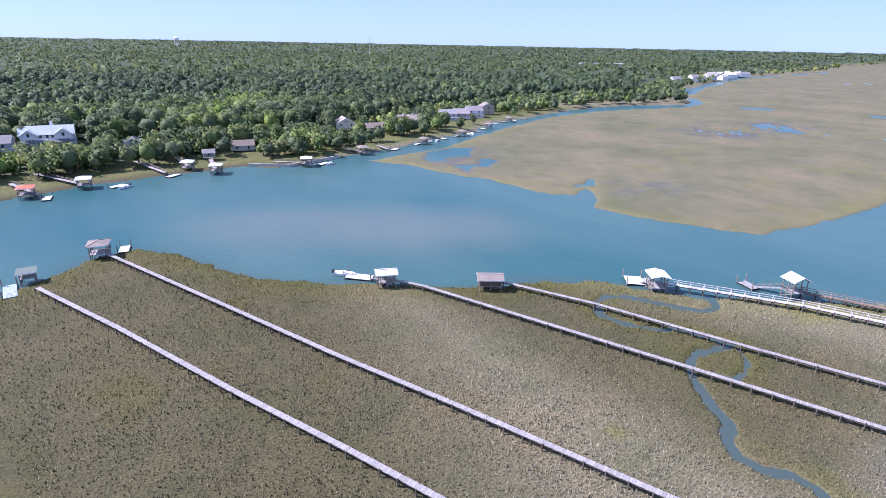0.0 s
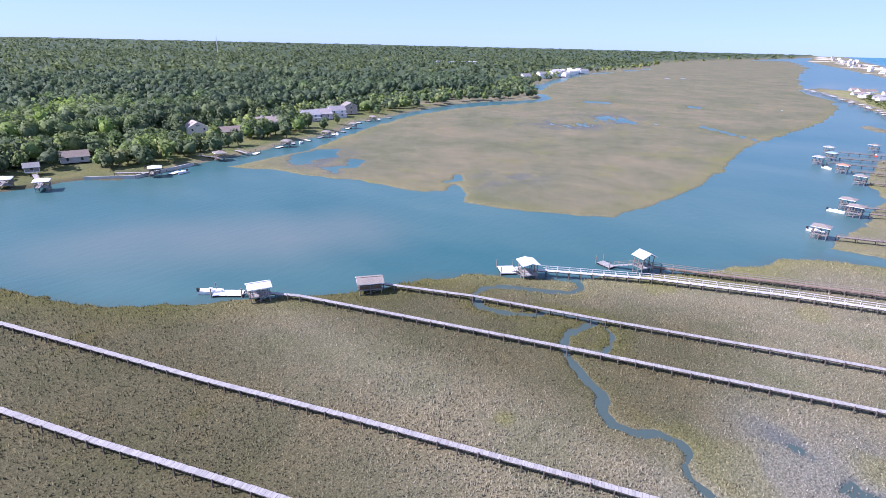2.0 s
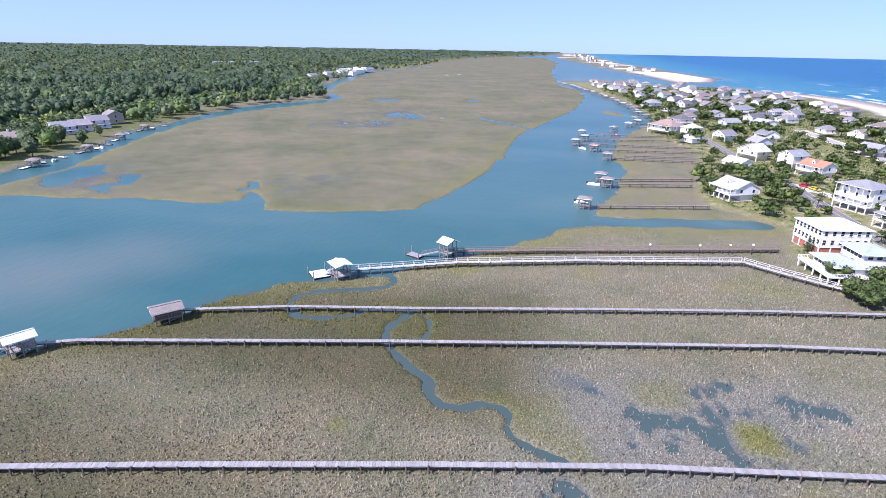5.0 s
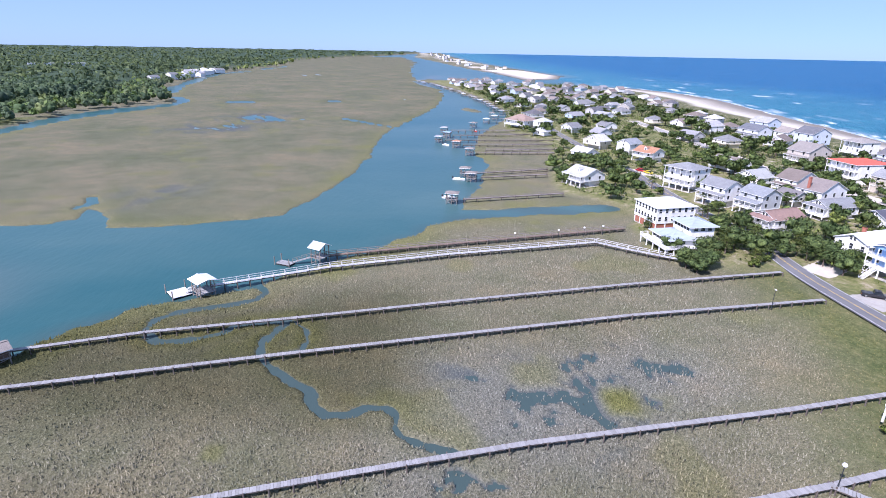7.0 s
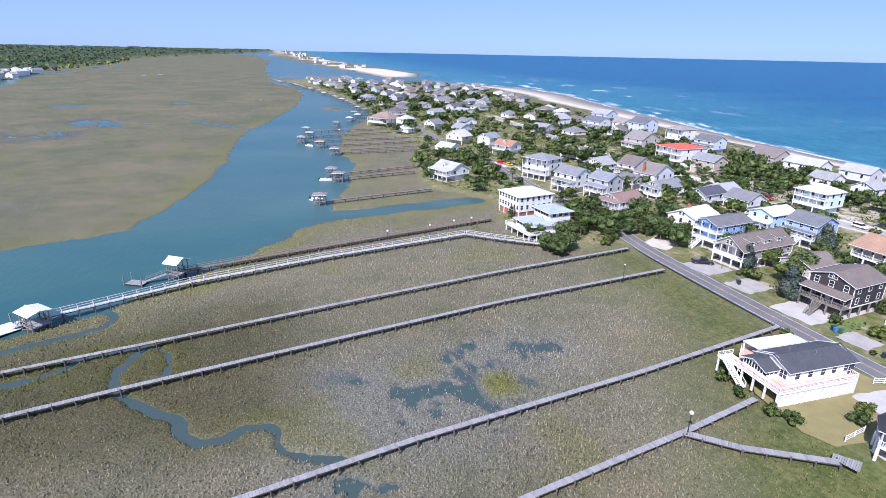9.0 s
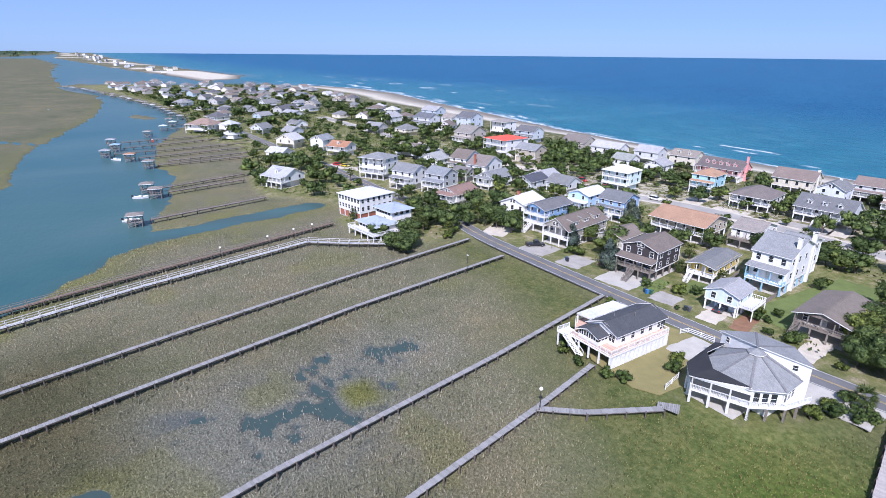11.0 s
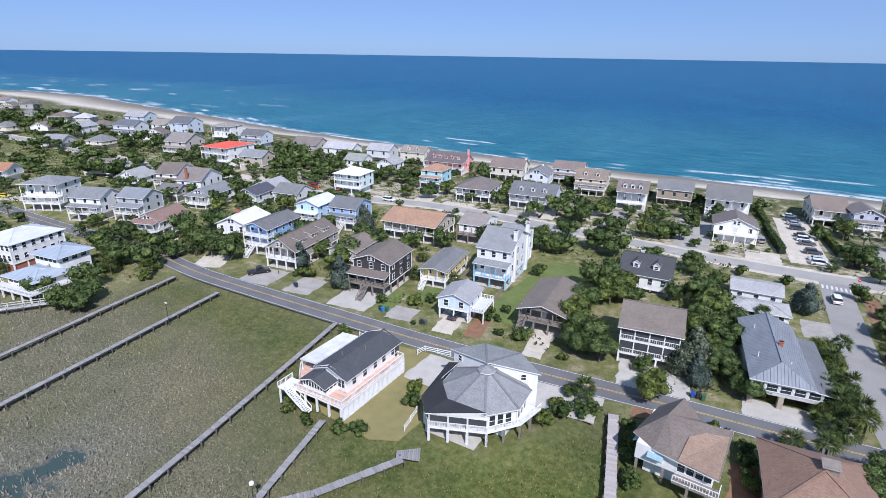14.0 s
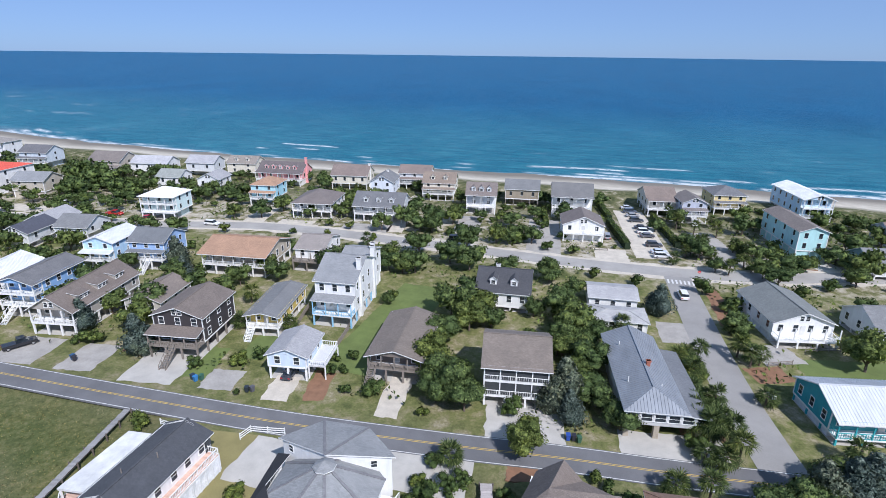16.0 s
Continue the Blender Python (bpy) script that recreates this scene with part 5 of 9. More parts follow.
house("grey cottage behind the dunes", 84, 218, 9, 12, 11, 6.0, "gx", PALE, BRN)
# behind the first row, further up the island
house("grey-roofed cottage among trees", -153, 154, 9, 11, 11, 6.0, "gx", PALE, GRY)
house("white cottage with a pale roof", -168, 157, 10, 10, 13, 5.5, "gy", W_, (0.38, 0.38, 0.39), stilt=1.5)
house("white cottage with a screened porch", -177, 137, 14, 9.5, 15, 6.0, "gy", W_, (0.23, 0.24, 0.25), stilt=1.6, porch=2.0)
house("cottage with a dark navy roof", -163.5, 146, 12, 9, 13, 6.0, "gy", PALE, (0.085, 0.09, 0.115), stilt=1.6)
house("white and mint house with a white hipped roof", -145.5, 180, 9, 12.6, 12, 9.4, "hip", (0.62, 0.76, 0.76), (0.78, 0.78, 0.78), pitch=0.4, porch=1.8, porch_roof="inset", levels=2)
house("large white house with a red roof and a gallery", -235, 191, 6, 17, 20, 10.4, "hip", W_, (0.72, 0.12, 0.08), pitch=0.2, porch=2.0, porch_roof="inset", levels=2, skirt=WHITE)
house("white beach house with a grey-brown roof", -297, 240, 10, 13.8, 14, 10.5, "hip", W_, (0.3, 0.28, 0.26), pitch=0.3, porch=2.0, porch_roof="inset")
house("pale grey beach house with dark roof", -262, 233, 10, 14.8, 12, 8.7, "gx", (0.6, 0.66, 0.72), (0.15, 0.15, 0.16), porch=2.0)
house("beige two-storey house with a grey roof", -212, 189, 12, 13.5, 11, 8.0, "gx", (0.52, 0.47, 0.39), (0.26, 0.27, 0.28), skirt=siding("beige", (0.52, 0.47, 0.39)))
house("brown-roofed beach house with a wide porch", -216, 229, 9, 15.9, 14, 8.3, "gx", (0.5, 0.46, 0.4), (0.21, 0.185, 0.17), porch=2.4)
house("long white beach house with a pale roof", -197, 233, 9, 18.0, 11, 7.5, "gx", W_, (0.46, 0.46, 0.48))
house("pale beach house with a grey roof", -176, 240, 9, 13.8, 11, 7.7, "gx", PALE, (0.4, 0.4, 0.42))
house("beige beach house with a brown roof", -157, 243, 8, 13.8, 11, 8.1, "gx", CREAM, (0.28, 0.25, 0.22), dormers=2)
house("white cottage near the beach street", -170, 213, 9, 10.6, 10, 7.3, "gx", W_, (0.3, 0.32, 0.3))
house("white cottage with a gabled roof", -152, 214, 9, 9.5, 11, 7.5, "gy", W_, LGT)
house("grand white three-level house with hipped roofs", -218, 103, 28, 14, 13, 10.8, "hip", W_, (0.25, 0.26, 0.27), pitch=0.3, porch=2.4, porch_roof="inset", levels=2)
house("white house with a white metal roof and brick arches", -167, 72, 12, 13, 15, 8.9, "hip", W_, (0.78, 0.78, 0.78), pitch=0.3, seams=True, skirt=BRICK, bays=1.7, stilt=2.4)
house("white two-storey house with a grey roof", -193.5, 105, 22, 12, 10.5, 8.9, "gx", W_, (0.22, 0.23, 0.24), porch=2.0)
house("grey two-storey house with a lower front roof", -181.5, 113, 18, 10.5, 10, 8.9, "gx", (0.45, 0.47, 0.48), (0.24, 0.26, 0.28), porch=2.6)
house("white cottage with a brown roof", -160.5, 107, 18, 9, 14, 6.6, "gy", W_, (0.27, 0.18, 0.15), porch=2.6)
house("white gabled house with an orange-brown roof", -280, 112, 30, 13, 10, 6.6, "gx", W_, (0.38, 0.2, 0.12), dormers=1, porch=1.8)
house("white two-storey house with a grey roof", -299, 108, 30, 10, 11, 8.0, "gy", W_, (0.25, 0.27, 0.29))
house("long cottage with four dormers and a brown roof", -257, 143, 20, 15, 12, 5.6, "gx", PALE, (0.22, 0.19, 0.17), stilt=1.4, dormers=4)
house("white cottage with a low pale roof", -228, 139, 22, 12, 11, 5.2, "gy", W_, (0.36, 0.37, 0.36), stilt=1.2)
house("white house with a balcony and brown roof", -210.5, 146, 20, 10, 14, 8.0, "gx", W_, BRN, porch=2.0)
house("white house with a red brick chimney", -194.5, 145, 20, 11, 15, 7.6, "gx", W_, (0.23, 0.2, 0.185), chim=((-0.2, -0.9, 0.8, BRICK),))
house("small tan cottage with a dark roof", -192, 132, 18, 9, 9, 5.6, "gx", (0.5, 0.48, 0.45), (0.18, 0.17, 0.17))
house("white house near the dunes", -383, 198, 20, 12, 13, 8.0, "gy", W_, LGT)
house("dark-roofed beach house with a porch", -353, 212, 15, 17.0, 13, 9.5, "gx", PALE, (0.14, 0.15, 0.17), porch=2.0)
house("pale blue-grey beach house near the dunes", -388, 240, 15, 17.0, 13, 10.5, "gx", (0.55, 0.62, 0.7), LGT)
house("small white beach cottage on posts", -357, 237, 12, 12.7, 12, 7.5, "gx", W_, (0.3, 0.27, 0.24))
house("blue-grey beach house with a dark roof", -330, 235, 12, 14.8, 15, 10.5, "gx", (0.58, 0.64, 0.72), (0.14, 0.145, 0.16))
house("beige gabled house with porches", -273, 194, 14, 14, 16, 9.2, "gx", (0.55, 0.5, 0.44), (0.26, 0.24, 0.22), porch=2.0)
house("large white house with a brown roof by the creek", -409, 66, 40, 20, 15, 7.5, "hip", W_, (0.3, 0.22, 0.18), porch=2.0)
house("white house with a pale roof by the creek", -399, 80, 40, 11, 11, 7.5, "hip", W_, (0.5, 0.52, 0.54))
house("low white house with a pale roof", -367, 74, 35, 11, 11, 5.0, "hip", W_, (0.5, 0.52, 0.54), stilt=1.0)
house("white creekside house with a pale grey roof", -225, 62, 25, 13, 12, 6.2, "gx", W_, (0.42, 0.43, 0.47), porch=2.2, dormers=1)
house("low white cottage by the road", -289, 80, 30, 12, 10, 4.6, "gx", W_, (0.5, 0.5, 0.5), stilt=0.6)
house("grey-roofed cottage among green shrubs", -386, 98, 30, 12, 11, 5.5, "gy", PALE, GRY)
house("pale house with a steep grey roof", -446, 140, 25, 15, 15, 6.6, "gx", W_, (0.33, 0.34, 0.36))
house("two-storey house among trees", -348, 107, 25, 10, 12, 7.0, "gx", PALE, (0.3, 0.3, 0.31))

# the houses beyond, smaller with distance
def dune_line(x):
    """How far back from the sea the dunes end."""
    return np.interp(x, OCEAN_X, OCEAN_Y) - np.interp(x, [-900, -500, -350, -200, 100], [92, 84, 66, 54, 50])


rnd = random.Random(11)
far_spots = []
for _ in range(900):
    fx, fy = rnd.uniform(-1060, -310), rnd.uniform(40, 300)
    if fy > dune_line(fx) or inside_distance(UPLAND, np.array([fx]), np.array([fy]))[0] < 9:
        continue
    if any((fx - a) ** 2 + (fy - b) ** 2 < 19 ** 2 for a, b in far_spots + [(o.location.x, o.location.y) for o in scene.objects if o.name.startswith("house")]):
        continue
    if fx > -560 and 110 < fy < 215 and rnd.random() < 0.6:
        continue
    far_spots.append((fx, fy))
    if len(far_spots) >= 105:
        break
for fx, fy in far_spots:
    wc = rnd.choice([W_, W_, PALE, CREAM, (0.45, 0.55, 0.65), (0.42, 0.4, 0.37), (0.5, 0.5, 0.5)])
    rc = rnd.choice([GRY, BRN, GRY, BRN, (0.12, 0.12, 0.13), (0.24, 0.2, 0.18), (0.28, 0.28, 0.29), (0.5, 0.5, 0.5)])
    house("pale beach house far up the island", fx, fy, 15 + rnd.uniform(-8, 25), rnd.uniform(10, 15), rnd.uniform(10, 14), rnd.uniform(5.2, 8.2), rnd.choice(["gx", "gy", "hip"]), wc, rc,
          windows=fx > -620, porch=2.0 if rnd.random() < 0.4 and fx > -620 else 0.0, bays=4.0)


# ---------------------------------------------------------------- houses with a shape of their own
def white_deck_house():
    root = tagged(new("house"), "long white house with a dark roof and a broad pinkish deck", "house", "marsh houses")
    root.matrix_world = pose(-57.6, 75.0, 1.25)
    wm, rm = siding("siding_white", W_), shingle("charcoal_shingles", (0.075, 0.08, 0.09))
    pinkdeck = planks("pink_deck_boards", (0.62, 0.42, 0.33))
    z = 2.9
    # the lattice-walled ground level
    wall_block(root, -3.6, 4.9, -6.0, 6.6, 0, z - 0.2, LATTICE_W, name="skirt")
    bm = bmesh.new()
    for i in range(14):
        y = -10.1 + 16.2 * i / 13
        box(bm, 4.98, 5.12, y - 0.07, y + 0.07, 0, z - 0.2)
        if i < 13:
            for k in range(6):
                a = y + 1.246 * k / 6
                beam(bm, (5.02, a, 0.1), (5.02, min(a + 0.9, y + 1.246), z - 0.3), 0.03, 0.04)
    box(bm, 4.95, 5.0, -10.2, 6.2, 0.05, z - 0.2)
    part("lattice", bm, LATTICE_W, root)
    bm = bmesh.new()
    outline = [(-4.2, -10.4), (5.1, -10.3), (5.1, 6.2), (3.4, 6.2), (3.4, -7.0), (-3.8, -7.0), (-3.8, 4.5), (-7.4, 4.5), (-8.0, -5.4), (-6.9, -8.6)]
    n = 90
    for i in range(n):
        y0, y1 = -10.3 + 16.5 * i / n, -10.3 + 16.5 * (i + 0.94) / n
        box(bm, 3.3 if y0 > -7.3 else -5.2, 5.1, y0, y1, z - 0.1, z)
    for i in range(60):
        y0, y1 = -8.6 + 13.0 * i / 60, -8.6 + 13.0 * (i + 0.94) / 60
        x0 = -8.0 if y0 > -5.4 else -8.0 + (-5.4 - y0) * 0.9
        box(bm, x0, -3.5, y0, y1, z - 0.1, z)
    part("deck", bm, pinkdeck, root, "pinkish sun-bleached deck boards")
    bm = bmesh.new()
    box(bm, -5.2, 5.1, -10.35, -10.2, z - 0.4, z - 0.08)
    box(bm, 4.95, 5.16, -10.3, 6.2, z - 0.4, z - 0.08)
    part("deck_fascia", bm, WHITE, root)
    for a, b in (((-5.2, -10.25), (5.05, -10.25)), ((5.05, -10.25), (5.05, 6.2)), ((5.05, 6.2), (3.4, 6.2)), ((-8.0, -5.4), (-5.2, -8.6)), ((-8.0, -5.4), (-8.0, 4.2))):
        railing(root, a, b, z, gap=0.26)
    for i in range(5):
        piece("post", post_mesh(z - 0.3, 0.14), root, pose(-5.0 + 2.45 * i, -10.1, 0))
    for y in (-5.4, 0, 4.2):
        piece("post", post_mesh(z - 0.3, 0.14), root, pose(-7.8, y, 0))
    # body
    wall_block(root, -3.6, 3.4, -7.0, 7.0, z - 0.1, 5.35, wm, "gy", 1.45)
    roof(root, "gy", 7.0, 14.2, 5.35, 0.38, rm, 0.35)
    # glazed front room
    wall_block(root, -3.3, 1.4, -9.6, -7.0, z - 0.05, z + 0.8, wm, name="front_room_wall")
    bm = bmesh.new()
    for i in range(9):
        x = -3.3 + 4.7 * i / 8
        box(bm, x - 0.05, x + 0.05, -9.65, -9.55, z + 0.8, 4.75)
    for i in range(4):
        y = -9.6 + 2.6 * i / 3
        box(bm, 1.35, 1.45, y - 0.05, y + 0.05, z + 0.8, 4.75)
    part("mullions", bm, WHITE, root)
    bm = bmesh.new()
    box(bm, -3.2, 1.32, -9.56, -7.1, z + 0.8, 4.7)
    part("glazing", bm, GLASS, root)
    wall_block(root, -3.3, 1.4, -9.6, -7.05, 4.7, 4.75, wm, "gy", 0.9, name="front_gable")
    roof(root, "gy", 4.9, 3.4, 4.75, 0.38, rm, 0.3, x=-0.95, y=-8.2)
    # flat roof over the side porch
    bm = bmesh.new()
    roof_slab(bm, [(-7.5, -5.9, 5.0), (-3.7, -5.6, 5.15), (-3.7, 5.0, 5.15), (-7.5, 4.8, 5.0)], 0.3)
    bmesh.ops.recalc_face_normals(bm, faces=bm.faces)
    part("flat_roof", bm, plain("stained_white_roof", (0.68, 0.68, 0.66), 0.7, spread=0.35, scale=0.5), root, "stained white flat roof")
    for y in (-5.7, -2.2, 1.2, 4.6):
        piece("porch_post", post_mesh(5.0 - z - 0.25, 0.1), root, pose(-7.3, y, z))
    for y in (-5.2, -2.5, 0.2, 2.6, 5.2, 6.3):
        window(root, pose(3.42, y, z + 1.35, 0, 0, 90), 0.9, 1.3)
    for x in (2.0, 2.7):
        window(root, pose(x, -7.02, z + 1.35), 0.6, 1.4)
    bm = bmesh.new()
    box(bm, 3.2, 3.5, 5.9, 7.0, z, z + 2.1)
    part("door", bm, GLASS, root)
    stairs(root, -5.4, -11.0, z, (1, 0), 1.2)
    bm = bmesh.new()
    box(bm, -6.9, -5.2, -11.6, -8.4, z - 0.12, z)
    part("landing", bm, WHITE, root)
    piece("post", post_mesh(z - 0.1, 0.12), root, pose(-6.7, -11.4, 0))
    railing(root, (-6.85, -11.6), (-6.85, -8.4), z, gap=0.26)
    bm = bmesh.new()
    for x, y in ((1.2, 0.5), (-0.8, -3)):
        tube(bm, [(x, y, 6.0), (x, y, 7.0)], [0.07, 0.07], 8)
    part("vent_pipe", bm, WOOD, root)


def modern_house():
    """Two white blocks under low hipped metal roofs, over decks at the marsh edge."""
    root = tagged(new("house"), "modern white house with low pale blue metal roofs over the marsh", "house", "marsh houses")
    root.matrix_world = pose(-145.5, 68.0, 1.25, 0, 0, 8)
    wm, rm = siding("siding_white", W_), seam_metal("pale_blue_metal_roof", (0.46, 0.52, 0.58))
    wall_block(root, -5.4, 3.4, 0.6, 8.2, 0.0, 7.2, wm)
    roof(root, "hip", 8.8, 7.6, 7.2, 0.3, rm, 0.9, seams=True, x=-1.0, y=4.4)
    wall_block(root, -4.4, 5.4, -6.6, 0.6, 2.0, 4.3, wm, name="wing_wall")
    roof(root, "hip", 9.8, 7.2, 4.3, 0.34, rm, 0.9, seams=True, x=0.5, y=-3.0)
    # broad glazed bands
    for a, b, y, z0, z1 in ((-4.8, 2.8, 0.55, 5.5, 6.9), (-3.8, 4.8, -6.65, 2.6, 3.9)):
        bm = bmesh.new()
        box(bm, a, b, y - 0.03, y + 0.02, z0, z1)
        part("glazing", bm, GLASS, root)
        for k in range(6):
            bm = bmesh.new()
            px = a + (b - a) * k / 5
            box(bm, px - 0.06, px + 0.06, y - 0.08, y + 0.02, z0 - 0.05, z1 + 0.05)
            part("mullion", bm, WHITE, root)
    for y in (2.2, 4.4, 6.6):
        window(root, pose(3.42, y, 6.2, 0, 0, 90), 1.3, 1.3)
    for y in (-5.0, -2.6):
        window(root, pose(5.42, y, 3.2, 0, 0, 90), 1.2, 1.2)
    # decks and posts
    bm = bmesh.new()
    box(bm, -6.4, 7.6, -9.4, -6.6, 1.75, 1.95)
    box(bm, 5.4, 7.6, -6.6, 2.0, 1.75, 1.95)
    part("deck", bm, WHITEDECK, root, "pale plank deck over the marsh")
    for a, b in (((-6.4, -9.3), (7.5, -9.3)), ((7.5, -9.3), (7.5, 2.0)), ((-6.3, -9.3), (-6.3, -6.6))):
        railing(root, a, b, 1.95)
    pm = post_mesh(2.0, 0.14, WHITE)
    for px in (-6.0, -2.6, 0.8, 4.2, 7.3):
        for py in (-9.1, -6.4):
            piece("post", pm, root, pose(px, py, -0.25))
    for k in (-1, 1):
        bm = bmesh.new()
        tube(bm, [(-1.0 + k * 0.4, 4.4, 8.6), (-1.0 + k * 0.4, 4.4, 9.3)], [0.12, 0.12], 6)
        part("vent_pipe", bm, WOOD, root)


modern_house()


def eight_sided_house():
    root = tagged(new("house"), "white eight-sided house with grey faceted roof and black porch roof", "house", "marsh houses")
    root.matrix_world = pose(-34.7, 77.3, 1.25)
    wm, rm, black = siding("siding_white", W_), shingle("grey_shingles", (0.26, 0.27, 0.275)), plain("black_roof_felt", (0.028, 0.029, 0.033), 0.85, spread=0.3, scale=0.4)
    z, eave, top = 2.5, 5.75, 9.2
    R = 6.3
    a0 = radians(22.5 + 3)
    ring = [(R * math.cos(a0 + k * math.pi / 4), R * math.sin(a0 + k * math.pi / 4)) for k in range(8)]
    bm = bmesh.new()
    lo, hi = [bm.verts.new((x, y, z - 0.2)) for x, y in ring], [bm.verts.new((x, y, eave)) for x, y in ring]
    for k in range(8):
        bm.faces.new((lo[k], lo[(k + 1) % 8], hi[(k + 1) % 8], hi[k]))
    bm.faces.new(lo[::-1]), bm.faces.new(hi)
    part("wall", bm, wm, root)
    bm = bmesh.new()
    big = [(x * 1.1, y * 1.1, eave - 0.15) for x, y in ring]
    small = [(x * 0.2, y * 0.2, top - 0.75) for x, y in ring]
    for k in range(8):
        j = (k + 1) % 8
        roof_slab(bm, [big[k], big[j], small[j], small[k]])
    bmesh.ops.remove_doubles(bm, verts=bm.verts, dist=0.01)
    bmesh.ops.recalc_face_normals(bm, faces=bm.faces)
    part("roof", bm, [rm, WHITE], root)
    for k in range(8):
        bm = bmesh.new()
        beam(bm, Vector(big[k]) + Vector((0, 0, 0.03)), Vector(small[k]) + Vector((0, 0, 0.03)), 0.35, 0.1)
        part("ridge_cap", bm, shingle("ridge_shingles", (0.2, 0.2, 0.21)), root)
    bm = bmesh.new()
    low = [(x * 0.22, y * 0.22, top - 0.45) for x, y in ring]
    for k in range(8):
        roof_slab(bm, [low[k], low[(k + 1) % 8], (0, 0, top + 0.25)], 0.12)
    bmesh.ops.remove_doubles(bm, verts=bm.verts, dist=0.01)
    bmesh.ops.recalc_face_normals(bm, faces=bm.faces)
    part("cupola_roof", bm, [rm, WHITE], root)
    # black porch roof wrapping two sides
    bm = bmesh.new()
    inner = [(-6.6, 3.4), (-6.7, -2.0), (-3.2, -6.0), (3.0, -6.0)]
    outer = [(-8.9, 4.2), (-7.6, -6.2), (-5.0, -9.4), (3.4, -5.6)]
    for k in range(3):
        roof_slab(bm, [(*outer[k], 4.95), (*outer[k + 1], 4.95), (*inner[k + 1], 6.0), (*inner[k], 6.0)], 0.14)
    bmesh.ops.recalc_face_normals(bm, faces=bm.faces)
    part("porch_roof", bm, [black, WHITE], root, "black felt porch roof")
    # porch floor, rails and screens
    pts = [(-8.6, 4.0), (-7.3, -6.0), (-4.7, -9.0), (3.2, -5.8), (6.6, -1.4), (7.7, 3.6), (4.5, 3.6), (0, 0), (-4.5, 4.0)]
    bm = bmesh.new()
    tp, bt = [bm.verts.new((x, y, z)) for x, y in pts], [bm.verts.new((x, y, z - 0.25)) for x, y in pts]
    bm.faces.new(tp), bm.faces.new(bt[::-1])
    for k in range(len(pts)):
        j = (k + 1) % len(pts)
        bm.faces.new((bt[k], bt[j], tp[j], tp[k]))
    bmesh.ops.recalc_face_normals(bm, faces=bm.faces)
    part("porch_deck", bm, WHITE, root)
    for k in range(5):
        railing(root, pts[k], pts[k + 1], z, gap=0.24)
        a, b = Vector(pts[k]), Vector(pts[k + 1])
        n = max(2, int((b - a).length / 2.6))
        for i in range(n + 1):
            p = a.lerp(b, i / n)
            piece("post", post_mesh(z - 0.25, 0.15, WOOD if k > 2 else WHITE), root, pose(p.x * 0.985, p.y * 0.985, 0))
            if k < 3:
                piece("porch_post", post_mesh(2.4, 0.09), root, pose(p.x * 0.985, p.y * 0.985, z))
        if k < 3:
            bm = bmesh.new()
            beam(bm, (*(a * 0.985), z + 2.2), (*(b * 0.985), z + 2.2), 0.14, 0.35)
            part("porch_beam", bm, WHITE, root)
            bm = bmesh.new()
            beam(bm, (*(a * 0.975), z + 1.5), (*(b * 0.975), z + 1.5), 0.03, 1.1)
            part("screen", bm, plain("dark_screen", (0.05, 0.055, 0.06), 0.6), root, "dark insect screen")
    # the raised rear half, its roof falling away from the cupola
    L, B1, B2, Rt, C = (-8.4, 3.9, 7.7), (-4.4, 8.6, 7.7), (1.8, 8.9, 7.7), (7.0, 4.6, 7.7), (-0.5, 1.2, 9.15)
    bm = bmesh.new()
    for q in ((L, C, B1), (B1, C, B2), (B2, C, Rt)):
        roof_slab(bm, q)
    bmesh.ops.remove_doubles(bm, verts=bm.verts, dist=0.01)
    bmesh.ops.recalc_face_normals(bm, faces=bm.faces)
    part("rear_roof", bm, [rm, WHITE], root)
    for q in (B1, B2):
        bm = bmesh.new()
        beam(bm, Vector(q) + Vector((0, 0, 0.03)), Vector(C) + Vector((0, 0, 0.03)), 0.35, 0.1)
        part("ridge_cap", bm, shingle("ridge_shingles", (0.2, 0.2, 0.21)), root)
    mid = Vector((-0.8, 5.4, 0))
    foot = [(Vector((p[0], p[1], 0)) - mid) * 0.93 + mid for p in (L, C, Rt, B2, B1)]
    bm = bmesh.new()
    lo, hi = [bm.verts.new((p.x, p.y, 0)) for p in foot], [bm.verts.new((p.x, p.y, z_)) for p, z_ in zip(foot, (7.6, 8.85, 7.6, 7.6, 7.6))]
    for k in range(5):
        bm.faces.new((lo[k], lo[(k + 1) % 5], hi[(k + 1) % 5], hi[k]))
    bm.faces.new(lo[::-1])
    bm.faces.new((hi[0], hi[1], hi[4])), bm.faces.new((hi[1], hi[3], hi[4])), bm.faces.new((hi[1], hi[2], hi[3]))
    bmesh.ops.recalc_face_normals(bm, faces=bm.faces)
    part("rear_wall", bm, wm, root)
    for a, b, u in ((foot[0], foot[1], 0.2), (foot[2], foot[1], 0.28)):
        d = (foot[1] - foot[0]) if a is foot[0] else (foot[2] - foot[1])
        nrm = Vector((d.y, -d.x, 0)).normalized()
        p = a.lerp(b, u) + nrm * 0.02
        window(root, pose(p.x, p.y, 6.85, 0, 0, math.degrees(math.atan2(nrm.y, nrm.x)) + 90), 0.7, 0.9)
    window(root, pose((foot[2].x + foot[3].x) / 2 + 0.02, (foot[2].y + foot[3].y) / 2 + 0.02, 5.0, 0, 0, 130), 0.9, 1.3)
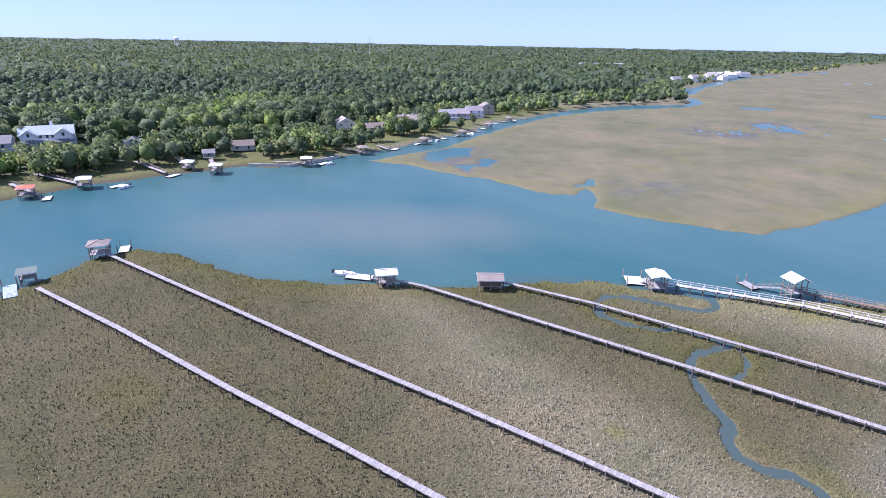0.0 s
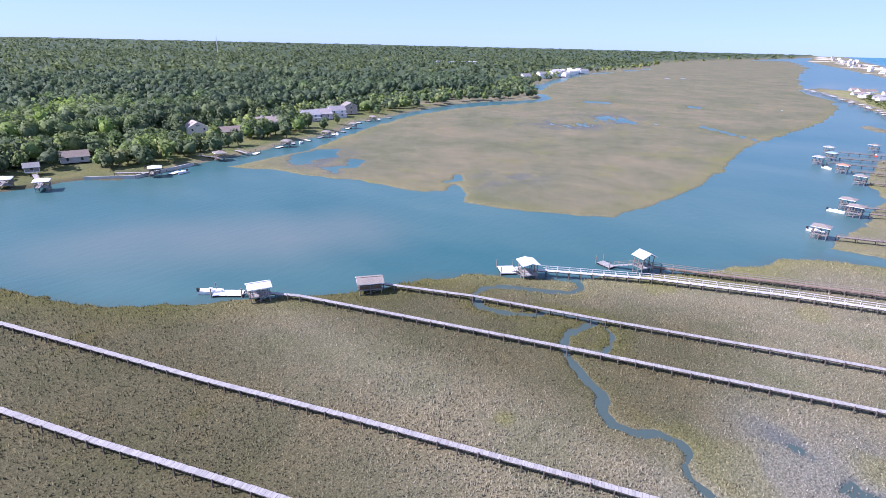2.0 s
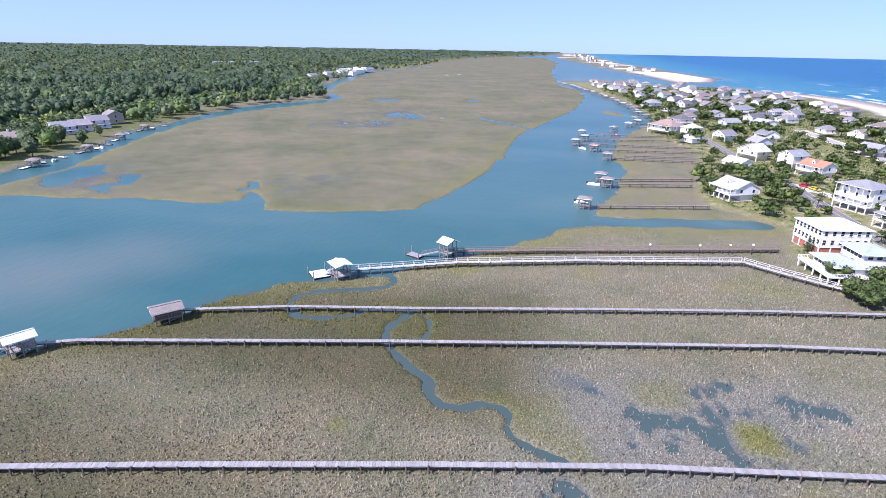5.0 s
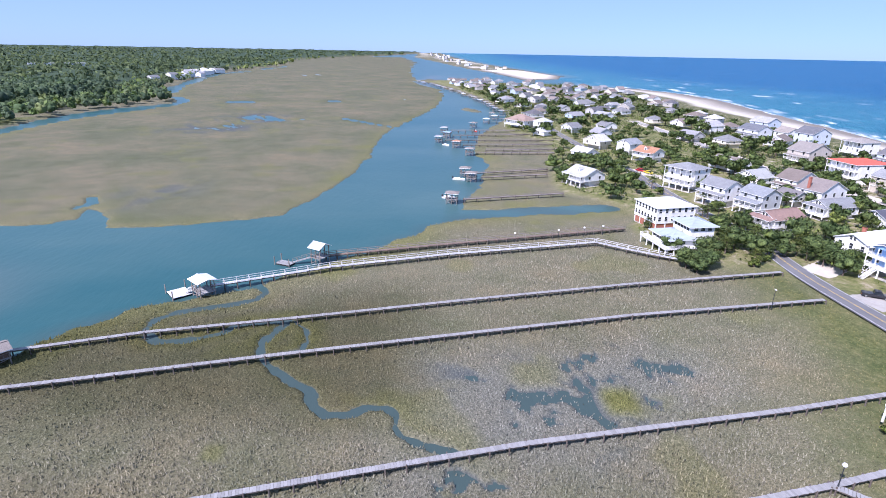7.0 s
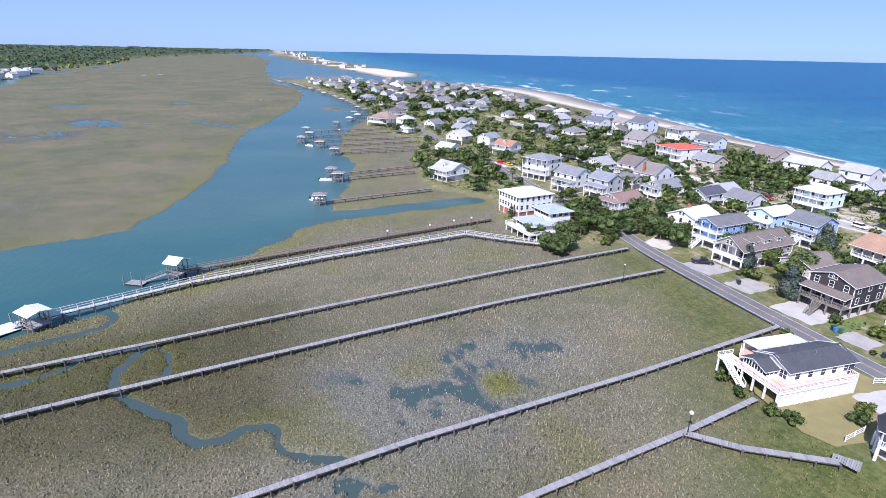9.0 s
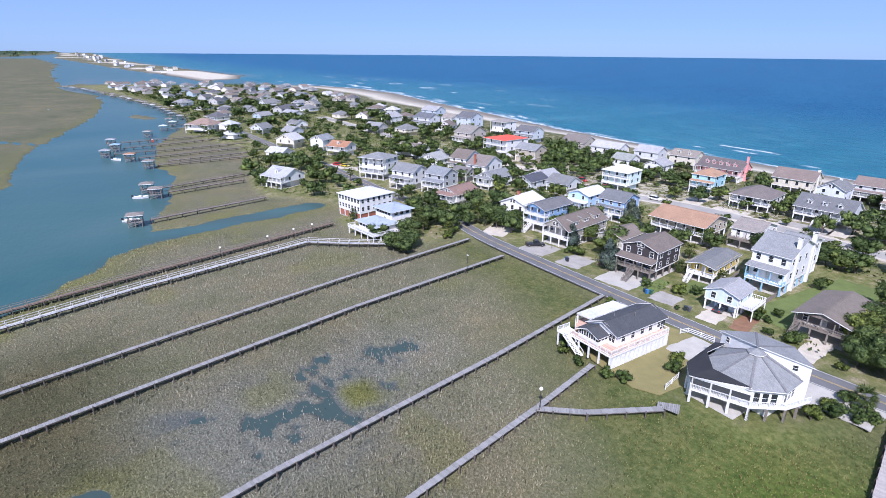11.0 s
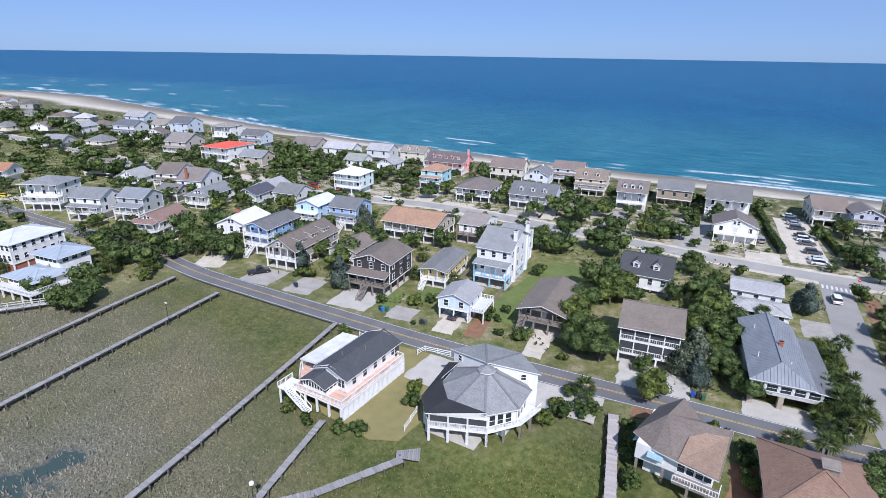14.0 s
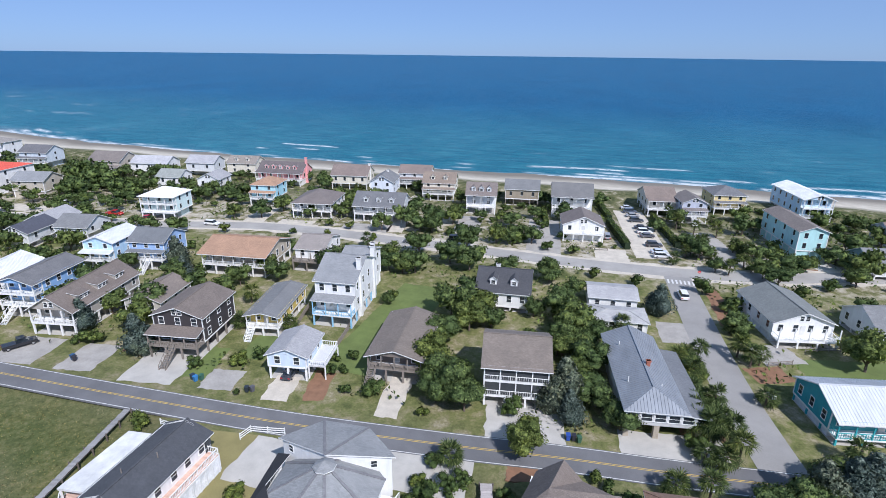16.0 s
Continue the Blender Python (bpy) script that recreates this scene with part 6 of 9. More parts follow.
    for k in range(8):
        p, q = Vector(ring[k]), Vector(ring[(k + 1) % 8])
        m_, nrm = (p + q) / 2, (p + q).normalized()
        ang = math.degrees(math.atan2(nrm.y, nrm.x)) + 90
        if m_.y < 3:
            for o in (-1.25, 0, 1.25):
                t = (q - p).normalized() * o
                window(root, pose(m_.x + t.x + nrm.x * 0.02, m_.y + t.y + nrm.y * 0.02, z + 1.5, 0, 0, ang), 0.85, 1.8)
    bm = bmesh.new()
    box(bm, -6.4, 2.0, -7.4, -2.0, -0.25, 0.1)
    part("floor_slab", bm, CONCRETE, root)
    wall_block(root, -3.5, 4.5, -2.5, 5.0, 0, z - 0.25, wm, name="store_room")


def metal_roof_house():
    root = tagged(new("house"), "long grey house with a standing-seam metal roof on stone piers", "house", "houses by the side street")
    root.matrix_world = pose(2.7, 115.2, 1.25, 0, 0, 8)
    wm, rm = siding("siding_grey", (0.55, 0.55, 0.54)), seam_metal("grey_seam_metal", (0.3, 0.32, 0.345))
    z, e = 2.4, 4.9
    w, d = 9.4, 23.2
    wall_block(root, -w / 2 + 0.4, w / 2 - 0.2, -d / 2 + 0.5, d / 2 - 0.4, z, e, wm)
    wall_block(root, -w / 2 + 0.8, w / 2 - 0.6, -d / 2 + 6, d / 2 - 0.8, 0, z, wm, name="store_room")
    bm, sm = bmesh.new(), bmesh.new()
    r, hy = e + 2.1, -d / 2 + 3.6
    for sg in (-1, 1):
        q = [(sg * w / 2, hy - 3.6, e), (sg * w / 2, d / 2, e), (0, d / 2, r), (0, hy, r)]
        roof_slab(bm, q if sg > 0 else q[::-1])
        ribs(sm, (sg * w / 2, hy, e), (sg * w / 2, d / 2, e), (0, d / 2, r), (0, hy, r))
        for i in range(7):
            u = i / 7
            a, b = Vector((sg * w / 2, hy - 3.6 + 3.6 * u, e)), Vector((sg * w / 2 * (1 - u), hy - 3.6 + 3.6 * u, e + 2.1 * u))
            if u > 0.05:
                beam(sm, a + Vector((0, 0, 0.03)), b + Vector((0, 0, 0.03)), 0.05, 0.06, 0)
    roof_slab(bm, [(-w / 2, -d / 2, e), (w / 2, -d / 2, e), (0, hy, r)])
    for i in range(1, 19):
        x = -w / 2 + w * i / 19
        k = 1 - abs(x) / (w / 2)
        beam(sm, (x, -d / 2, e + 0.03), (x, -d / 2 + 3.6 * k, e + 2.1 * k + 0.03), 0.05, 0.06, 0)
    beam(bm, (0, hy, r + 0.04), (0, d / 2, r + 0.04), 0.3, 0.1, 0)
    bmesh.ops.recalc_face_normals(bm, faces=bm.faces)
    part("roof", bm, [rm, WHITE], root)
    tagged(part("roof_seam", sm, seam_metal("seam_caps", (0.24, 0.255, 0.28)), root), kind="stuff")
    bm = bmesh.new()
    roof_slab(bm, [(w / 2 - 0.3, -d / 2, e - 0.1), (w / 2 + 3.0, -d / 2, e - 0.5), (w / 2 + 3.0, d / 2 - 4, e - 0.5), (w / 2 - 0.3, d / 2 - 4, e - 0.1)])
    bmesh.ops.recalc_face_normals(bm, faces=bm.faces)
    part("side_roof", bm, [shingle("slate_grey_roof", (0.17, 0.18, 0.195)), WHITE], root)
    wall_block(root, w / 2 - 0.25, w / 2 + 3.0, -d / 2 + 0.5, d / 2 - 4.4, z, e - 0.62, wm, name="side_wall")
    bm = bmesh.new()
    for i in range(7):
        x = -w / 2 + 0.5 + (w + 2.3) * i / 6
        box(bm, x - 0.08, x + 0.08, -d / 2 + 0.36, -d / 2 + 0.5, z + 0.7, e - 0.35)
    part("mullions", bm, WHITE, root)
    for i in range(6):
        x = -w / 2 + 0.5 + (w + 2.3) * (i + 0.5) / 6
        window(root, pose(x, -d / 2 + 0.46, z + 1.35), 1.5, 1.15)
    stone = plain("pier_stone", (0.38, 0.33, 0.26), 0.9, spread=0.35, fine=5)
    for x in (-w / 2 + 0.8, 0.4, w / 2 + 1.8):
        bm = bmesh.new()
        box(bm, x - 0.38, x + 0.38, -d / 2 + 0.6, -d / 2 + 1.36, 0, z)
        box(bm, x - 0.45, x + 0.45, -d / 2 + 0.53, -d / 2 + 1.43, z - 0.15, z)
        part("pier", bm, stone, root)
    chimney(root, 0.6, -1.5, e + 1, e + 2.75, BRICK, 0.3)
    bm = bmesh.new()
    for x, y in ((-2.5, 6), (-3, -5), (1.6, -6.5)):
        tube(bm, [(x, y, e + 0.6), (x, y, e + 1.7)], [0.08, 0.08], 8)
    part("vent_pipe", bm, WHITE, root)


def corner_house():
    root = tagged(new("house"), "white house with a folded brown and orange shingle roof", "house", "houses by the side street")
    root.matrix_world = pose(-7.0, 81.0, 1.25, 0, 0, -4)
    wm = siding("siding_white", W_)
    rm, patch = shingle("shingles_brown", BRN), shingle("shingles_orange", (0.3, 0.21, 0.155))
    z, e, r = 2.6, 5.0, 8.0
    wall_block(root, -5.2, 4.4, -3.8, 5.0, z, e, wm)
    wall_block(root, -4.2, 3.4, -2.4, 4.4, 0, z, wm, name="store_room")
    bm = bmesh.new()
    A = [(-6.2, -1.9, e), (-3.0, -4.0, e), (5.1, -5.2, e), (5.2, 4.8, e), (0.8, 6.2, e), (-4.8, 6.0, e)]
    r1, r2 = (-1.6, 5.6, r), (-2.6, 0.6, r - 0.1)
    r3 = (5.15, 2.6, r - 0.6)
    roof_slab(bm, [A[0], A[1], r2, r1, A[5]])
    roof_slab(bm, [A[1], (-0.5, -4.5, e), r2])
    roof_slab(bm, [r2, r3, A[3], A[4], r1])
    roof_slab(bm, [(-0.5, -4.5, e), A[2], r3, r2])
    bmesh.ops.remove_doubles(bm, verts=bm.verts, dist=0.01)
    bmesh.ops.recalc_face_normals(bm, faces=bm.faces)
    part("roof", bm, [rm, WHITE], root)
    bm = bmesh.new()
    q = [Vector(p) for p in ((-0.5, -4.5, e), A[2], r3, r2)]

    def at(u, v):
        return q[0].lerp(q[1], u).lerp(q[3].lerp(q[2], u), v) + Vector((0, 0, 0.03))
    roof_slab(bm, [at(0.12, 0.02), at(0.97, 0.02), at(0.97, 0.86), at(0.6, 0.8), at(0.34, 0.62)], 0.02, 0, 0)
    bmesh.ops.recalc_face_normals(bm, faces=bm.faces)
    part("roof_slope", bm, [patch, WHITE], root, "patched orange-brown shingle slope")
    for x in (0.6, 1.7, 2.8, 3.8):
        window(root, pose(x, -3.82, z + 1.25), 0.85, 1.5)
    window(root, pose(-2.6, -3.82, z + 1.25), 1.6, 0.9)
    for y in (-1.5, 1.5, 3.6):
        window(root, pose(-5.22, y, z + 1.3, 0, 0, -90), 0.9, 1.2)
    awn = plain("blue_awning", (0.28, 0.42, 0.48), 0.7)
    for m in (pose(-2.6, -3.85, z + 1.8), pose(-5.25, -1.5, z + 1.9, 0, 0, -90)):
        bm = bmesh.new()
        roof_slab(bm, [(-1.0, -0.7, -0.45), (1.0, -0.7, -0.45), (1.0, 0, 0), (-1.0, 0, 0)], 0.05, 0, 0)
        o = part("awning", bm, awn, root, "pale blue awning")
        o.matrix_basis = m
    bm = bmesh.new()
    box(bm, 0, 5.4, -5.6, -3.8, z - 0.25, z)
    part("porch_deck", bm, WOOD, root)
    railing(root, (0, -5.5), (5.4, -5.5), z)
    railing(root, (5.35, -5.5), (5.35, -3.8), z)
    for x in (-4.9, -1.5, 1.9, 5.2):
        for y in (-3.6, 4.8) if x < 0 else (-5.4, 4.8):
            piece("post", post_mesh(z - 0.1, 0.16, WOOD), root, pose(min(x, 4.4) if y > 0 else x, y, 0))


def brown_hip_house():
    root = tagged(new("house"), "low house with a broad red-brown hipped roof", "house", "houses by the side street")
    root.matrix_world = pose(8.2, 82.0, 1.25, 0, 0, 6)
    rm = shingle("redbrown_shingles", (0.26, 0.165, 0.118))
    wall_block(root, -5.4, 5.4, -6.2, 6.2, 0.6, 4.6, siding("siding_beige", (0.5, 0.45, 0.38)))
    roof(root, "hip", 10.8, 12.4, 4.7, 0.48, rm, 0.8)
    bm = bmesh.new()
    box(bm, -0.2, 1.4, -0.6, 0.6, 6.4, 7.7)
    roof_slab(bm, [(-0.4, -0.8, 7.6), (1.6, -0.8, 7.6), (1.6, 0.8, 8.0), (-0.4, 0.8, 8.0)], 0.1)
    part("roof_vent", bm, WOOD, root)
    for x in (-4, -1.8, 1.8, 4):
        window(root, pose(x, -6.22, 2.9), 1.0, 1.4)
    for y in (-4.5, -1.6, 1.6, 4.5):
        window(root, pose(-5.42, y, 2.9, 0, 0, -90), 1.0, 1.4)
    bm = bmesh.new()
    box(bm, -5.2, 5.2, -6.0, 6.0, -0.3, 0.6)
    part("foundation", bm, BRICK, root)


white_deck_house()
eight_sided_house()
metal_roof_house()
corner_house()
brown_hip_house()


# ---------------------------------------------------------------- walkways and docks over the marsh
def walkway(label, line, z=1.6, width=1.3, boards=DECK, rails=0, pile_gap=3.0, lumber=PILE, name="boardwalk", rail_mat=None):
    """A plank walk on paired piles with cross-ties; rails: 0 none, 1 one side, 2 both."""
    root = tagged(new(name), label, "boardwalk", "marsh boardwalks")
    root.matrix_world = pose(line[0][0], line[0][1], 0)
    o = Vector((line[0][0], line[0][1], 0))
    P = [Vector((*p, 0)) - o for p in line]
    rnd = random.Random(len(label) + int(line[0][0]))
    bm, un = bmesh.new(), bmesh.new()
    rl = bmesh.new() if rails else None
    for a, b in zip(P, P[1:]):
        L = (b - a).length
        d = (b - a) / L
        s = Vector((-d.y, d.x, 0))
        n = max(1, int(L / 0.42))
        for i in range(n):
            p, q = a + d * (L * i / n), a + d * (L * (i + 0.93) / n)
            zz = z + rnd.uniform(-0.015, 0.015)
            wv = width / 2 + rnd.uniform(-0.03, 0.05)
            vs = [bm.verts.new((v.x, v.y, v.z)) for v in (p - s * wv + Vector((0, 0, zz)), q - s * wv + Vector((0, 0, zz)), q + s * wv + Vector((0, 0, zz)), p + s * wv + Vector((0, 0, zz)))]
            lo = [bm.verts.new((v.co.x, v.co.y, zz - 0.06)) for v in vs]
            bm.faces.new(vs)
            for k in range(4):
                bm.faces.new((lo[k], lo[(k + 1) % 4], vs[(k + 1) % 4], vs[k]))
        for k in (-1, 1):
            beam(un, a + s * k * width * 0.4 + Vector((0, 0, z - 0.17)), b + s * k * width * 0.4 + Vector((0, 0, z - 0.17)), 0.09, 0.2)
        m = max(1, round(L / pile_gap))
        pm = shared(f"pile|{z:.1f}{lumber.name}", lambda q: tube(q, [(0, 0, -1.0), (0, 0, z + 0.1)], [0.13, 0.11], 6), lumber)
        for i in range(m + 1):
            c = a + d * (L * i / m)
            for k in (-1, 1):
                e = c + s * k * (width / 2 + 0.1)
                if math.hypot(e.x + o.x, e.y + o.y) > 135:
                    tube(un, [(e.x, e.y, -1.0), (e.x, e.y, z + 0.1)], [0.13, 0.11], 6)
                    continue
                piece("support_post", pm, root, pose(e.x, e.y, rnd.uniform(-0.1, 0.12), rnd.uniform(-2, 2), rnd.uniform(-2, 2), 0))
            beam(un, c - s * (width / 2 + 0.22) + Vector((0, 0, z - 0.32)), c + s * (width / 2 + 0.22) + Vector((0, 0, z - 0.32)), 0.12, 0.22)
        if rails:
            for k in ((-1, 1) if rails == 2 else (1,)):
                for h in ((0.5, 0.95) if rail_mat is None else (0.95,)):
                    beam(rl, a + s * k * width / 2 + Vector((0, 0, z + h)), b + s * k * width / 2 + Vector((0, 0, z + h)), 0.09, 0.1)
                for i in range(m + 1):
                    c = a + d * (L * i / m) + s * k * width / 2
                    box(rl, c.x - 0.06, c.x + 0.06, c.y - 0.06, c.y + 0.06, z - 0.2, z + 1.0)
    tagged(part("decking", bm, boards, root), kind="stuff")
    tagged(part("underframe", un, lumber, root), kind="stuff")
    if rails:
        part("railing", rl, rail_mat or (WHITE if boards is WHITEDECK else WOOD), root)
    return root


walkway("grey weathered plank walk across the marsh to a small dock", [(-3.7, -150), (-12.5, -118), (-20.9, -83.5), (-27.2, -60), (-30.8, -45.5), (-38.5, -14), (-45.9, 19.3), (-51.2, 46), (-55.3, 63.5)], 1.55, 0.98)
walkway("grey weathered plank walk across the marsh to a boathouse", [(-20.7, -163), (-32, -114), (-39.2, -82), (-45.3, -57.8), (-53.7, -22), (-60, 7), (-67.2, 50.5), (-74.8, 88.5)], 1.55, 0.98)
walkway("plank walk over the marsh creek to a roofed dock", [(-67.1, -102.5), (-70.6, -94.5), (-76.4, -70), (-84.2, -37), (-92.8, 2), (-100.3, 37), (-108, 85.6)], 1.55, 0.98)
walkway("plank walk over the marsh creek to a small boathouse", [(-86.5, -84), (-93.3, -63), (-99.4, -34.5), (-108.5, 4), (-116.8, 42), (-124.8, 86)], 1.55, 0.98)
walkway("white-railed plank walk to a floating dock", [(-115.5, -58), (-127.5, -32), (-137, -1), (-147.5, 43.5), (-141.5, 51), (-133, 63)], 1.7, 1.3, planks("bleached_boards", (0.46, 0.46, 0.46)), 2, rail_mat=plain("worn_white_rail", (0.55, 0.55, 0.54), 0.7))
walkway("old brown double walk beside the white one", [(-136, -34.5), (-145, -4), (-154, 29), (-161.5, 57)], 1.5, 1.3, planks("brown_boards", (0.22, 0.16, 0.12)), 2, lumber=PILE)
walkway("short plank branch to the eight-sided house", [(-51.2, 46), (-46.2, 52), (-40.2, 63)], 1.5, 1.2)
walkway("wide pale plank walk over the green marsh edge", [(-1.5, 14), (-9.0, 49), (-13.0, 68), (-17.7, 88.5)], 1.6, 1.5, planks("pale_grey_boards", (0.42, 0.38, 0.36)))


def roofed_dock(label, x, y, rot, w, d, eave, roofm, kind="gx", pitch=0.35, floor=1.7, walls=None, rails=True, things=()):
    """An open boathouse: posts, platform, rail and roof."""
    root = tagged(new("boathouse"), label, "boathouse", "roofed docks")
    root.matrix_world = pose(x, y, 0, 0, 0, rot)
    bm = bmesh.new()
    n = int(w / 0.2)
    for i in range(n):
        box(bm, -w / 2 + w * i / n, -w / 2 + w * (i + 0.93) / n, -d / 2, d / 2, floor - 0.1, floor)
    tagged(part("platform", bm, DECK, root), kind="stuff")
    pm = shared(f"dock_post|{eave:.1f}", lambda q: tube(q, [(0, 0, -1.5), (0, 0, eave)], [0.13, 0.11], 7), WOOD)
    for i in range(3):
        for j in (-1, 1):
            if x < -430 and i == 1:
                continue
            piece("post", pm, root, pose((i - 1) * (w / 2 - 0.2), j * (d / 2 - 0.2), 0))
    roof(root, kind, w, d, eave, pitch, roofm, 0.45, trim=WHITE)
    if rails:
        for a, b in (((-w / 2, -d / 2), (w / 2, -d / 2)), ((-w / 2, d / 2), (w / 2, d / 2)), ((-w / 2, -d / 2), (-w / 2, d / 2))):
            railing(root, a, b, floor, material=WOOD, gap=0.5)
    if walls:
        wall_block(root, -w / 2 + 0.2, w / 2 - 0.2, -d / 2 + 0.3, d / 2 - 0.3, floor, floor + 1.3, walls)
    bm = bmesh.new()
    for j in (-1, 1):
        beam(bm, (-w / 2, j * (d / 2 - 0.2), eave - 0.15), (w / 2, j * (d / 2 - 0.2), eave - 0.15), 0.1, 0.25)
        beam(bm, (-w / 2 + 0.2, j * (d / 2 - 0.2), 0.3), (w / 2 - 0.2, j * (d / 2 - 0.2), floor - 0.2), 0.08, 0.12)
    part("bracing", bm, WOOD, root)
    return root


def float_dock(label, x, y, rot, w, d, boards=WHITEDECK):
    root = tagged(new("floating_dock"), label, "dock", "floating docks")
    root.matrix_world = pose(x, y, 0, 0, 0, rot)
    bm = bmesh.new()
    n = int(w / 0.25)
    for i in range(n):
        box(bm, -w / 2 + w * i / n, -w / 2 + w * (i + 0.94) / n, -d / 2, d / 2, 0.42, 0.5)
    tagged(part("decking", bm, boards, root), kind="stuff")
    bm = bmesh.new()
    box(bm, -w / 2 + 0.1, w / 2 - 0.1, -d / 2 + 0.1, d / 2 - 0.1, -0.25, 0.4)
    part("float", bm, RUBBER, root)
    pm = shared("dock_pile", lambda q: tube(q, [(0, 0, -1.5), (0, 0, 2.3)], [0.15, 0.13], 7), WOOD)
    for sx, sy in ((-1, -1), (1, -1), (-1, 1)):
        piece("mooring_post", pm, root, pose(sx * (w / 2 + 0.1), sy * (d / 2 + 0.1), 0))
    return root


def gangway(label, a, b, z0, z1, material=WOOD):
    root = tagged(new("gangway"), label, "gangway", "gangways")
    root.matrix_world = pose(a[0], a[1], 0)
    dx, dy = b[0] - a[0], b[1] - a[1]
    L = math.hypot(dx, dy)
    s = Vector((-dy / L, dx / L, 0)) * 0.55
    bm = bmesh.new()
    beam(bm, (0, 0, z0), (dx, dy, z1), 1.1, 0.1)
    part("ramp", bm, DECK, root)
    for k in (-1, 1):
        bm = bmesh.new()
        o = s * k
        beam(bm, Vector((0, 0, z0 + 0.95)) + o, Vector((dx, dy, z1 + 0.95)) + o, 0.07, 0.07)
        for i in range(5):
            u = i / 4
            p = Vector((dx * u, dy * u, z0 + (z1 - z0) * u)) + o
            box(bm, p.x - 0.04, p.x + 0.04, p.y - 0.04, p.y + 0.04, p.z, p.z + 0.95)
        part("handrail", bm, material, root)


TIN = seam_metal("pale_tin_roof", (0.66, 0.68, 0.68))
TINW = seam_metal("white_tin_roof", (0.8, 0.81, 0.81))
GRYR = shingle("dock_grey_roof", (0.3, 0.31, 0.33))
BRNR = shingle("dock_brown_roof", (0.24, 0.215, 0.195))
roofed_dock("open boathouse with a pale tin roof on grey posts", -65.6, -102.4, 150, 4.4, 3.4, 4.0, TIN, "gx", 0.34)
float_dock("white-decked floating dock with low benches", -63.6, -110.6, 126, 6.6, 3.0)
gangway("grey sloping gangway with handrails", (-65.6, -104.6), (-65.2, -107.4), 1.65, 0.55)
roofed_dock("small boathouse with a grey-brown gabled roof and brown walls", -83.2, -85.2, 138, 5.4, 4.0, 3.5, BRNR, "gx", 0.3, walls=siding("boathouse_brown", (0.16, 0.1, 0.07)))
roofed_dock("white boathouse with a bright white roof", -113.2, -58.9, 46, 4.4, 3.8, 4.4, TINW, "gx", 0.22, floor=1.5)
float_dock("white-decked floating dock beside the white boathouse", -114.0, -65.0, 40, 5.0, 4.2)
gangway("short white gangway with handrails", (-113.5, -61.0), (-114.0, -63.2), 1.5, 0.55, WHITE)
roofed_dock("tall boathouse with a white gabled roof and brown braces", -134.3, -35.8, 58, 3.4, 4.0, 5.0, TINW, "gx", 0.45, floor=1.9)
float_dock("brown plank floating dock in the creek", -133.2, -45.0, 64, 4.6, 2.6, DECK)
gangway("long sloping gangway with handrails", (-134.0, -38.2), (-133.2, -43.0), 1.8, 0.55)
roofed_dock("boathouse with a pale hipped roof at the point", -19.4, -165.6, 70, 4.8, 4.4, 4.3, BRNR, "hip", 0.3)
float_dock("white floating dock by the point", -25.5, -167.5, 70, 5.0, 2.4)
float_dock("blue-grey plank floating dock in the creek", 1.0, -154.5, 85, 8.0, 2.6, planks("blue_grey_boards", (0.3, 0.38, 0.46)))
roofed_dock("small dock frame with dark posts", -3.0, -158.5, 80, 3.6, 3.2, 3.0, plain("net", (0.1, 0.14, 0.12)), "flat", 0.1, rails=False)

# docks along the island shore up the creek
for line, z in (([(-206, 48), (-195.8, 7.5)], 1.8), ([(-241, 49), (-233.5, 18)], 1.9), ([(-254, 52), (-243, 16)], 1.7), ([(-300, 66), (-297, 22)], 1.6), ([(-312, 70), (-306, 28)], 1.6),
                ([(-330, 72), (-322, 16)], 1.6), ([(-346, 76), (-341, 6)], 1.6), ([(-372, 66), (-360, 12)], 1.6), ([(-389, 62), (-383, 12)], 1.6)):
    walkway("grey plank walk from the island to a creek dock", line, z, 1.15, planks("brown_grey_boards", (0.24, 0.2, 0.18)), 1, 5.0)
for x, y, rot, rm in ((-196.5, 3.0, 80, BRNR), (-233.0, 13.5, 75, BRNR), (-243.5, 11.5, 75, BRNR), (-297, 18, 75, BRNR), (-322, 12, 75, shingle("rusty_roof", (0.4, 0.22, 0.14))), (-341, 2, 75, GRYR), (-360, 8, 75, seam_metal("blue_tin", (0.3, 0.45, 0.6))), (-383, 7, 75, GRYR), (-411, 30, 60, BRNR)):
    roofed_dock("roofed creek dock on posts", x, y, rot, 4.4, 3.8, 4.3, rm, "hip", 0.3)
rnd = random.Random(5)
for i in range(26):
    u = i / 25
    x = -440 - 560 * u
    y = np.interp(-x, [368, 444, 507, 560, 706, 869, 1078], [29, 53, 73, 70, 55, 27, -20])
    roofed_dock("roofed dock on posts far up the creek", x, y - 9 + rnd.uniform(-4, 3), 70 + rnd.uniform(-10, 10), 4.6, 4, 4.0, rnd.choice([BRNR, GRYR, TIN]), "hip", 0.3, rails=False)
    walkway("short walk to a creek dock", [(x, y + 6), (x, y - 7)], 1.5, 1.4, pile_gap=7)

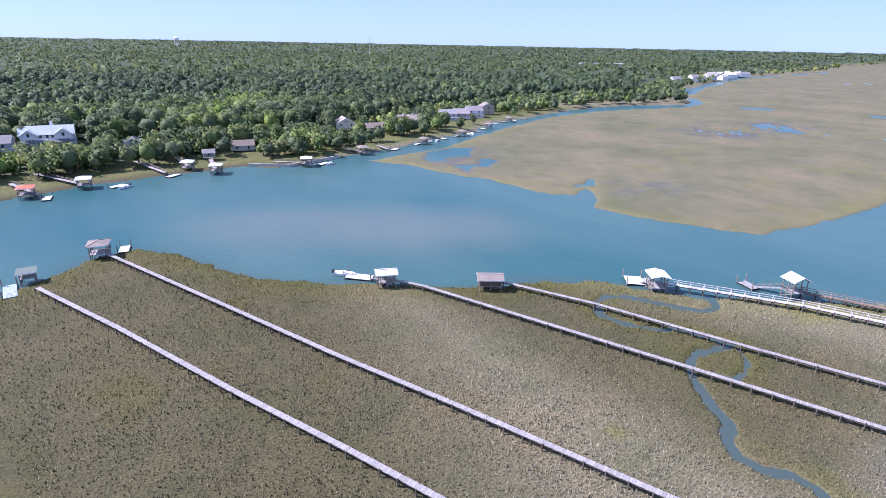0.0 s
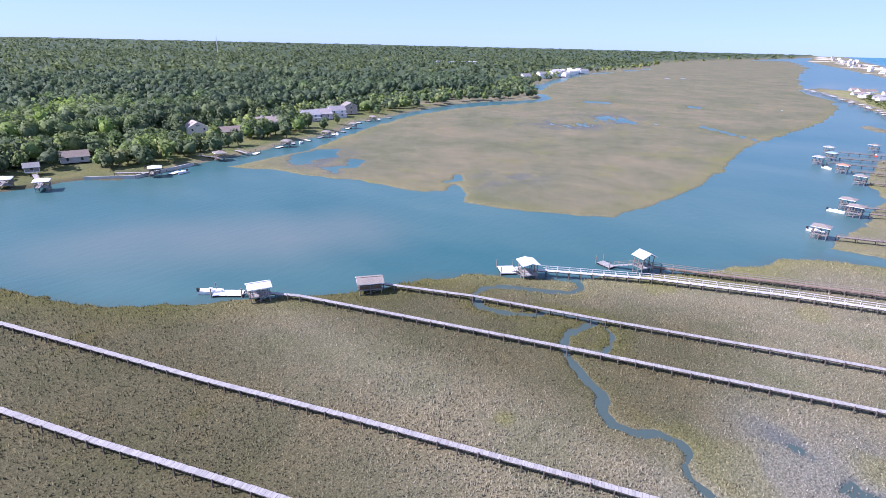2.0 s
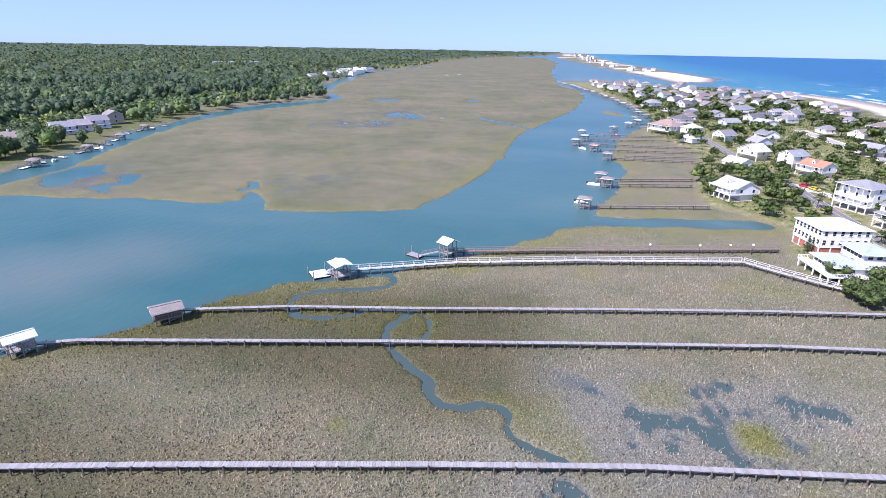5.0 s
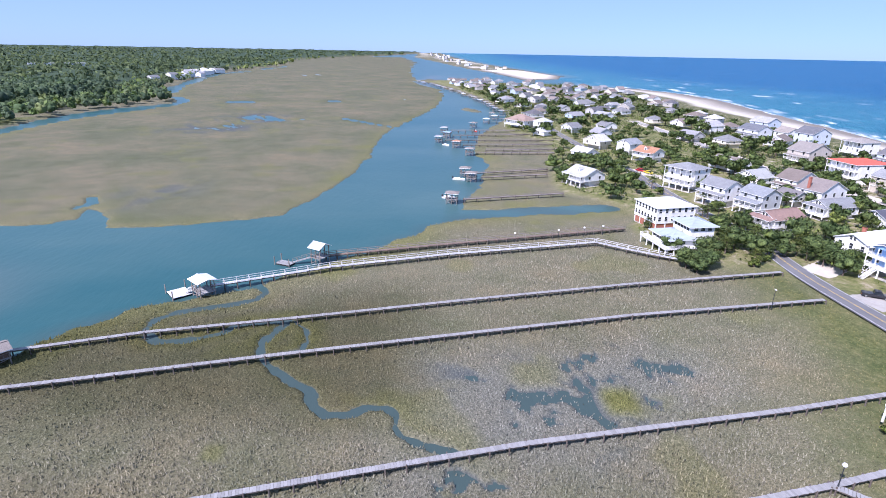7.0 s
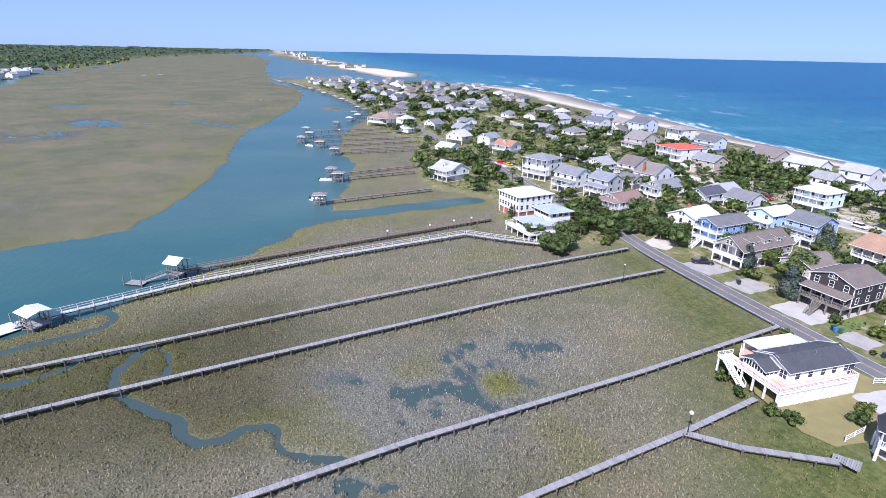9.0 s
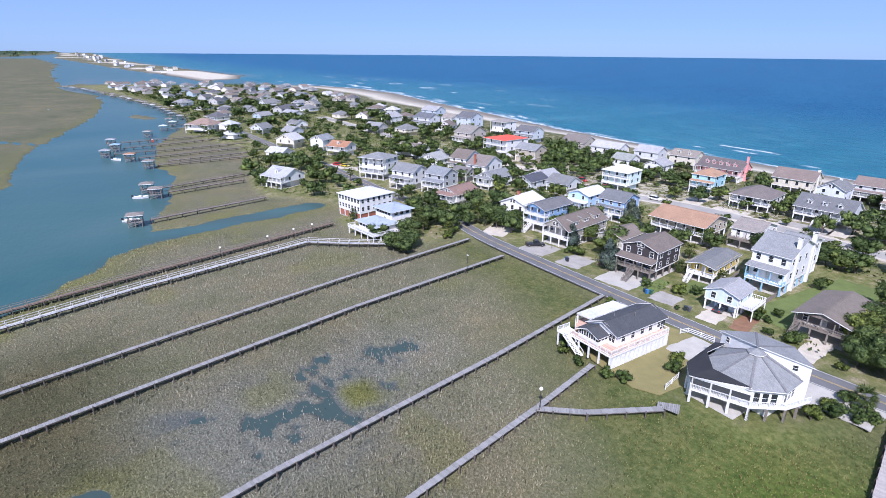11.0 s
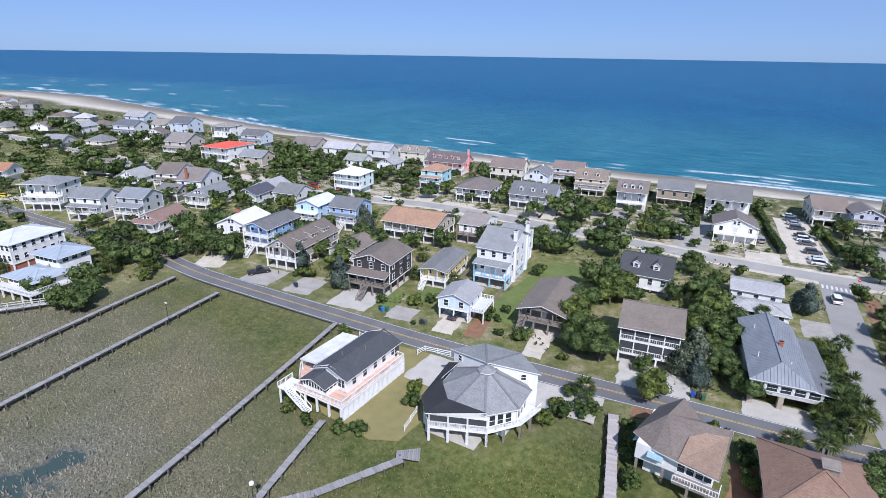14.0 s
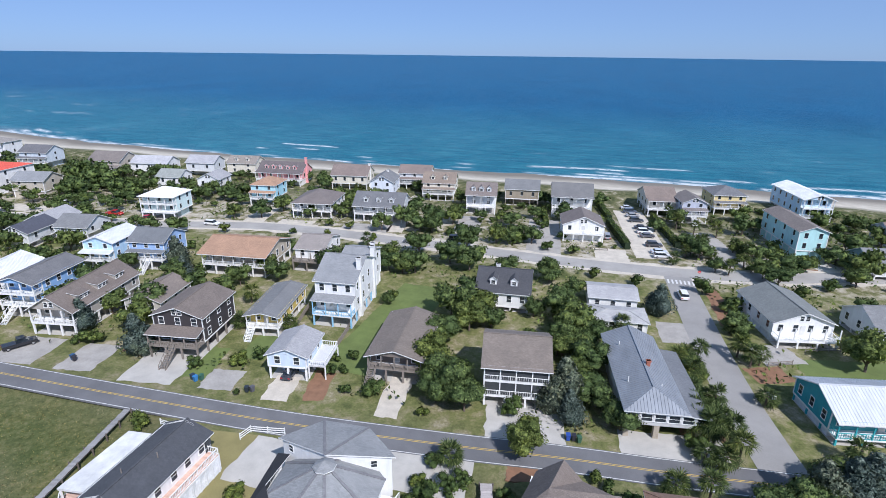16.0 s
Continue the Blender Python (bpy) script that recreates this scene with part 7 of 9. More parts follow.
# docks along the wooded mainland
for line in ([(-11, -268), (-16.5, -243)], [(-20, -284), (-31, -252)], [(-57, -300), (-62, -252)], [(-76, -283), (-74, -258)], [(-87, -268), (-80, -244)], [(-150, -258), (-155, -243)], [(-172, -252), (-170, -240)], [(-108, -246), (-117, -236)]):
    walkway("weathered walk from the wooded shore", line, 1.5, 1.6, DECK, 1, 5.0)
for x, y, rot, rm in ((-13.5, -246, 75, shingle("red_dock_roof", (0.55, 0.16, 0.1))), (-32, -249, 75, TINW), (-80, -243, 60, TINW), (-73, -257, 60, TIN), (-118, -233, 60, TIN), (-155, -241, 70, BRNR)):
    roofed_dock("roofed dock on the wooded shore", x, y, rot, 5.2, 4.6, 4.2, rm, "hip", 0.3)
for x, y, rot in ((-18.5, -240, 75), (-42, -244, 20), (-64, -249, 30), (-126, -232, 20), (-176, -241, 30)):
    float_dock("pale floating dock on the wooded shore", x, y, rot, 6.0, 2.6)
for i in range(12):
    u = i / 11
    x, y = -196 - 140 * u, np.interp(196 + 140 * u, [178, 209, 254, 300, 344], [-245, -253, -260, -284, -286]) + 3.5
    float_dock("small dock among many on the wooded shore", x, y, 10 + 40 * (i % 3), 5, 2.2, DECK if i % 2 else WHITEDECK)
    if i % 3 == 0:
        roofed_dock("small roofed dock on the wooded shore", x - 4, y + 1, 30, 4.5, 4, 3.8, BRNR, "hip", 0.3)

# sea wall and houses on the mainland
bm = bmesh.new()
beam(bm, (-97, -249, 0.5), (-111, -236, 0.5), 0.5, 1.8)
beam(bm, (-111, -236, 0.5), (-140, -240.5, 0.5), 0.5, 1.8)
tagged(link("sea_wall", bm, CONCRETE), "low pale concrete sea wall along the wooded shore", "wall")
for lb, x, y, rot, w, d, e, k, wc, rc in (
        ("grey waterfront house with a dark roof", -14, -332, 165, 13, 12, 8.5, "gx", (0.4, 0.42, 0.45), (0.2, 0.2, 0.21)),
        ("small dark boat shed", -88, -272, 160, 6, 6, 4.5, "gx", (0.2, 0.18, 0.17), GRY), ("pale house with steep gables among trees", -186, -306, 160, 14, 13, 7.0, "gy", CREAM, (0.33, 0.3, 0.27)),
        ("long brown-roofed house among trees", -199, -292, 165, 18, 10, 5.0, "gx", (0.35, 0.25, 0.2), (0.22, 0.18, 0.16)), ("house with twin chimneys among trees", -238, -306, 160, 18, 12, 5.5, "gx", CREAM, (0.3, 0.26, 0.23)),
        ("white terrace house by the water", -277, -307, 150, 13, 12, 6.6, "gx", (0.6, 0.66, 0.72), (0.25, 0.26, 0.28)), ("pink terrace house by the water", -291, -308, 150, 12, 12, 6.2, "gx", (0.75, 0.6, 0.62), (0.28, 0.26, 0.27)),
        ("white terrace house with a dark roof", -305, -308, 150, 13, 12, 7.2, "gx", W_, (0.22, 0.22, 0.24)), ("stone gabled house by the water", -326, -314, 150, 11, 12, 8.4, "gy", (0.4, 0.34, 0.28), (0.24, 0.22, 0.2)),
        ("grey cottage under live oaks", -108, -280, 160, 12, 9, 5.0, "gx", (0.4, 0.4, 0.4), BRN), ("pale cottage between trees", -66, -312, 160, 10, 9, 6.0, "gy", PALE, GRY)):
    house(lb, x, y, rot, w, d, e, k, wc, rc, stilt=0.6, base=1.5, group="mainland houses", porch=2.0 if "terrace" in lb or "waterfront" in lb else 0.0, chim=((0.4, 0, 0.8, WHITE), (-0.4, 0, 0.8, WHITE)) if "chimneys" in lb else None)


def waterfront_house():
    """A broad white house with front gables, a two-level porch and a pale green metal roof."""
    root = tagged(new("house"), "large white waterfront house with gables and a pale green roof", "house", "mainland houses")
    root.matrix_world = pose(-35, -338, 1.5, 0, 0, 167)
    wm, rm = siding("siding_white", W_), seam_metal("pale_green_metal_roof", (0.4, 0.46, 0.47))
    wall_block(root, -11, 11, -5, 6, 0, 8.6, wm, "gx", 3.4)
    roof(root, "gx", 22, 11, 8.6, 0.62, rm, 0.6)
    for x, w in ((-7.2, 6.4), (6.8, 7.2)):
        wall_block(root, x - w / 2, x + w / 2, -7.6, -5.02, 0, 8.6, wm, "gy", w * 0.36, name="gable_bay")
        roof(root, "gy", w, 7.0, 8.6, 0.72, rm, 0.45, x=x, y=-4.4)
        for z in (2.4, 5.4):
            for k in (-1, 0, 1):
                window(root, pose(x + k * 1.6, -7.62, z), 1.1, 1.7)
        window(root, pose(x, -7.62, 8.4), 1.2, 1.5)
    for lv in (3.1, 6.0):
        bm = bmesh.new()
        box(bm, -11.5, 11.5, -10.0, -7.65, lv - 0.25, lv) if lv < 4 else box(bm, -3.9, 3.1, -7.6, -5.02, lv - 0.25, lv)
        part("porch_deck", bm, WHITE, root)
    for i in range(10):
        piece("porch_post", post_mesh(3.0, 0.16), root, pose(-11.2 + 22.4 * i / 9, -9.8, 0))
    railing(root, (-11.4, -9.9), (11.4, -9.9), 3.1)
    railing(root, (-3.8, -7.5), (3.0, -7.5), 6.0)
    bm = bmesh.new()
    roof_slab(bm, [(-11.8, -10.4, 5.2), (11.8, -10.4, 5.2), (11.8, -7.65, 6.0), (-11.8, -7.65, 6.0)])
    bmesh.ops.recalc_face_normals(bm, faces=bm.faces)
    part("porch_roof", bm, shingle("porch_slate", (0.13, 0.15, 0.18)), root, "dark slate porch roof")
    for x in (-2.6, 0, 2.2):
        window(root, pose(x, -5.03, 4.4), 1.3, 2.0)
        window(root, pose(x, -5.03, 7.4), 1.2, 1.5)
    chimney(root, 2.0, 2.0, 9, 13.6, WHITE, 0.6)


waterfront_house()
rnd = random.Random(21)
for i in range(16):
    house("white waterside villa far across the marsh", -880 - rnd.uniform(0, 120) - 22 * i, -415 - rnd.uniform(0, 22) - (2.2 * i if i > 6 else 0), 150 + rnd.uniform(-20, 20), rnd.uniform(14, 22), 13, rnd.uniform(8, 11), rnd.choice(["hip", "gx"]), rnd.choice([W_, W_, PALE]),
          rnd.choice([GRY, LGT, (0.6, 0.6, 0.6)]), stilt=0.6, base=1.5, windows=False, group="far villas")
house("long white flat-roofed building among the trees", -1290, -815, 130, 110, 26, 15, "flat", W_, (0.6, 0.62, 0.62), stilt=0.6, base=1.5, windows=False, group="far villas")
rnd = random.Random(9)
for i in range(36):
    x = rnd.uniform(-4300, -1480)
    yc = np.interp(x, [-4900, -2600, -1809, -1480], [60, 170, 235, 250])
    e = rnd.uniform(9, 14) if x > -3000 else rnd.uniform(10, 26)
    house("white beach building far up the coast", x, yc + rnd.uniform(-60, 25), rnd.uniform(0, 60), rnd.uniform(10, 18), rnd.uniform(10, 14), 0.75 * e + 35 * max(0, (-x - 1800) / 3100) ** 2, "flat" if rnd.random() < 0.4 else "hip", rnd.choice([W_, PALE, (0.45, 0.43, 0.4), CREAM]), rnd.choice([LGT, (0.3, 0.28, 0.26), GRY]),
          stilt=0.6, base=1.2 + 35 * max(0, (-x - 1800) / 3100) ** 2, windows=False, group="far beach buildings")

# mast and water tower beyond the woods
root = tagged(new("radio_mast"), "tall thin pale radio mast beyond the woods", "mast")
root.matrix_world = pose(-1160, -1650, 8)
bm = bmesh.new()
tube(bm, [(0, 0, 0), (0, 0, 62)], [1.1, 0.7], 6)
part("mast_pole", bm, plain("galvanised", (0.6, 0.6, 0.6), 0.5, 0.3), root)
root = tagged(new("water_tower"), "white water tower above the far treetops", "tower")
root.matrix_world = pose(-930, -2900, 10)
bm = bmesh.new()
for k in range(6):
    a = k * math.pi / 3
    tube(bm, [(11 * math.cos(a), 11 * math.sin(a), 0), (8 * math.cos(a), 8 * math.sin(a), 40)], [0.8, 0.8], 6)
part("tower_leg", bm, WHITE, root)
bm = bmesh.new()
tube(bm, [(0, 0, 37), (0, 0, 40), (0, 0, 49), (0, 0, 54)], [4, 11, 11, 3], 16)
part("tank", bm, WHITE, root)


# ---------------------------------------------------------------- trees and shrubs
OAKS_A = [(-52, 154, 4), (-56, 155, 3.5), (-49, 155, 4), (-42, 164, 4.5), (-36, 161, 4.5), (-40, 176, 4.5), (-33, 184, 3.5), (-29, 185, 3.5), (-64, 192, 4.5), (-58, 188, 4.5), (-55, 194, 5), (-34, 134, 4.5), (-29, 129, 4.5), (-28, 136, 4.5), (-25, 132, 3.5), (-32, 112, 4.5), (-28, 106, 5), (-24, 103, 4), (-29, 104, 3.5), (-16, 161, 3.5), (-12, 140, 4.5), (-9, 132, 4.5), (-11, 124, 3.5)]
OAKS_B = [(-7, 128, 3.5), (-5, 120, 4), (-4, 110, 4), (-13.5, 95.5, 3.4), (-85, 144, 3.5), (-80, 141, 3.5), (-114, 121, 4.5), (-94, 111, 4), (-111, 196, 4), (-114, 187, 4.5), (-148, 201, 4), (-140, 203, 4), (-136, 209, 4), (-157, 198, 3.5), (-200, 198, 6), (-198, 204, 6), (-183, 199, 5), (-202, 193, 5), (-194, 235, 4), (-9, 152, 3)]
OAKS_C = [(17, 91, 3.6), (21.5, 93, 3.8), (14, 87, 3.2), (26, 100, 3.4), (39, 172, 4), (44, 179, 4), (59, 194, 4), (65, 203, 5), (76, 229, 4), (62, 184, 5), (23, 143, 3.5), (43, 134, 5), (78, 218, 4), (37, 177, 3.5), (49, 185, 3), (52, 155, 4), (54, 205, 4), (-98, 192, 3), (-80, 184, 2), (-49, 136, 2), (26, 178, 3), (14, 210, 3)]
CEDARS_A = [(-9, 108, 5), (-8, 105, 3), (9, 147, 4), (-110, 142, 4), (-104, 137, 3), (-103, 107, 3.5), (-86, 103, 4), (-81, 162, 2.5), (23, 96, 4), (27, 98, 4), (30, 100, 4)]
OAKS_D = [(-140, 63, 3.5), (-130, 63, 3.5), (-135, 71, 4), (-143, 83, 4.5), (-137, 86, 4.5), (-141, 94, 4.5), (-151, 107, 4.5), (-161, 88, 4), (-160, 94, 4), (-160, 74, 2.5), (-129, 103, 4.5), (-135, 102, 4.5), (-128, 109, 3.5), (-104, 115, 4), (-96, 117, 4), (-253, 55, 5), (-233, 54, 4.5), (-262, 67, 5), (-261, 74, 5), (-250, 78, 5), (-230, 77, 5), (-218, 78, 4.5), (-209, 79, 4), (-259, 90, 4), (-136, 94, 3), (-126, 64, 3)]
OAKS_E = [(-466, 212, 7), (-425, 183, 7), (-467, 191, 7), (-404, 194, 7), (-492, 190, 7), (-380, 191, 6), (-304, 181, 6), (-314, 195, 6), (-298, 193, 6), (-263, 160, 5), (-582, 212, 8), (-569, 194, 8), (-583, 180, 8), (-211, 206, 7), (-204, 207, 7), (-198, 207, 6), (-190, 184, 6), (-178, 195, 5), (-173, 197, 5), (-194, 237, 5), (-213, 165, 5), (-185, 152, 4), (-230, 171, 4), (-253, 134, 6), (-242, 138, 6), (-277, 150, 6), (-340, 151, 5)]
OAKS_F = [(-452, 98, 8), (-523, 126, 9), (-472, 123, 8), (-367, 75, 6), (-395, 107, 7), (-410, 125, 7), (-393, 128, 7), (-708, 91, 9), (-587, 68, 8), (-525, 87, 8), (-351, 98, 5), (-326, 98, 5), (-324, 111, 5), (-241, 109, 4), (-215, 108, 4), (-195, 103, 3), (-193, 110, 3), (-190, 129, 4), (-189, 136, 4), (-145, 133, 4), (-184, 172, 4), (-172, 154, 4), (-158, 165, 3), (-133, 146, 3), (-162, 138, 4), (-171, 135, 4)]
PALMS_A = [(12, 121, 2), (14, 114, 2), (15, 106, 2), (15, 101, 2), (14, 129, 2), (6, 93, 2), (10, 93, 2), (25, 131, 2), (1, 136, 2), (19, 224, 2), (20, 188, 2), (16, 181, 2), (27, 189, 2), (34, 196, 2), (37, 192, 2), (29, 177, 2), (-23, 91, 2), (31, 106, 2), (10, 115, 2), (14, 108, 2), (56, 221, 2), (64, 227, 2)]
PALMS_B = [(-145, 69, 2), (-145, 82, 2), (-150, 89, 2), (-150, 93, 2), (-148, 83, 2), (-247, 100, 2), (-216, 88, 2), (-193, 99, 2), (-226, 105, 2), (-181, 177, 2), (-191, 178, 2), (-137, 98, 2)]

def clump_arrays(blobs, count, size, rng, flat=0.0):
    """Leaf clumps on lumpy blobs: centres and outward directions."""
    vol = np.array([b[3] * b[4] for b in blobs], float)
    pick = rng.choice(len(blobs), count, p=vol / vol.sum())
    B = np.array(blobs, float)[pick]
    v = rng.normal(size=(count, 3))
    v /= np.linalg.norm(v, axis=1, keepdims=True)
    v[:, 2] = np.where(v[:, 2] < -0.35, -v[:, 2], v[:, 2])
    r = rng.uniform(0.72, 1.08, count)[:, None]
    c = B[:, :3] + v * r * np.stack([B[:, 3], B[:, 3], B[:, 4]], 1)
    return c, v


def leaf_quads(c, v, size, rng, jitter=0.7):
    """Bent leaf sprays: two triangles folded along their length, turned at random about the outward direction."""
    n = len(c)
    d = v + rng.normal(scale=jitter, size=(n, 3))
    d /= np.linalg.norm(d, axis=1, keepdims=True)
    a = np.cross(d, rng.normal(size=(n, 3)))
    a /= np.linalg.norm(a, axis=1, keepdims=True)
    b = np.cross(d, a)
    s = (size * rng.uniform(0.55, 1.35, n))[:, None]
    lift = d * s * rng.uniform(-0.1, 0.4, n)[:, None]
    co = np.stack([c - a * s, c - b * s * 0.62 + lift, c + a * s, c + b * s * 0.62 + lift], 1)
    return co.reshape(-1, 3), np.arange(n * 4).reshape(n, 4)


FOLIAGE = {}


def round_core(blobs, n, rng):
    """The leafy mass inside each lump of a crown: lumpy rounded bodies, n quads along a side."""
    g = np.linspace(-1, 1, n + 1)
    u, w = [q.ravel() for q in np.meshgrid(g, g, indexing="ij")]
    o = np.ones_like(u)
    sides = np.concatenate([np.stack(q, 1) for q in ((u, w, o), (w, u, -o), (w, o, u), (u, -o, w), (o, u, w), (-o, w, u))])
    d = sides / np.linalg.norm(sides, axis=1, keepdims=True)
    i = np.arange((n + 1) ** 2).reshape(n + 1, n + 1)
    q = np.stack([i[:-1, :-1], i[1:, :-1], i[1:, 1:], i[:-1, 1:]], -1).reshape(-1, 4)
    q = np.concatenate([q + k * (n + 1) ** 2 for k in range(6)])
    co, fc, no = [], [], []
    for k, (x, y, z, r, rz) in enumerate(blobs):
        s = 0.7 + 0.12 * np.sin(d @ rng.normal(scale=4.0, size=3) + 1) + 0.07 * np.sin(d @ rng.normal(scale=8.0, size=3))
        co.append(d * s[:, None] * np.array([r, r, rz]) + np.array([x, y, z]))
        fc.append(q + k * len(d))
        no.append(d)
    return np.concatenate(co), np.concatenate(fc), np.concatenate(no)


def tree_mesh(name, height, radius, lumps, count, size, leaf, seed, trunk_h=0.35, cone=False):
    rng = np.random.default_rng(seed)
    blobs = []
    for i in range(lumps):
        a, q = rng.uniform(0, 2 * math.pi), math.sqrt(rng.uniform(0, 1)) * radius * 0.62
        hz = height * (trunk_h + (1 - trunk_h) * (0.25 + 0.5 * rng.random()))
        rr = radius * rng.uniform(0.34, 0.55)
        if cone:
            u = i / max(1, lumps - 1)
            hz, q, rr = height * (0.18 + 0.74 * u), radius * 0.35 * (1 - u), radius * (0.75 - 0.55 * u)
        blobs.append((math.cos(a) * q, math.sin(a) * q, hz, rr, rr * (0.72 if not cone else 0.9)))
    c, v = clump_arrays(blobs, count, size, rng)
    co, f = leaf_quads(c, v, size, rng)
    cc, cf, cn = round_core(blobs, 3 if count > 1400 else 2 if count > 250 else 1, rng)
    FOLIAGE[(name, seed)] = (np.concatenate([co, cc]), np.concatenate([f, cf + len(co)]), np.concatenate([np.repeat(v + rng.normal(scale=0.5, size=v.shape), 4, 0), cn]))
    crown = grid_mesh(name + "_crown", np.concatenate([co, cc]), np.concatenate([f, cf + len(co)]), leaf, np.concatenate([np.repeat(v + rng.normal(scale=0.55, size=v.shape), 4, 0), cn]))
    bm = bmesh.new()
    tube(bm, [(0, 0, -0.4), (0.1, 0.05, height * 0.2), (0.05, 0.15, height * trunk_h * 1.2)], [height * 0.035, height * 0.028, height * 0.022], 7)
    for b in blobs[:4 if height < 4 else 6]:
        tube(bm, [(0.05, 0.12, height * trunk_h * 0.9), (b[0] * 0.5, b[1] * 0.5, (height * trunk_h + b[2]) / 2), (b[0] * 0.9, b[1] * 0.9, b[2])], [height * 0.02, height * 0.013, height * 0.006], 4)
    return crown, mesh_of(name + "_trunk", bm, BARK)


def palm_mesh(seed, height=5.0):
    rng = random.Random(seed)
    bm = bmesh.new()
    lean = rng.uniform(-0.3, 0.3)
    tube(bm, [(0, 0, -0.3), (lean * 0.3, 0, height * 0.4), (lean, 0.1, height)], [0.22, 0.17, 0.16], 7)
    trunk = mesh_of("palm_trunk", bm, BARK)
    bm = bmesh.new()
    for k in range(46):
        a, up = rng.uniform(0, 2 * math.pi), rng.uniform(-0.7, 1.25)
        L = rng.uniform(1.4, 2.1)
        d = Vector((math.cos(a) * math.cos(up), math.sin(a) * math.cos(up), math.sin(up)))
        s = d.cross(Vector((0, 0, 1))).normalized()
        base = Vector((lean, 0.1, height))
        mid = base + d * L * 0.5
        # a fan of folded leaflets at the end of a stalk
        for j in range(-3, 4):
            w = (d * math.cos(j * 0.36) + s * math.sin(j * 0.36)).normalized()
            tip = mid + w * L * 0.75 + Vector((0, 0, -0.25 - 0.06 * abs(j)))
            n = w.cross(Vector((0, 0, 1))).normalized() * 0.09
            vs = [bm.verts.new(p) for p in (mid, mid + w * L * 0.35 + n, tip, mid + w * L * 0.35 - n)]
            bm.faces.new(vs)
    return mesh_of("palm_crown", bm, PALM), trunk


KINDS = {
    "oak": [tree_mesh("oak", 7.0, 4.4, 18, 2900, 0.2, OAK, s, 0.2) for s in (1, 2, 3, 4)],
    "mid_oak": [tree_mesh("oak", 7.0, 4.4, 15, 1000, 0.32, OAK, s, 0.2) for s in (8, 9, 10)],
    "far_oak": [tree_mesh("oak", 7.0, 4.4, 12, 360, 0.5, OAK, s, 0.22) for s in (5, 6, 7)],
    "shrub": [tree_mesh("shrub", 3.0, 2.2, 9, 560, 0.15, SHRUB, s, 0.08) for s in (11, 12, 13)],
    "mid_shrub": [tree_mesh("shrub", 3.0, 2.2, 8, 300, 0.22, SHRUB, s, 0.08) for s in (16, 17)],
    "far_shrub": [tree_mesh("shrub", 3.0, 2.2, 7, 120, 0.32, SHRUB, s, 0.08) for s in (14, 15)],
    "cedar": [tree_mesh("cedar", 7.5, 3.6, 12, 2600, 0.19, CEDAR, s, 0.1, True) for s in (21, 22)],
    "palm": [palm_mesh(s, h) for s, h in ((31, 2.0), (32, 2.8), (33, 3.6))],
    "tiny": [tree_mesh("oak", 7.0, 4.4, 9, 130, 0.8, OAK, s, 0.22) for s in (51, 52)],
    "small": [tree_mesh("bush", 1.6, 1.3, 6, 260, 0.18, SHRUB, s, 0.05) for s in (41, 42)],
}
TREE_WORDS = {"oak": ("live_oak", "dense dark green live oak with low spreading limbs", "tree", "yard trees"),
              "shrub": ("shrub", "rounded bright green coastal shrub", "shrub", "yard shrubs"),
              "cedar": ("cedar_tree", "grey-green red cedar with drooping sprays", "tree", "yard trees"),
              "palm": ("palmetto", "cabbage palmetto with fan leaves and a rough trunk", "palm", "palmettos"),
              "small": ("bush", "small round green bush at the marsh edge", "bush", "marsh-edge bushes")}
grow = random.Random(3)
far_trees = []


def plant(kind, x, y, r, z=None):
    nm, lb, cat, grp = TREE_WORDS[kind]
    away = math.hypot(x + 8, y - 20)
    if away > 215 and kind in ("oak", "shrub"):
        far_trees.append((kind, x, y, r, z if z is not None else max(0.3, ground_z(x, y)), grow.uniform(0, 6.28), grow.choice((0, 1)), away))
        return None
    size = ("far_" if away > 175 else "mid_" if away > 112 else "") if kind in ("oak", "shrub") else ""
    crown, trunk = grow.choice(KINDS[size + kind])
    root = tagged(new(nm, trunk), lb, cat, grp)
    native = {"oak": 4.4, "shrub": 2.2, "cedar": 3.6, "palm": 2.0, "small": 1.3}[kind]
    k = r / native
    tall = k if kind != "palm" else 1.0
    root.matrix_world = pose(x, y, z if z is not None else max(0.3, ground_z(x, y)), 0, 0, grow.uniform(0, 360)) @ Matrix.Diagonal((k, k, tall * grow.uniform(0.85, 1.12), 1))
    piece("crown", crown, root)
    return root


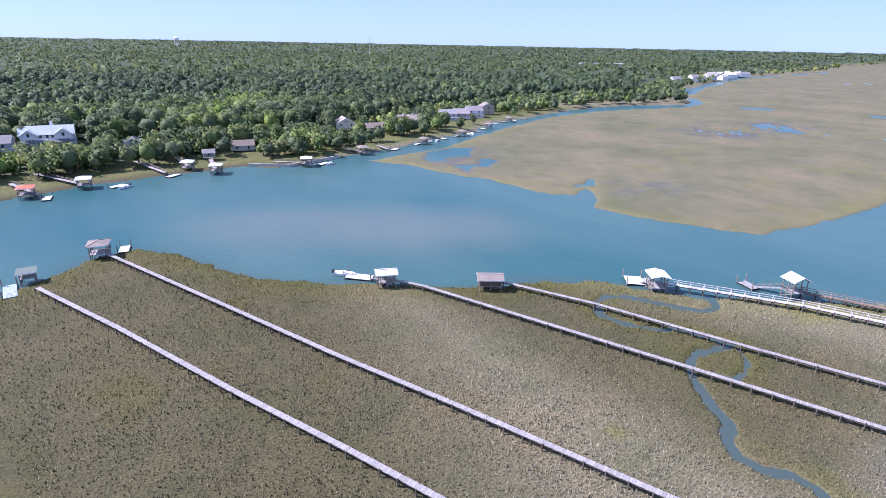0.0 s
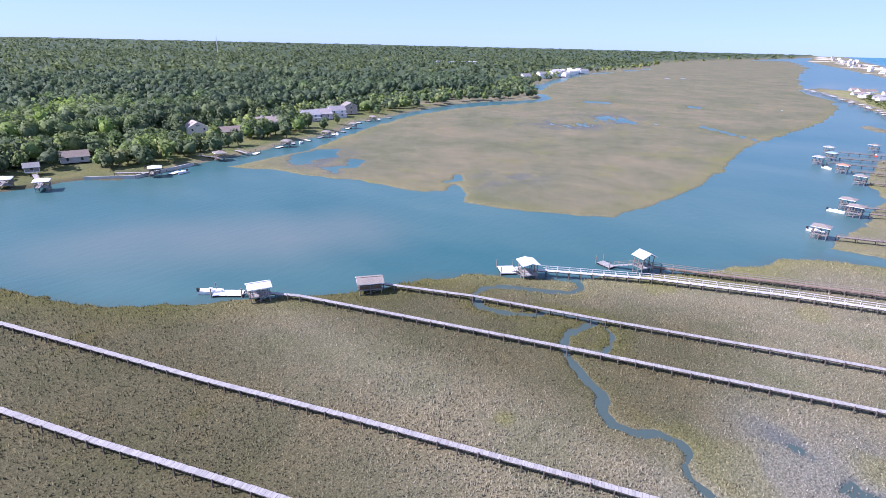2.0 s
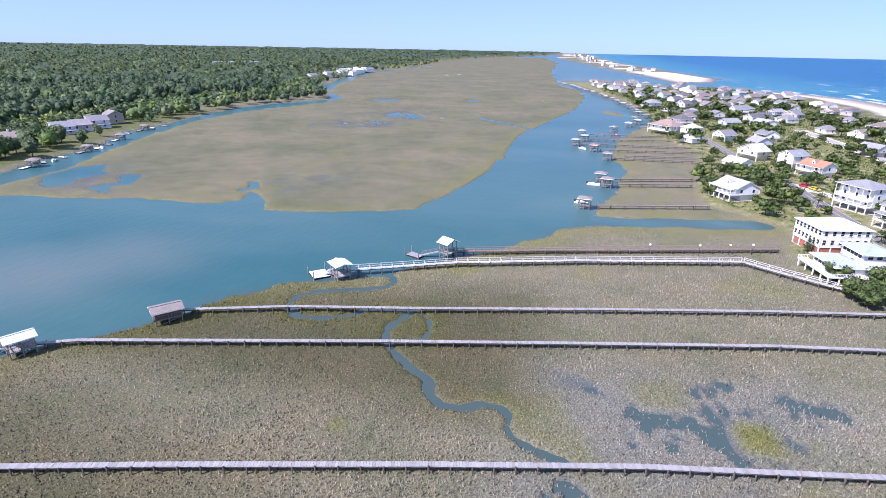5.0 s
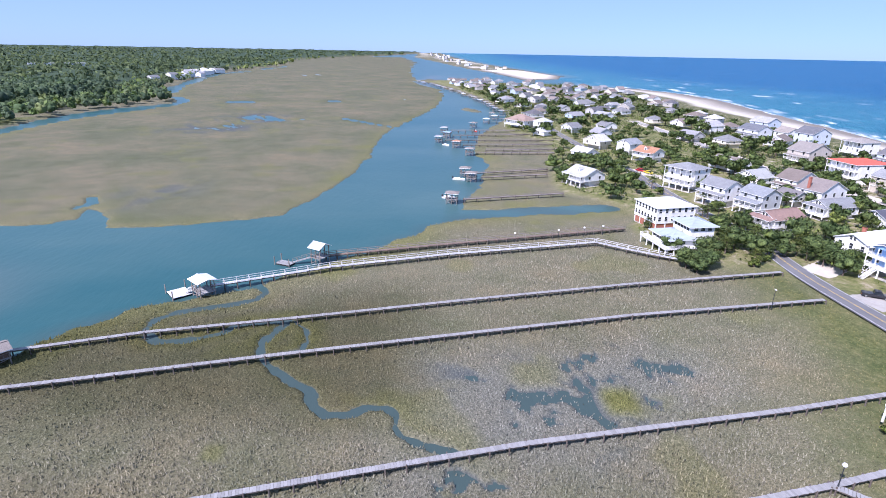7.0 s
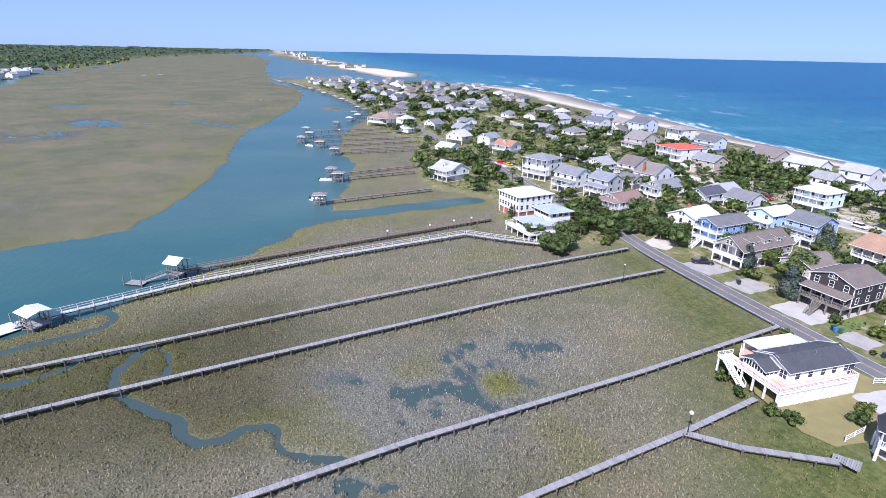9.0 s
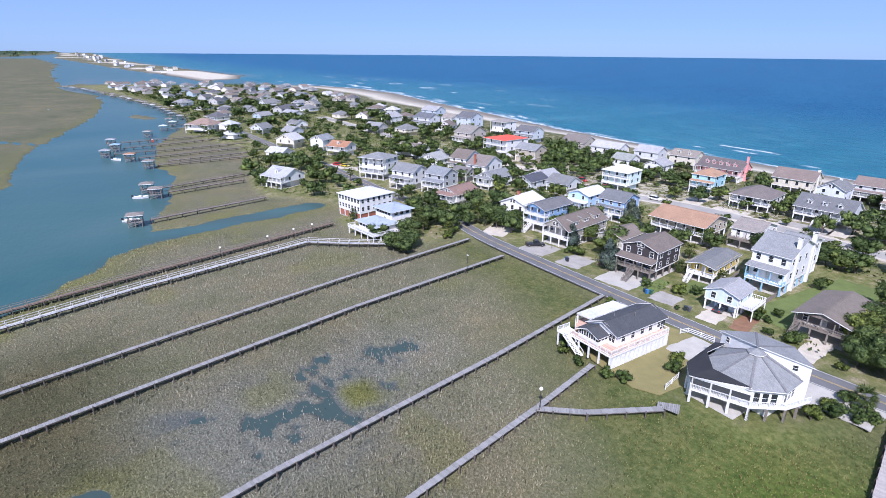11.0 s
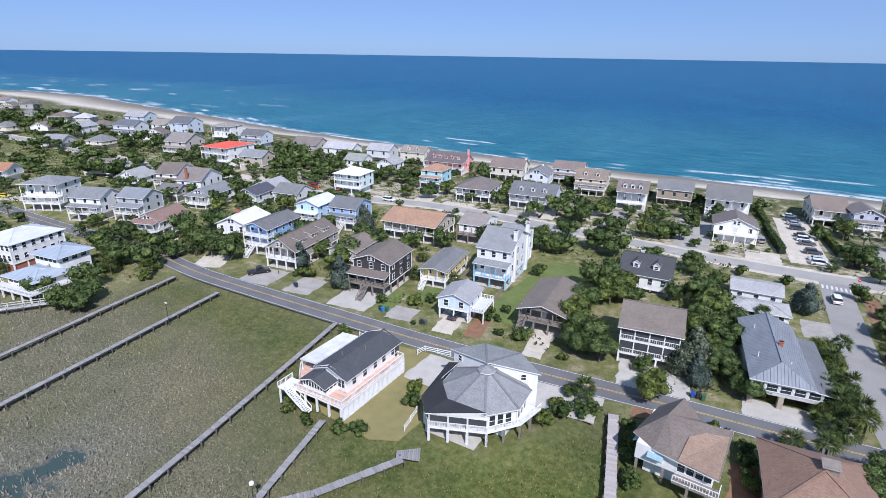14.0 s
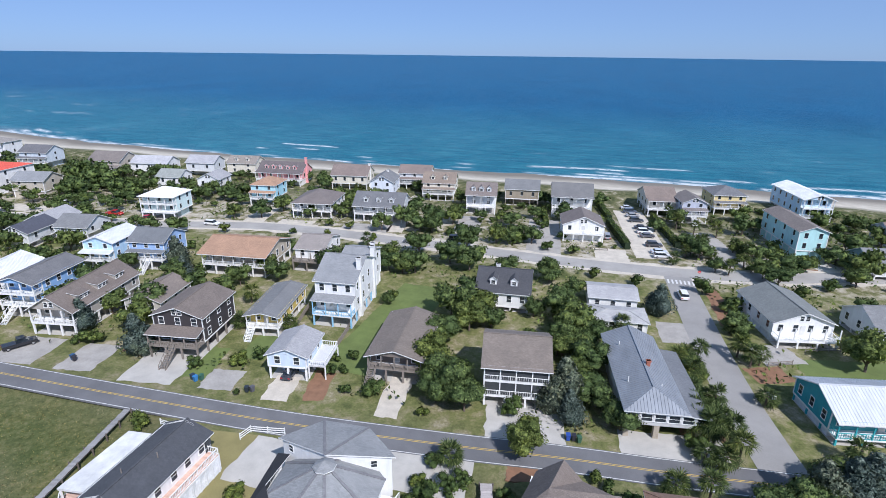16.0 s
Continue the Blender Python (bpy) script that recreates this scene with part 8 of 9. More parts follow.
for lst, kind in ((OAKS_A, "oak"), (OAKS_B, "oak"), (OAKS_C, "oak"), (OAKS_D, "oak"), (OAKS_E, "oak"), (OAKS_F, "oak"), (CEDARS_A, "cedar"), (PALMS_A, "palm"), (PALMS_B, "palm")):
    for x, y, r in lst:
        plant(kind, x, y, r * (0.95 if kind != "palm" else 1.0))
for x, y, r in ((-63.5, 66, 2.0), (-65.5, 69.5, 1.8), (-66.5, 74, 1.6), (-46, 74, 2.0), (-58, 62.5, 1.4), (-52, 63.5, 1.6), (-49, 64.5, 1.6), (-62, 63, 1.3), (-24.5, 84, 2.2), (-22.5, 86, 1.8), (-21, 88, 1.6), (-26, 80, 1.8),
                (-71, 86.5, 1.8), (-73, 102, 1.6), (-66, 105, 2.2), (-63.5, 108, 1.8), (-49, 137, 2.2), (-47, 112, 1.3), (-40, 103, 1.5), (-30, 100, 1.2), (-84, 176, 1.5), (-69, 176, 1.5), (-61, 97, 0.9),
                (-88.5, 105, 1.6), (-100, 103, 1.6), (-4, 93, 1.2), (-8, 92, 1.4), (-14.3, 84, 1.6), (-13.2, 80, 1.8), (-12.4, 75.5, 1.7), (-14.8, 87, 1.5), (0.8, 86.5, 1.8), (1.4, 82.5, 1.9), (0.4, 90, 1.6), (-2.4, 91.6, 1.3), (-26.2, 86, 1.5), (-25.2, 90, 1.6), (-26.5, 82.5, 1.3), (-47.7, 77.7, 1.7), (-66, 67.5, 1.7), (-29, 190, 2.5), (-26, 188, 2.5), (-44, 102, 1.2), (-3, 190, 1.2), (1, 190, 1.0)):
    plant("shrub" if r > 1.45 else "small", x, y, r)

# thicker planting where it stands close
grow3 = random.Random(29)
for x0, x1, y0, y1, n, kinds in ((9.8, 13.2, 100, 132, 32, "palm palm shrub"), (21.5, 24.5, 104, 150, 9, "shrub small palm"), (20, 28, 181, 222, 14, "palm oak shrub"), (31, 46, 180, 226, 20, "palm oak shrub"), (56, 84, 150, 236, 26, "oak shrub palm"),
                                  (-34, -26, 120, 164, 9, "oak"), (-12, -4, 112, 134, 12, "oak shrub"), (-60, -22, 184, 214, 16, "oak shrub"), (-160, -128, 97, 110, 12, "oak shrub palm"), (-152, -129, 66, 90, 14, "oak palm shrub"),
                                  (-150, -126, 124, 136, 8, "oak shrub"), (-106, -84, 128, 140, 9, "oak shrub"), (-20, -2, 120, 160, 8, "oak shrub"), (24, 60, 84, 98, 10, "palm shrub oak"), (-176, -156, 82, 100, 10, "oak shrub palm"), (-262, -150, 140, 216, 62, "oak oak shrub"), (-330, -250, 100, 205, 34, "oak oak shrub"), (-110, -84, 204, 232, 8, "shrub oak"), (-140, -108, 196, 226, 10, "shrub oak"), (-72, -20, 222, 246, 12, "shrub"), (-51, -46.5, 101, 112, 5, "small shrub")):
    for _ in range(n):
        x, y = grow3.uniform(x0, x1), grow3.uniform(y0, y1)
        k = grow3.choice(kinds.split())
        if any((x - o.location.x) ** 2 + (y - o.location.y) ** 2 < 6.2 ** 2 for o in scene.objects if o.parent is None and o.name.startswith("house")):
            continue
        plant(k, x, y, {"oak": grow3.uniform(2.6, 3.8), "shrub": grow3.uniform(1.4, 2.4), "palm": 2.0, "small": 1.2}[k])

# greenery between the houses further off
grow2 = random.Random(17)
taken = [(o.location.x, o.location.y) for o in scene.objects if o.parent is None and o.name.split(".")[0] in ("house", "live_oak", "cedar_tree", "palmetto")]
lines = [smooth_line(MARSH_ROAD, 6), smooth_line(BACK_ROAD, 6), smooth_line(CROSS_ROAD, 6)]
count = 0
for _ in range(9000):
    x, y = grow2.uniform(-900, 90), grow2.uniform(50, 252)
    if grow2.random() > (1.0 if x > -400 else 0.55):
        continue
    if y > dune_line(x) + 4 or inside_distance(UPLAND, np.array([x]), np.array([y]))[0] < 3:
        continue
    if x > -130 and y < 100 or (-52 < x < -38 and 106 < y < 152) or (-2 < x < 20 and y > 170) or (20 < x < 52 and 120 < y < 140):
        continue
    if any((x - a) ** 2 + (y - b) ** 2 < 6.2 ** 2 for a, b in taken):
        continue
    if any((x - p.x) ** 2 + (y - p.y) ** 2 < 5.5 ** 2 for L in lines for p in L):
        continue
    k, few = grow2.random(), 0.34 if x < -60 else 0.5
    plant("shrub" if k < few else "palm" if 0.5 <= k < 0.62 else "oak", x, y, grow2.uniform(1.7, 2.7) if k < few else 2.0 if 0.5 <= k < 0.62 else grow2.uniform(2.6, 4.3), 1.25)
    taken.append((x, y))
    count += 1
    if count >= 820:
        break

# the trees and shrubs further up the island, too many to count
stems = bmesh.new()
for kind, leafm, nm, lb in (("oak", OAK, "far_trees", "dark green live oaks between the houses far up the island"), ("shrub", SHRUB, "far_shrubs", "green coastal shrubs between the far houses")):
    cs, fs, ns, base = [], [], [], 0
    for k, x, y, r, z, a, which, away in far_trees:
        if k != kind:
            continue
        key = (("oak", (51, 52)[which]) if away > 300 else ("oak", (5, 6)[which])) if kind == "oak" else ("shrub", (14, 15)[which])
        co, f, no = FOLIAGE[key]
        s = r / (4.4 if kind == "oak" else 2.2)
        m = np.array([[math.cos(a), -math.sin(a), 0], [math.sin(a), math.cos(a), 0], [0, 0, 1]])
        cs.append(co @ m.T * s + np.array([x, y, z]))
        ns.append(no @ m.T)
        fs.append(f + base)
        base += len(co)
        if kind == "oak":
            tube(stems, [(x, y, z - 0.3), (x, y, z + 3.4 * s)], [0.25 * s, 0.15 * s], 5)
    tagged(new(nm, grid_mesh(nm, np.concatenate(cs), np.concatenate(fs), leafm, np.concatenate(ns))), lb, "trees" if kind == "oak" else "shrubs", kind="stuff")
tagged(link("far_trunks", stems, BARK), "trunks of the far live oaks", "trunks", kind="stuff")

# low thicket filling the ground between the houses
rng = np.random.default_rng(61)
n = 130000
x, y = rng.uniform(-1000, 120, n), rng.uniform(48, 262, n)
keep = (inside_distance(UPLAND, x, y) > 2) & (y < dune_line(x) + 12)
keep &= fractal(x, y, 14, 3) + 0.12 * (x < -250) + 0.05 * (y > 180) + 0.03 * (x < -100) > 0.495
keep &= ~((x > -130) & (y < 101)) & ~((x > -52) & (x < -38) & (y > 104) & (y < 152)) & ~((x > -4) & (x < 21) & (y > 100))
near2 = np.zeros(n, bool)
for L in lines:
    near2 |= line_distance([(p.x, p.y) for p in L], x, y) < 4.6
for a, b in [(o.location.x, o.location.y) for o in scene.objects if o.parent is None and o.name.split(".")[0] == "house"]:
    near2 |= (x - a) ** 2 + (y - b) ** 2 < 8.2 ** 2
for a, b, w2, d2 in ((-20, 196, 7, 19), (-45, 200, 6, 12), (-76, 186, 10, 7), (-116, 190, 5, 14), (-70, 215, 4, 32), (30, 198, 6, 17), (41, 131, 10, 8), (-148, 170, 12, 10)):
    near2 |= (np.abs(x - a) < w2) & (np.abs(y - b) < d2)
keep &= ~near2
x, y = x[keep], y[keep]
c = np.stack([x, y, 1.3 + rng.uniform(0.1, 1.9, len(x)) * (0.4 + fractal(x, y, 9, 2))], 1)
v = rng.normal(size=c.shape)
v[:, 2] = np.abs(v[:, 2]) + 0.4
co, f = leaf_quads(c, v, 0.42, rng)
tagged(new("thicket", grid_mesh("thicket", co, f, SHRUB, np.repeat(v, 4, 0))), "low green coastal thicket between the houses", "shrubs", kind="stuff")

# the woods of the mainland
rng = np.random.default_rng(77)
mains = [(o.location.x, o.location.y) for o in scene.objects if o.parent is None and o.name.split(".")[0] == "house" and -420 < o.location.y < -200 and o.location.x > -420]


def woods(r0, r1, count, per, size, tall, name, label, broad=1.0):
    """Trees of one belt: lumpy crowns of leaf sprays."""
    n = count * 4
    a, r = np.radians(rng.uniform(166, 268, n)), np.sqrt(rng.uniform(r0 ** 2, r1 ** 2, n))
    x, y = r * np.sin(a), r * np.cos(a)
    shore = inside_distance(MAINLAND, x, y)
    bank = np.interp(x, [-420, -340, -330, -200, -110, -60, 60], [6, 8, 24, 15, 13, 20, 20])
    ok = (shore > bank) | ((shore > 5) & (rng.random(n) < np.where(x < -105, 0.3, 0.04)))
    for hx, hy in mains:
        dx, dy = x - hx, y - hy
        u, w = (4 - hx) / math.hypot(4 - hx, 8 + hy), (-8 - hy) / math.hypot(4 - hx, 8 + hy)
        ok &= (dx * dx + dy * dy > 9.5 ** 2) & ~((np.abs(dx * w - dy * u) < (14 if hx > -40 else 8)) & (dx * u + dy * w > 0) & (dx * u + dy * w < 34))
    x, y, shore = x[ok][:count], y[ok][:count], shore[ok][:count]
    N = len(x)
    near = shore < 62
    hgt = np.where(near, rng.uniform(6.5, 11.5, N), rng.uniform(10, 18, N) * tall) * (0.75 + 0.5 * fractal(x, y, 50, 2))
    wide = hgt * np.where(near, rng.uniform(0.45, 0.62, N), rng.uniform(0.3, 0.46, N)) * broad
    k = 6
    la, lq = rng.uniform(0, 2 * math.pi, (N, k)), rng.uniform(0.15, 0.6, (N, k))
    lx, ly, lz = np.cos(la) * lq * wide[:, None], np.sin(la) * lq * wide[:, None], np.where(near[:, None], rng.uniform(0.2, 0.84, (N, k)), rng.uniform(0.42, 0.86, (N, k))) * hgt[:, None]
    lr = rng.uniform(0.38, 0.6, (N, k)) * wide[:, None]
    which, pick = np.repeat(np.arange(N), per), rng.integers(0, k, N * per)
    v = rng.normal(size=(N * per, 3))
    v /= np.linalg.norm(v, axis=1, keepdims=True)
    v[:, 2] = np.where(v[:, 2] < -0.25, -v[:, 2], v[:, 2])
    rr = (lr[which, pick] * rng.uniform(0.82, 1.04, N * per))[:, None]
    lift = 35 * np.clip((np.hypot(x, y) - 1800) / 3100, 0, 1) ** 2
    c = np.stack([x[which] + lx[which, pick], y[which] + ly[which, pick], 1.4 + lift[which] + lz[which, pick]], 1) + v * rr
    co, f = leaf_quads(c, v, size, rng, 0.5)
    bodies = list(zip(x, y, 1.4 + lift + hgt * np.where(near, 0.5, 0.62), wide * 0.82, hgt * np.where(near, 0.46, 0.38)))
    cc, cf, cn = round_core(bodies if r0 < 800 else bodies[:1], 3 if per > 50 else 2, rng)
    me = grid_mesh(name, np.concatenate([co, cc]), np.concatenate([f, cf + len(co)]), FOREST, np.concatenate([np.repeat((0.8 if r0 < 800 else 0.4) * v + np.array([0, 0, 0.6]) + rng.normal(scale=0.15, size=v.shape), 4, 0), cn]))
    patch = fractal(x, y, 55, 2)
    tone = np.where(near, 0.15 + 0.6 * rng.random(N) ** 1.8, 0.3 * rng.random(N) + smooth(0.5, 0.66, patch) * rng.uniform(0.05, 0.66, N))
    # far belts kept to the bluish tones, so haze is put into leaf colour
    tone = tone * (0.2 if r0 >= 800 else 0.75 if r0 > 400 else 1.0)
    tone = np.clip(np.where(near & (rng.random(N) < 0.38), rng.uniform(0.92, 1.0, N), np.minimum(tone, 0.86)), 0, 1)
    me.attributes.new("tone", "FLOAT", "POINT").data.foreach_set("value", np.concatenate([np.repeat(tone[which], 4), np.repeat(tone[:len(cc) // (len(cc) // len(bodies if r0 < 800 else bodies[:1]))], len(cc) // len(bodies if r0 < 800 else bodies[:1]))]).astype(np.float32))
    tagged(new(name, me), label, "woods", kind="stuff")
    return x, y, shore, hgt


wx, wy, wsh, wh = woods(225, 430, 1250, 105, 0.85, 0.95, "woods", "mixed oak and pine woods along the mainland shore")
woods(425, 850, 3800, 26, 1.6, 1.0, "woods", "mixed pine and oak woods on the mainland")
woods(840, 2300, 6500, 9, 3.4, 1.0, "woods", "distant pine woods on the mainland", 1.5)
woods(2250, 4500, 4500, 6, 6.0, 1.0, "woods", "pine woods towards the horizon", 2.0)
bm = bmesh.new()
for i in range(len(wx)):
    if wsh[i] < 60:
        tube(bm, [(wx[i], wy[i], 1), (wx[i], wy[i], 1.5 + wh[i] * 0.6)], [0.3, 0.15], 5)
tagged(link("tree_trunks", bm, BARK), "dark trunks at the edge of the woods", "trunks", kind="stuff")

# marsh grass tufts, thickest where the flight passes
rng = np.random.default_rng(5)
n = 280000
a_ = np.radians(rng.uniform(-185, 32, n))
r_ = 1 + 175 * rng.random(n) ** 0.9
x, y = r_ * np.sin(a_), r_ * np.cos(a_) - 4
z, cov = land(x, y)
ok = ((z > 0.1) & (cov["mud"] < 0.3 + 0.55 * rng.random(n) ** 3) | (cov["grey"] > 0.5) & (z > -0.35) & (rng.random(n) < 0.6 * fractal(x, y, 2.5, 2))) & (cov["yard"] < 0.3)
ok &= rng.random(n) < np.clip(0.35 + 0.8 * fractal(x, y, 6, 2), 0, 1)
x, y, z = x[ok], y[ok], np.maximum(z[ok], 0.0)
N = len(x)
ang = rng.uniform(0, math.pi, N)
h = rng.uniform(0.22, 0.6, N) * (0.6 + 0.8 * fractal(x, y, 18, 2)) * np.where(cov["lawn"][ok] > 0.4, 0.6, 1.0)
w = rng.uniform(0.07, 0.155, N)
lx, ly = rng.normal(scale=0.12, size=N), rng.normal(scale=0.12, size=N)
base = [np.stack([x + np.cos(ang + k) * w, y + np.sin(ang + k) * w, z - 0.05], 1) for k in (0.0, 2.09, 4.19)]
apex = np.stack([x + lx, y + ly, z + h], 1)


def grass_material():
    m, n, l, bs = nodes_of("marsh_grass")
    g = n.new("ShaderNodeNewGeometry")
    v = coords(n, l)
    at = n.new("ShaderNodeAttribute")
    at.attribute_name = "green"
    ae = n.new("ShaderNodeAttribute")
    ae.attribute_name = "edge"
    dry = ramp(n, l, g.outputs["Random Per Island"], [(0.0, (0.13, 0.126, 0.088)), (0.5, (0.195, 0.186, 0.136)), (1.0, (0.28, 0.265, 0.2))])
    yel = ramp(n, l, g.outputs["Random Per Island"], [(0.0, (0.09, 0.095, 0.028)), (1.0, (0.26, 0.25, 0.095))])
    grn = ramp(n, l, g.outputs["Random Per Island"], [(0.0, (0.076, 0.082, 0.024)), (1.0, (0.2, 0.185, 0.07))])
    ag = n.new("ShaderNodeAttribute")
    ag.attribute_name = "grey"
    ash = ramp(n, l, g.outputs["Random Per Island"], [(0.0, (0.15, 0.152, 0.13)), (0.5, (0.22, 0.22, 0.19)), (1.0, (0.31, 0.306, 0.27))])
    dry = mixc(n, l, ag.outputs["Fac"], dry, ash)
    col = mixc(n, l, at.outputs["Fac"], mixc(n, l, ae.outputs["Fac"], dry, yel), grn)
    ad = n.new("ShaderNodeAttribute")
    ad.attribute_name = "dusky"
    col = mixc(n, l, ad.outputs["Fac"], col, mixc(n, l, 1.0, col, (0.47, 0.475, 0.375), "MULTIPLY"))
    tone = ramp(n, l, noise_out(n, l, v, 0.055, 5, 0.6), [(0.3, (0.75, 0.84, 0.75)), (0.5, (1, 1, 1)), (0.72, (1.18, 1.08, 0.98))])
    col = mixc(n, l, 1.0, col, tone, "MULTIPLY")
    l.new(col, bs.inputs["Base Color"])
    bs.inputs["Roughness"].default_value = 0.8
    bs.inputs["Specular IOR Level"].default_value = 0.15
    return m


tilt = np.stack([rng.normal(scale=0.3, size=N), rng.normal(scale=0.3, size=N), np.ones(N)], 1)
co = np.stack(base + [apex], 1)
up = np.repeat(tilt[:, None], 4, 1) + 0.1 * (co - co.mean(1, keepdims=True)) / w[:, None, None]
tri = (np.arange(N) * 4)[:, None, None] + np.array([(0, 1, 3), (1, 2, 3), (2, 0, 3)])
me = grid_mesh("marsh_grass", co.reshape(-1, 3), tri.reshape(-1, 3), grass_material(), up.reshape(-1, 3))
for key, val in (("green", cov["lawn"][ok]), ("edge", cov["edge"][ok]), ("dusky", cov["dusky"][ok]), ("grey", cov["grey"][ok])):
    me.attributes.new(key, "FLOAT", "POINT").data.foreach_set("value", np.repeat(val, 4).astype(np.float32))
tagged(new("marsh_grass", me), "straw and grey-green cordgrass tufts of the salt marsh", "grass", kind="stuff")


# ---------------------------------------------------------------- cars, fences, lamps and other small things
def paint(name, c):
    if name in MATS:
        return MATS[name]
    m = plain(name, c, 0.3, 0.0, 0.05)
    m.node_tree.nodes["Principled BSDF"].inputs["Coat Weight"].default_value = 0.6
    return m


def car(label, x, y, rot, colour, kind="suv", z=1.36):
    root = tagged(new("car"), label, "car", "parked cars")
    root.matrix_world = pose(x, y, z, 0, 0, rot)
    L, W = {"suv": (4.7, 1.85), "truck": (5.6, 1.95), "sedan": (4.6, 1.8)}[kind]
    hood = 0.95 if kind != "sedan" else 0.85
    roofh = {"suv": 1.72, "truck": 1.8, "sedan": 1.42}[kind]
    cab0, cab1 = {"suv": (-L / 2 + 0.15, L / 2 - 1.35), "truck": (-0.6, L / 2 - 1.55), "sedan": (-L / 2 + 0.75, L / 2 - 1.3)}[kind]
    pm = paint("car_%02d%02d%02d" % tuple(int(v * 99) for v in colour), colour)
    bm = bmesh.new()
    prof = [(-L / 2, 0.35), (-L / 2, hood - 0.05), (-L / 2 + 0.1, hood + 0.05), (cab1 + 0.25, hood + 0.03), (L / 2 - 0.2, hood - 0.08), (L / 2, hood - 0.3), (L / 2, 0.35)]
    for s in (-1, 1):
        vs = [bm.verts.new((px, s * W / 2, pz)) for px, pz in prof]
        bm.faces.new(vs if s < 0 else vs[::-1])
    bm.verts.ensure_lookup_table()
    n = len(prof)
    for i in range(n):
        j = (i + 1) % n
        bm.faces.new((bm.verts[i], bm.verts[n + i], bm.verts[n + j], bm.verts[j]))
    bmesh.ops.recalc_face_normals(bm, faces=bm.faces)
    bmesh.ops.bevel(bm, geom=list(bm.edges), offset=0.06, segments=2, affect="EDGES")
    part("body", bm, pm, root)
    for nm, inset, mt, z0, z1 in (("window", 0.0, GLASS, hood - 0.05, roofh - 0.1), ("roof_panel", 0.02, pm, roofh - 0.1, roofh)):
        bm = bmesh.new()
        t = 0.28
        lo = [(cab0, W / 2 - 0.06), (cab1 + 0.35, W / 2 - 0.06)]
        k0, k1 = (0, 1) if nm == "window" else (0.86, 1.0)
        pts = []
        for k, zz in ((k0, z0), (k1, z1)):
            a, b, c = cab0 + t * k * 0.8, cab1 + 0.35 - 0.75 * k, W / 2 - 0.06 - 0.16 * k + (0.01 if nm != "window" else 0)
            pts.append([(a, -c, zz), (b, -c, zz), (b, c, zz), (a, c, zz)])
        va, vb = [bm.verts.new(p) for p in pts[0]], [bm.verts.new(p) for p in pts[1]]
        bm.faces.new(va[::-1]), bm.faces.new(vb)
        for i in range(4):
            bm.faces.new((va[i], va[(i + 1) % 4], vb[(i + 1) % 4], vb[i]))
        part(nm, bm, mt, root)
    tyre = shared("tyre", lambda q: tube(q, [(0, -0.11, 0), (0, 0.11, 0)], [0.34, 0.34], 14), RUBBER)
    rim = shared("rim", lambda q: tube(q, [(0, -0.125, 0), (0, 0.125, 0)], [0.2, 0.2], 10), plain("alloy", (0.5, 0.5, 0.5), 0.35, 0.8))
    for sx in (-L / 2 + 0.85, L / 2 - 0.9):
        for sy in (-W / 2 + 0.1, W / 2 - 0.1):
            w = piece("tyre", tyre, root, pose(sx, sy, 0.34))
            piece("rim", rim, w)
    for nm, px, mt in (("headlight", L / 2 - 0.02, plain("lamp_glass", (0.8, 0.8, 0.8), 0.2)), ("tail_light", -L / 2 + 0.02, plain("red_lens", (0.5, 0.02, 0.02), 0.3))):
        for sy in (-1, 1):
            bm = bmesh.new()
            box(bm, px - 0.05, px + 0.05, sy * W / 2 * 0.72 - 0.18, sy * W / 2 * 0.72 + 0.18, 0.62, 0.78)
            part(nm, bm, mt, root)


for lb, x, y, rot, col, kd in (
        ("red pickup truck on a sandy forecourt", -163, 175, 10, (0.5, 0.02, 0.02), "truck"), ("red car on a striped forecourt", -149, 174.5, 100, (0.55, 0.02, 0.03), "sedan"), ("white car parked beside the street", -124.5, 175, 5, (0.8, 0.8, 0.8), "suv"),
        ("dark grey car on the beach street", -57.4, 177, 182, (0.12, 0.13, 0.15), "suv"), ("white car driving on the side street", 15.6, 159, 95, (0.8, 0.8, 0.8), "suv"), ("black car on a gravel drive", -109.5, 99, 60, (0.015, 0.016, 0.02), "truck"),
        ("dark car under the pale blue cottage", -55.4, 104.5, 95, (0.04, 0.045, 0.06), "sedan"), ("grey car beside the white gabled house", -1.0, 199, 95, (0.3, 0.31, 0.33), "suv"), ("red car beside the road", -252, 97, 30, (0.5, 0.02, 0.03), "sedan"),
        ("yellow car beside the road", -247, 99, 30, (0.7, 0.55, 0.03), "sedan"), ("dark car under a tree", -183, 206, 15, (0.03, 0.03, 0.04), "suv"), ("white car under a tree", -190, 180, 15, (0.75, 0.75, 0.75), "suv"),
        ("black car beside the houses", -45, 183, 5, (0.02, 0.02, 0.03), "suv"), ("dark car by the marsh road", -139, 108, 40, (0.03, 0.03, 0.04), "sedan"), ("dark car on a straw-edged drive", 30, 99.5, 10, (0.03, 0.03, 0.04), "suv")):
    car(lb, x, y, rot, col, kd)
for i, (y, col) in enumerate(((236, (0.6, 0.62, 0.65)), (231, (0.08, 0.1, 0.14)), (226, (0.35, 0.36, 0.38)), (220, (0.05, 0.06, 0.08)), (212, (0.04, 0.04, 0.05)), (207.5, (0.78, 0.78, 0.78)), (203.5, (0.1, 0.1, 0.12)), (195, (0.06, 0.06, 0.07)), (189, (0.55, 0.6, 0.66)), (185.5, (0.75, 0.75, 0.76)))):
    car("car parked in the shell beach lot", 3.6 + (236 - y) * 0.14 + 3.0, y, 8, col, "suv" if i % 2 else "sedan")


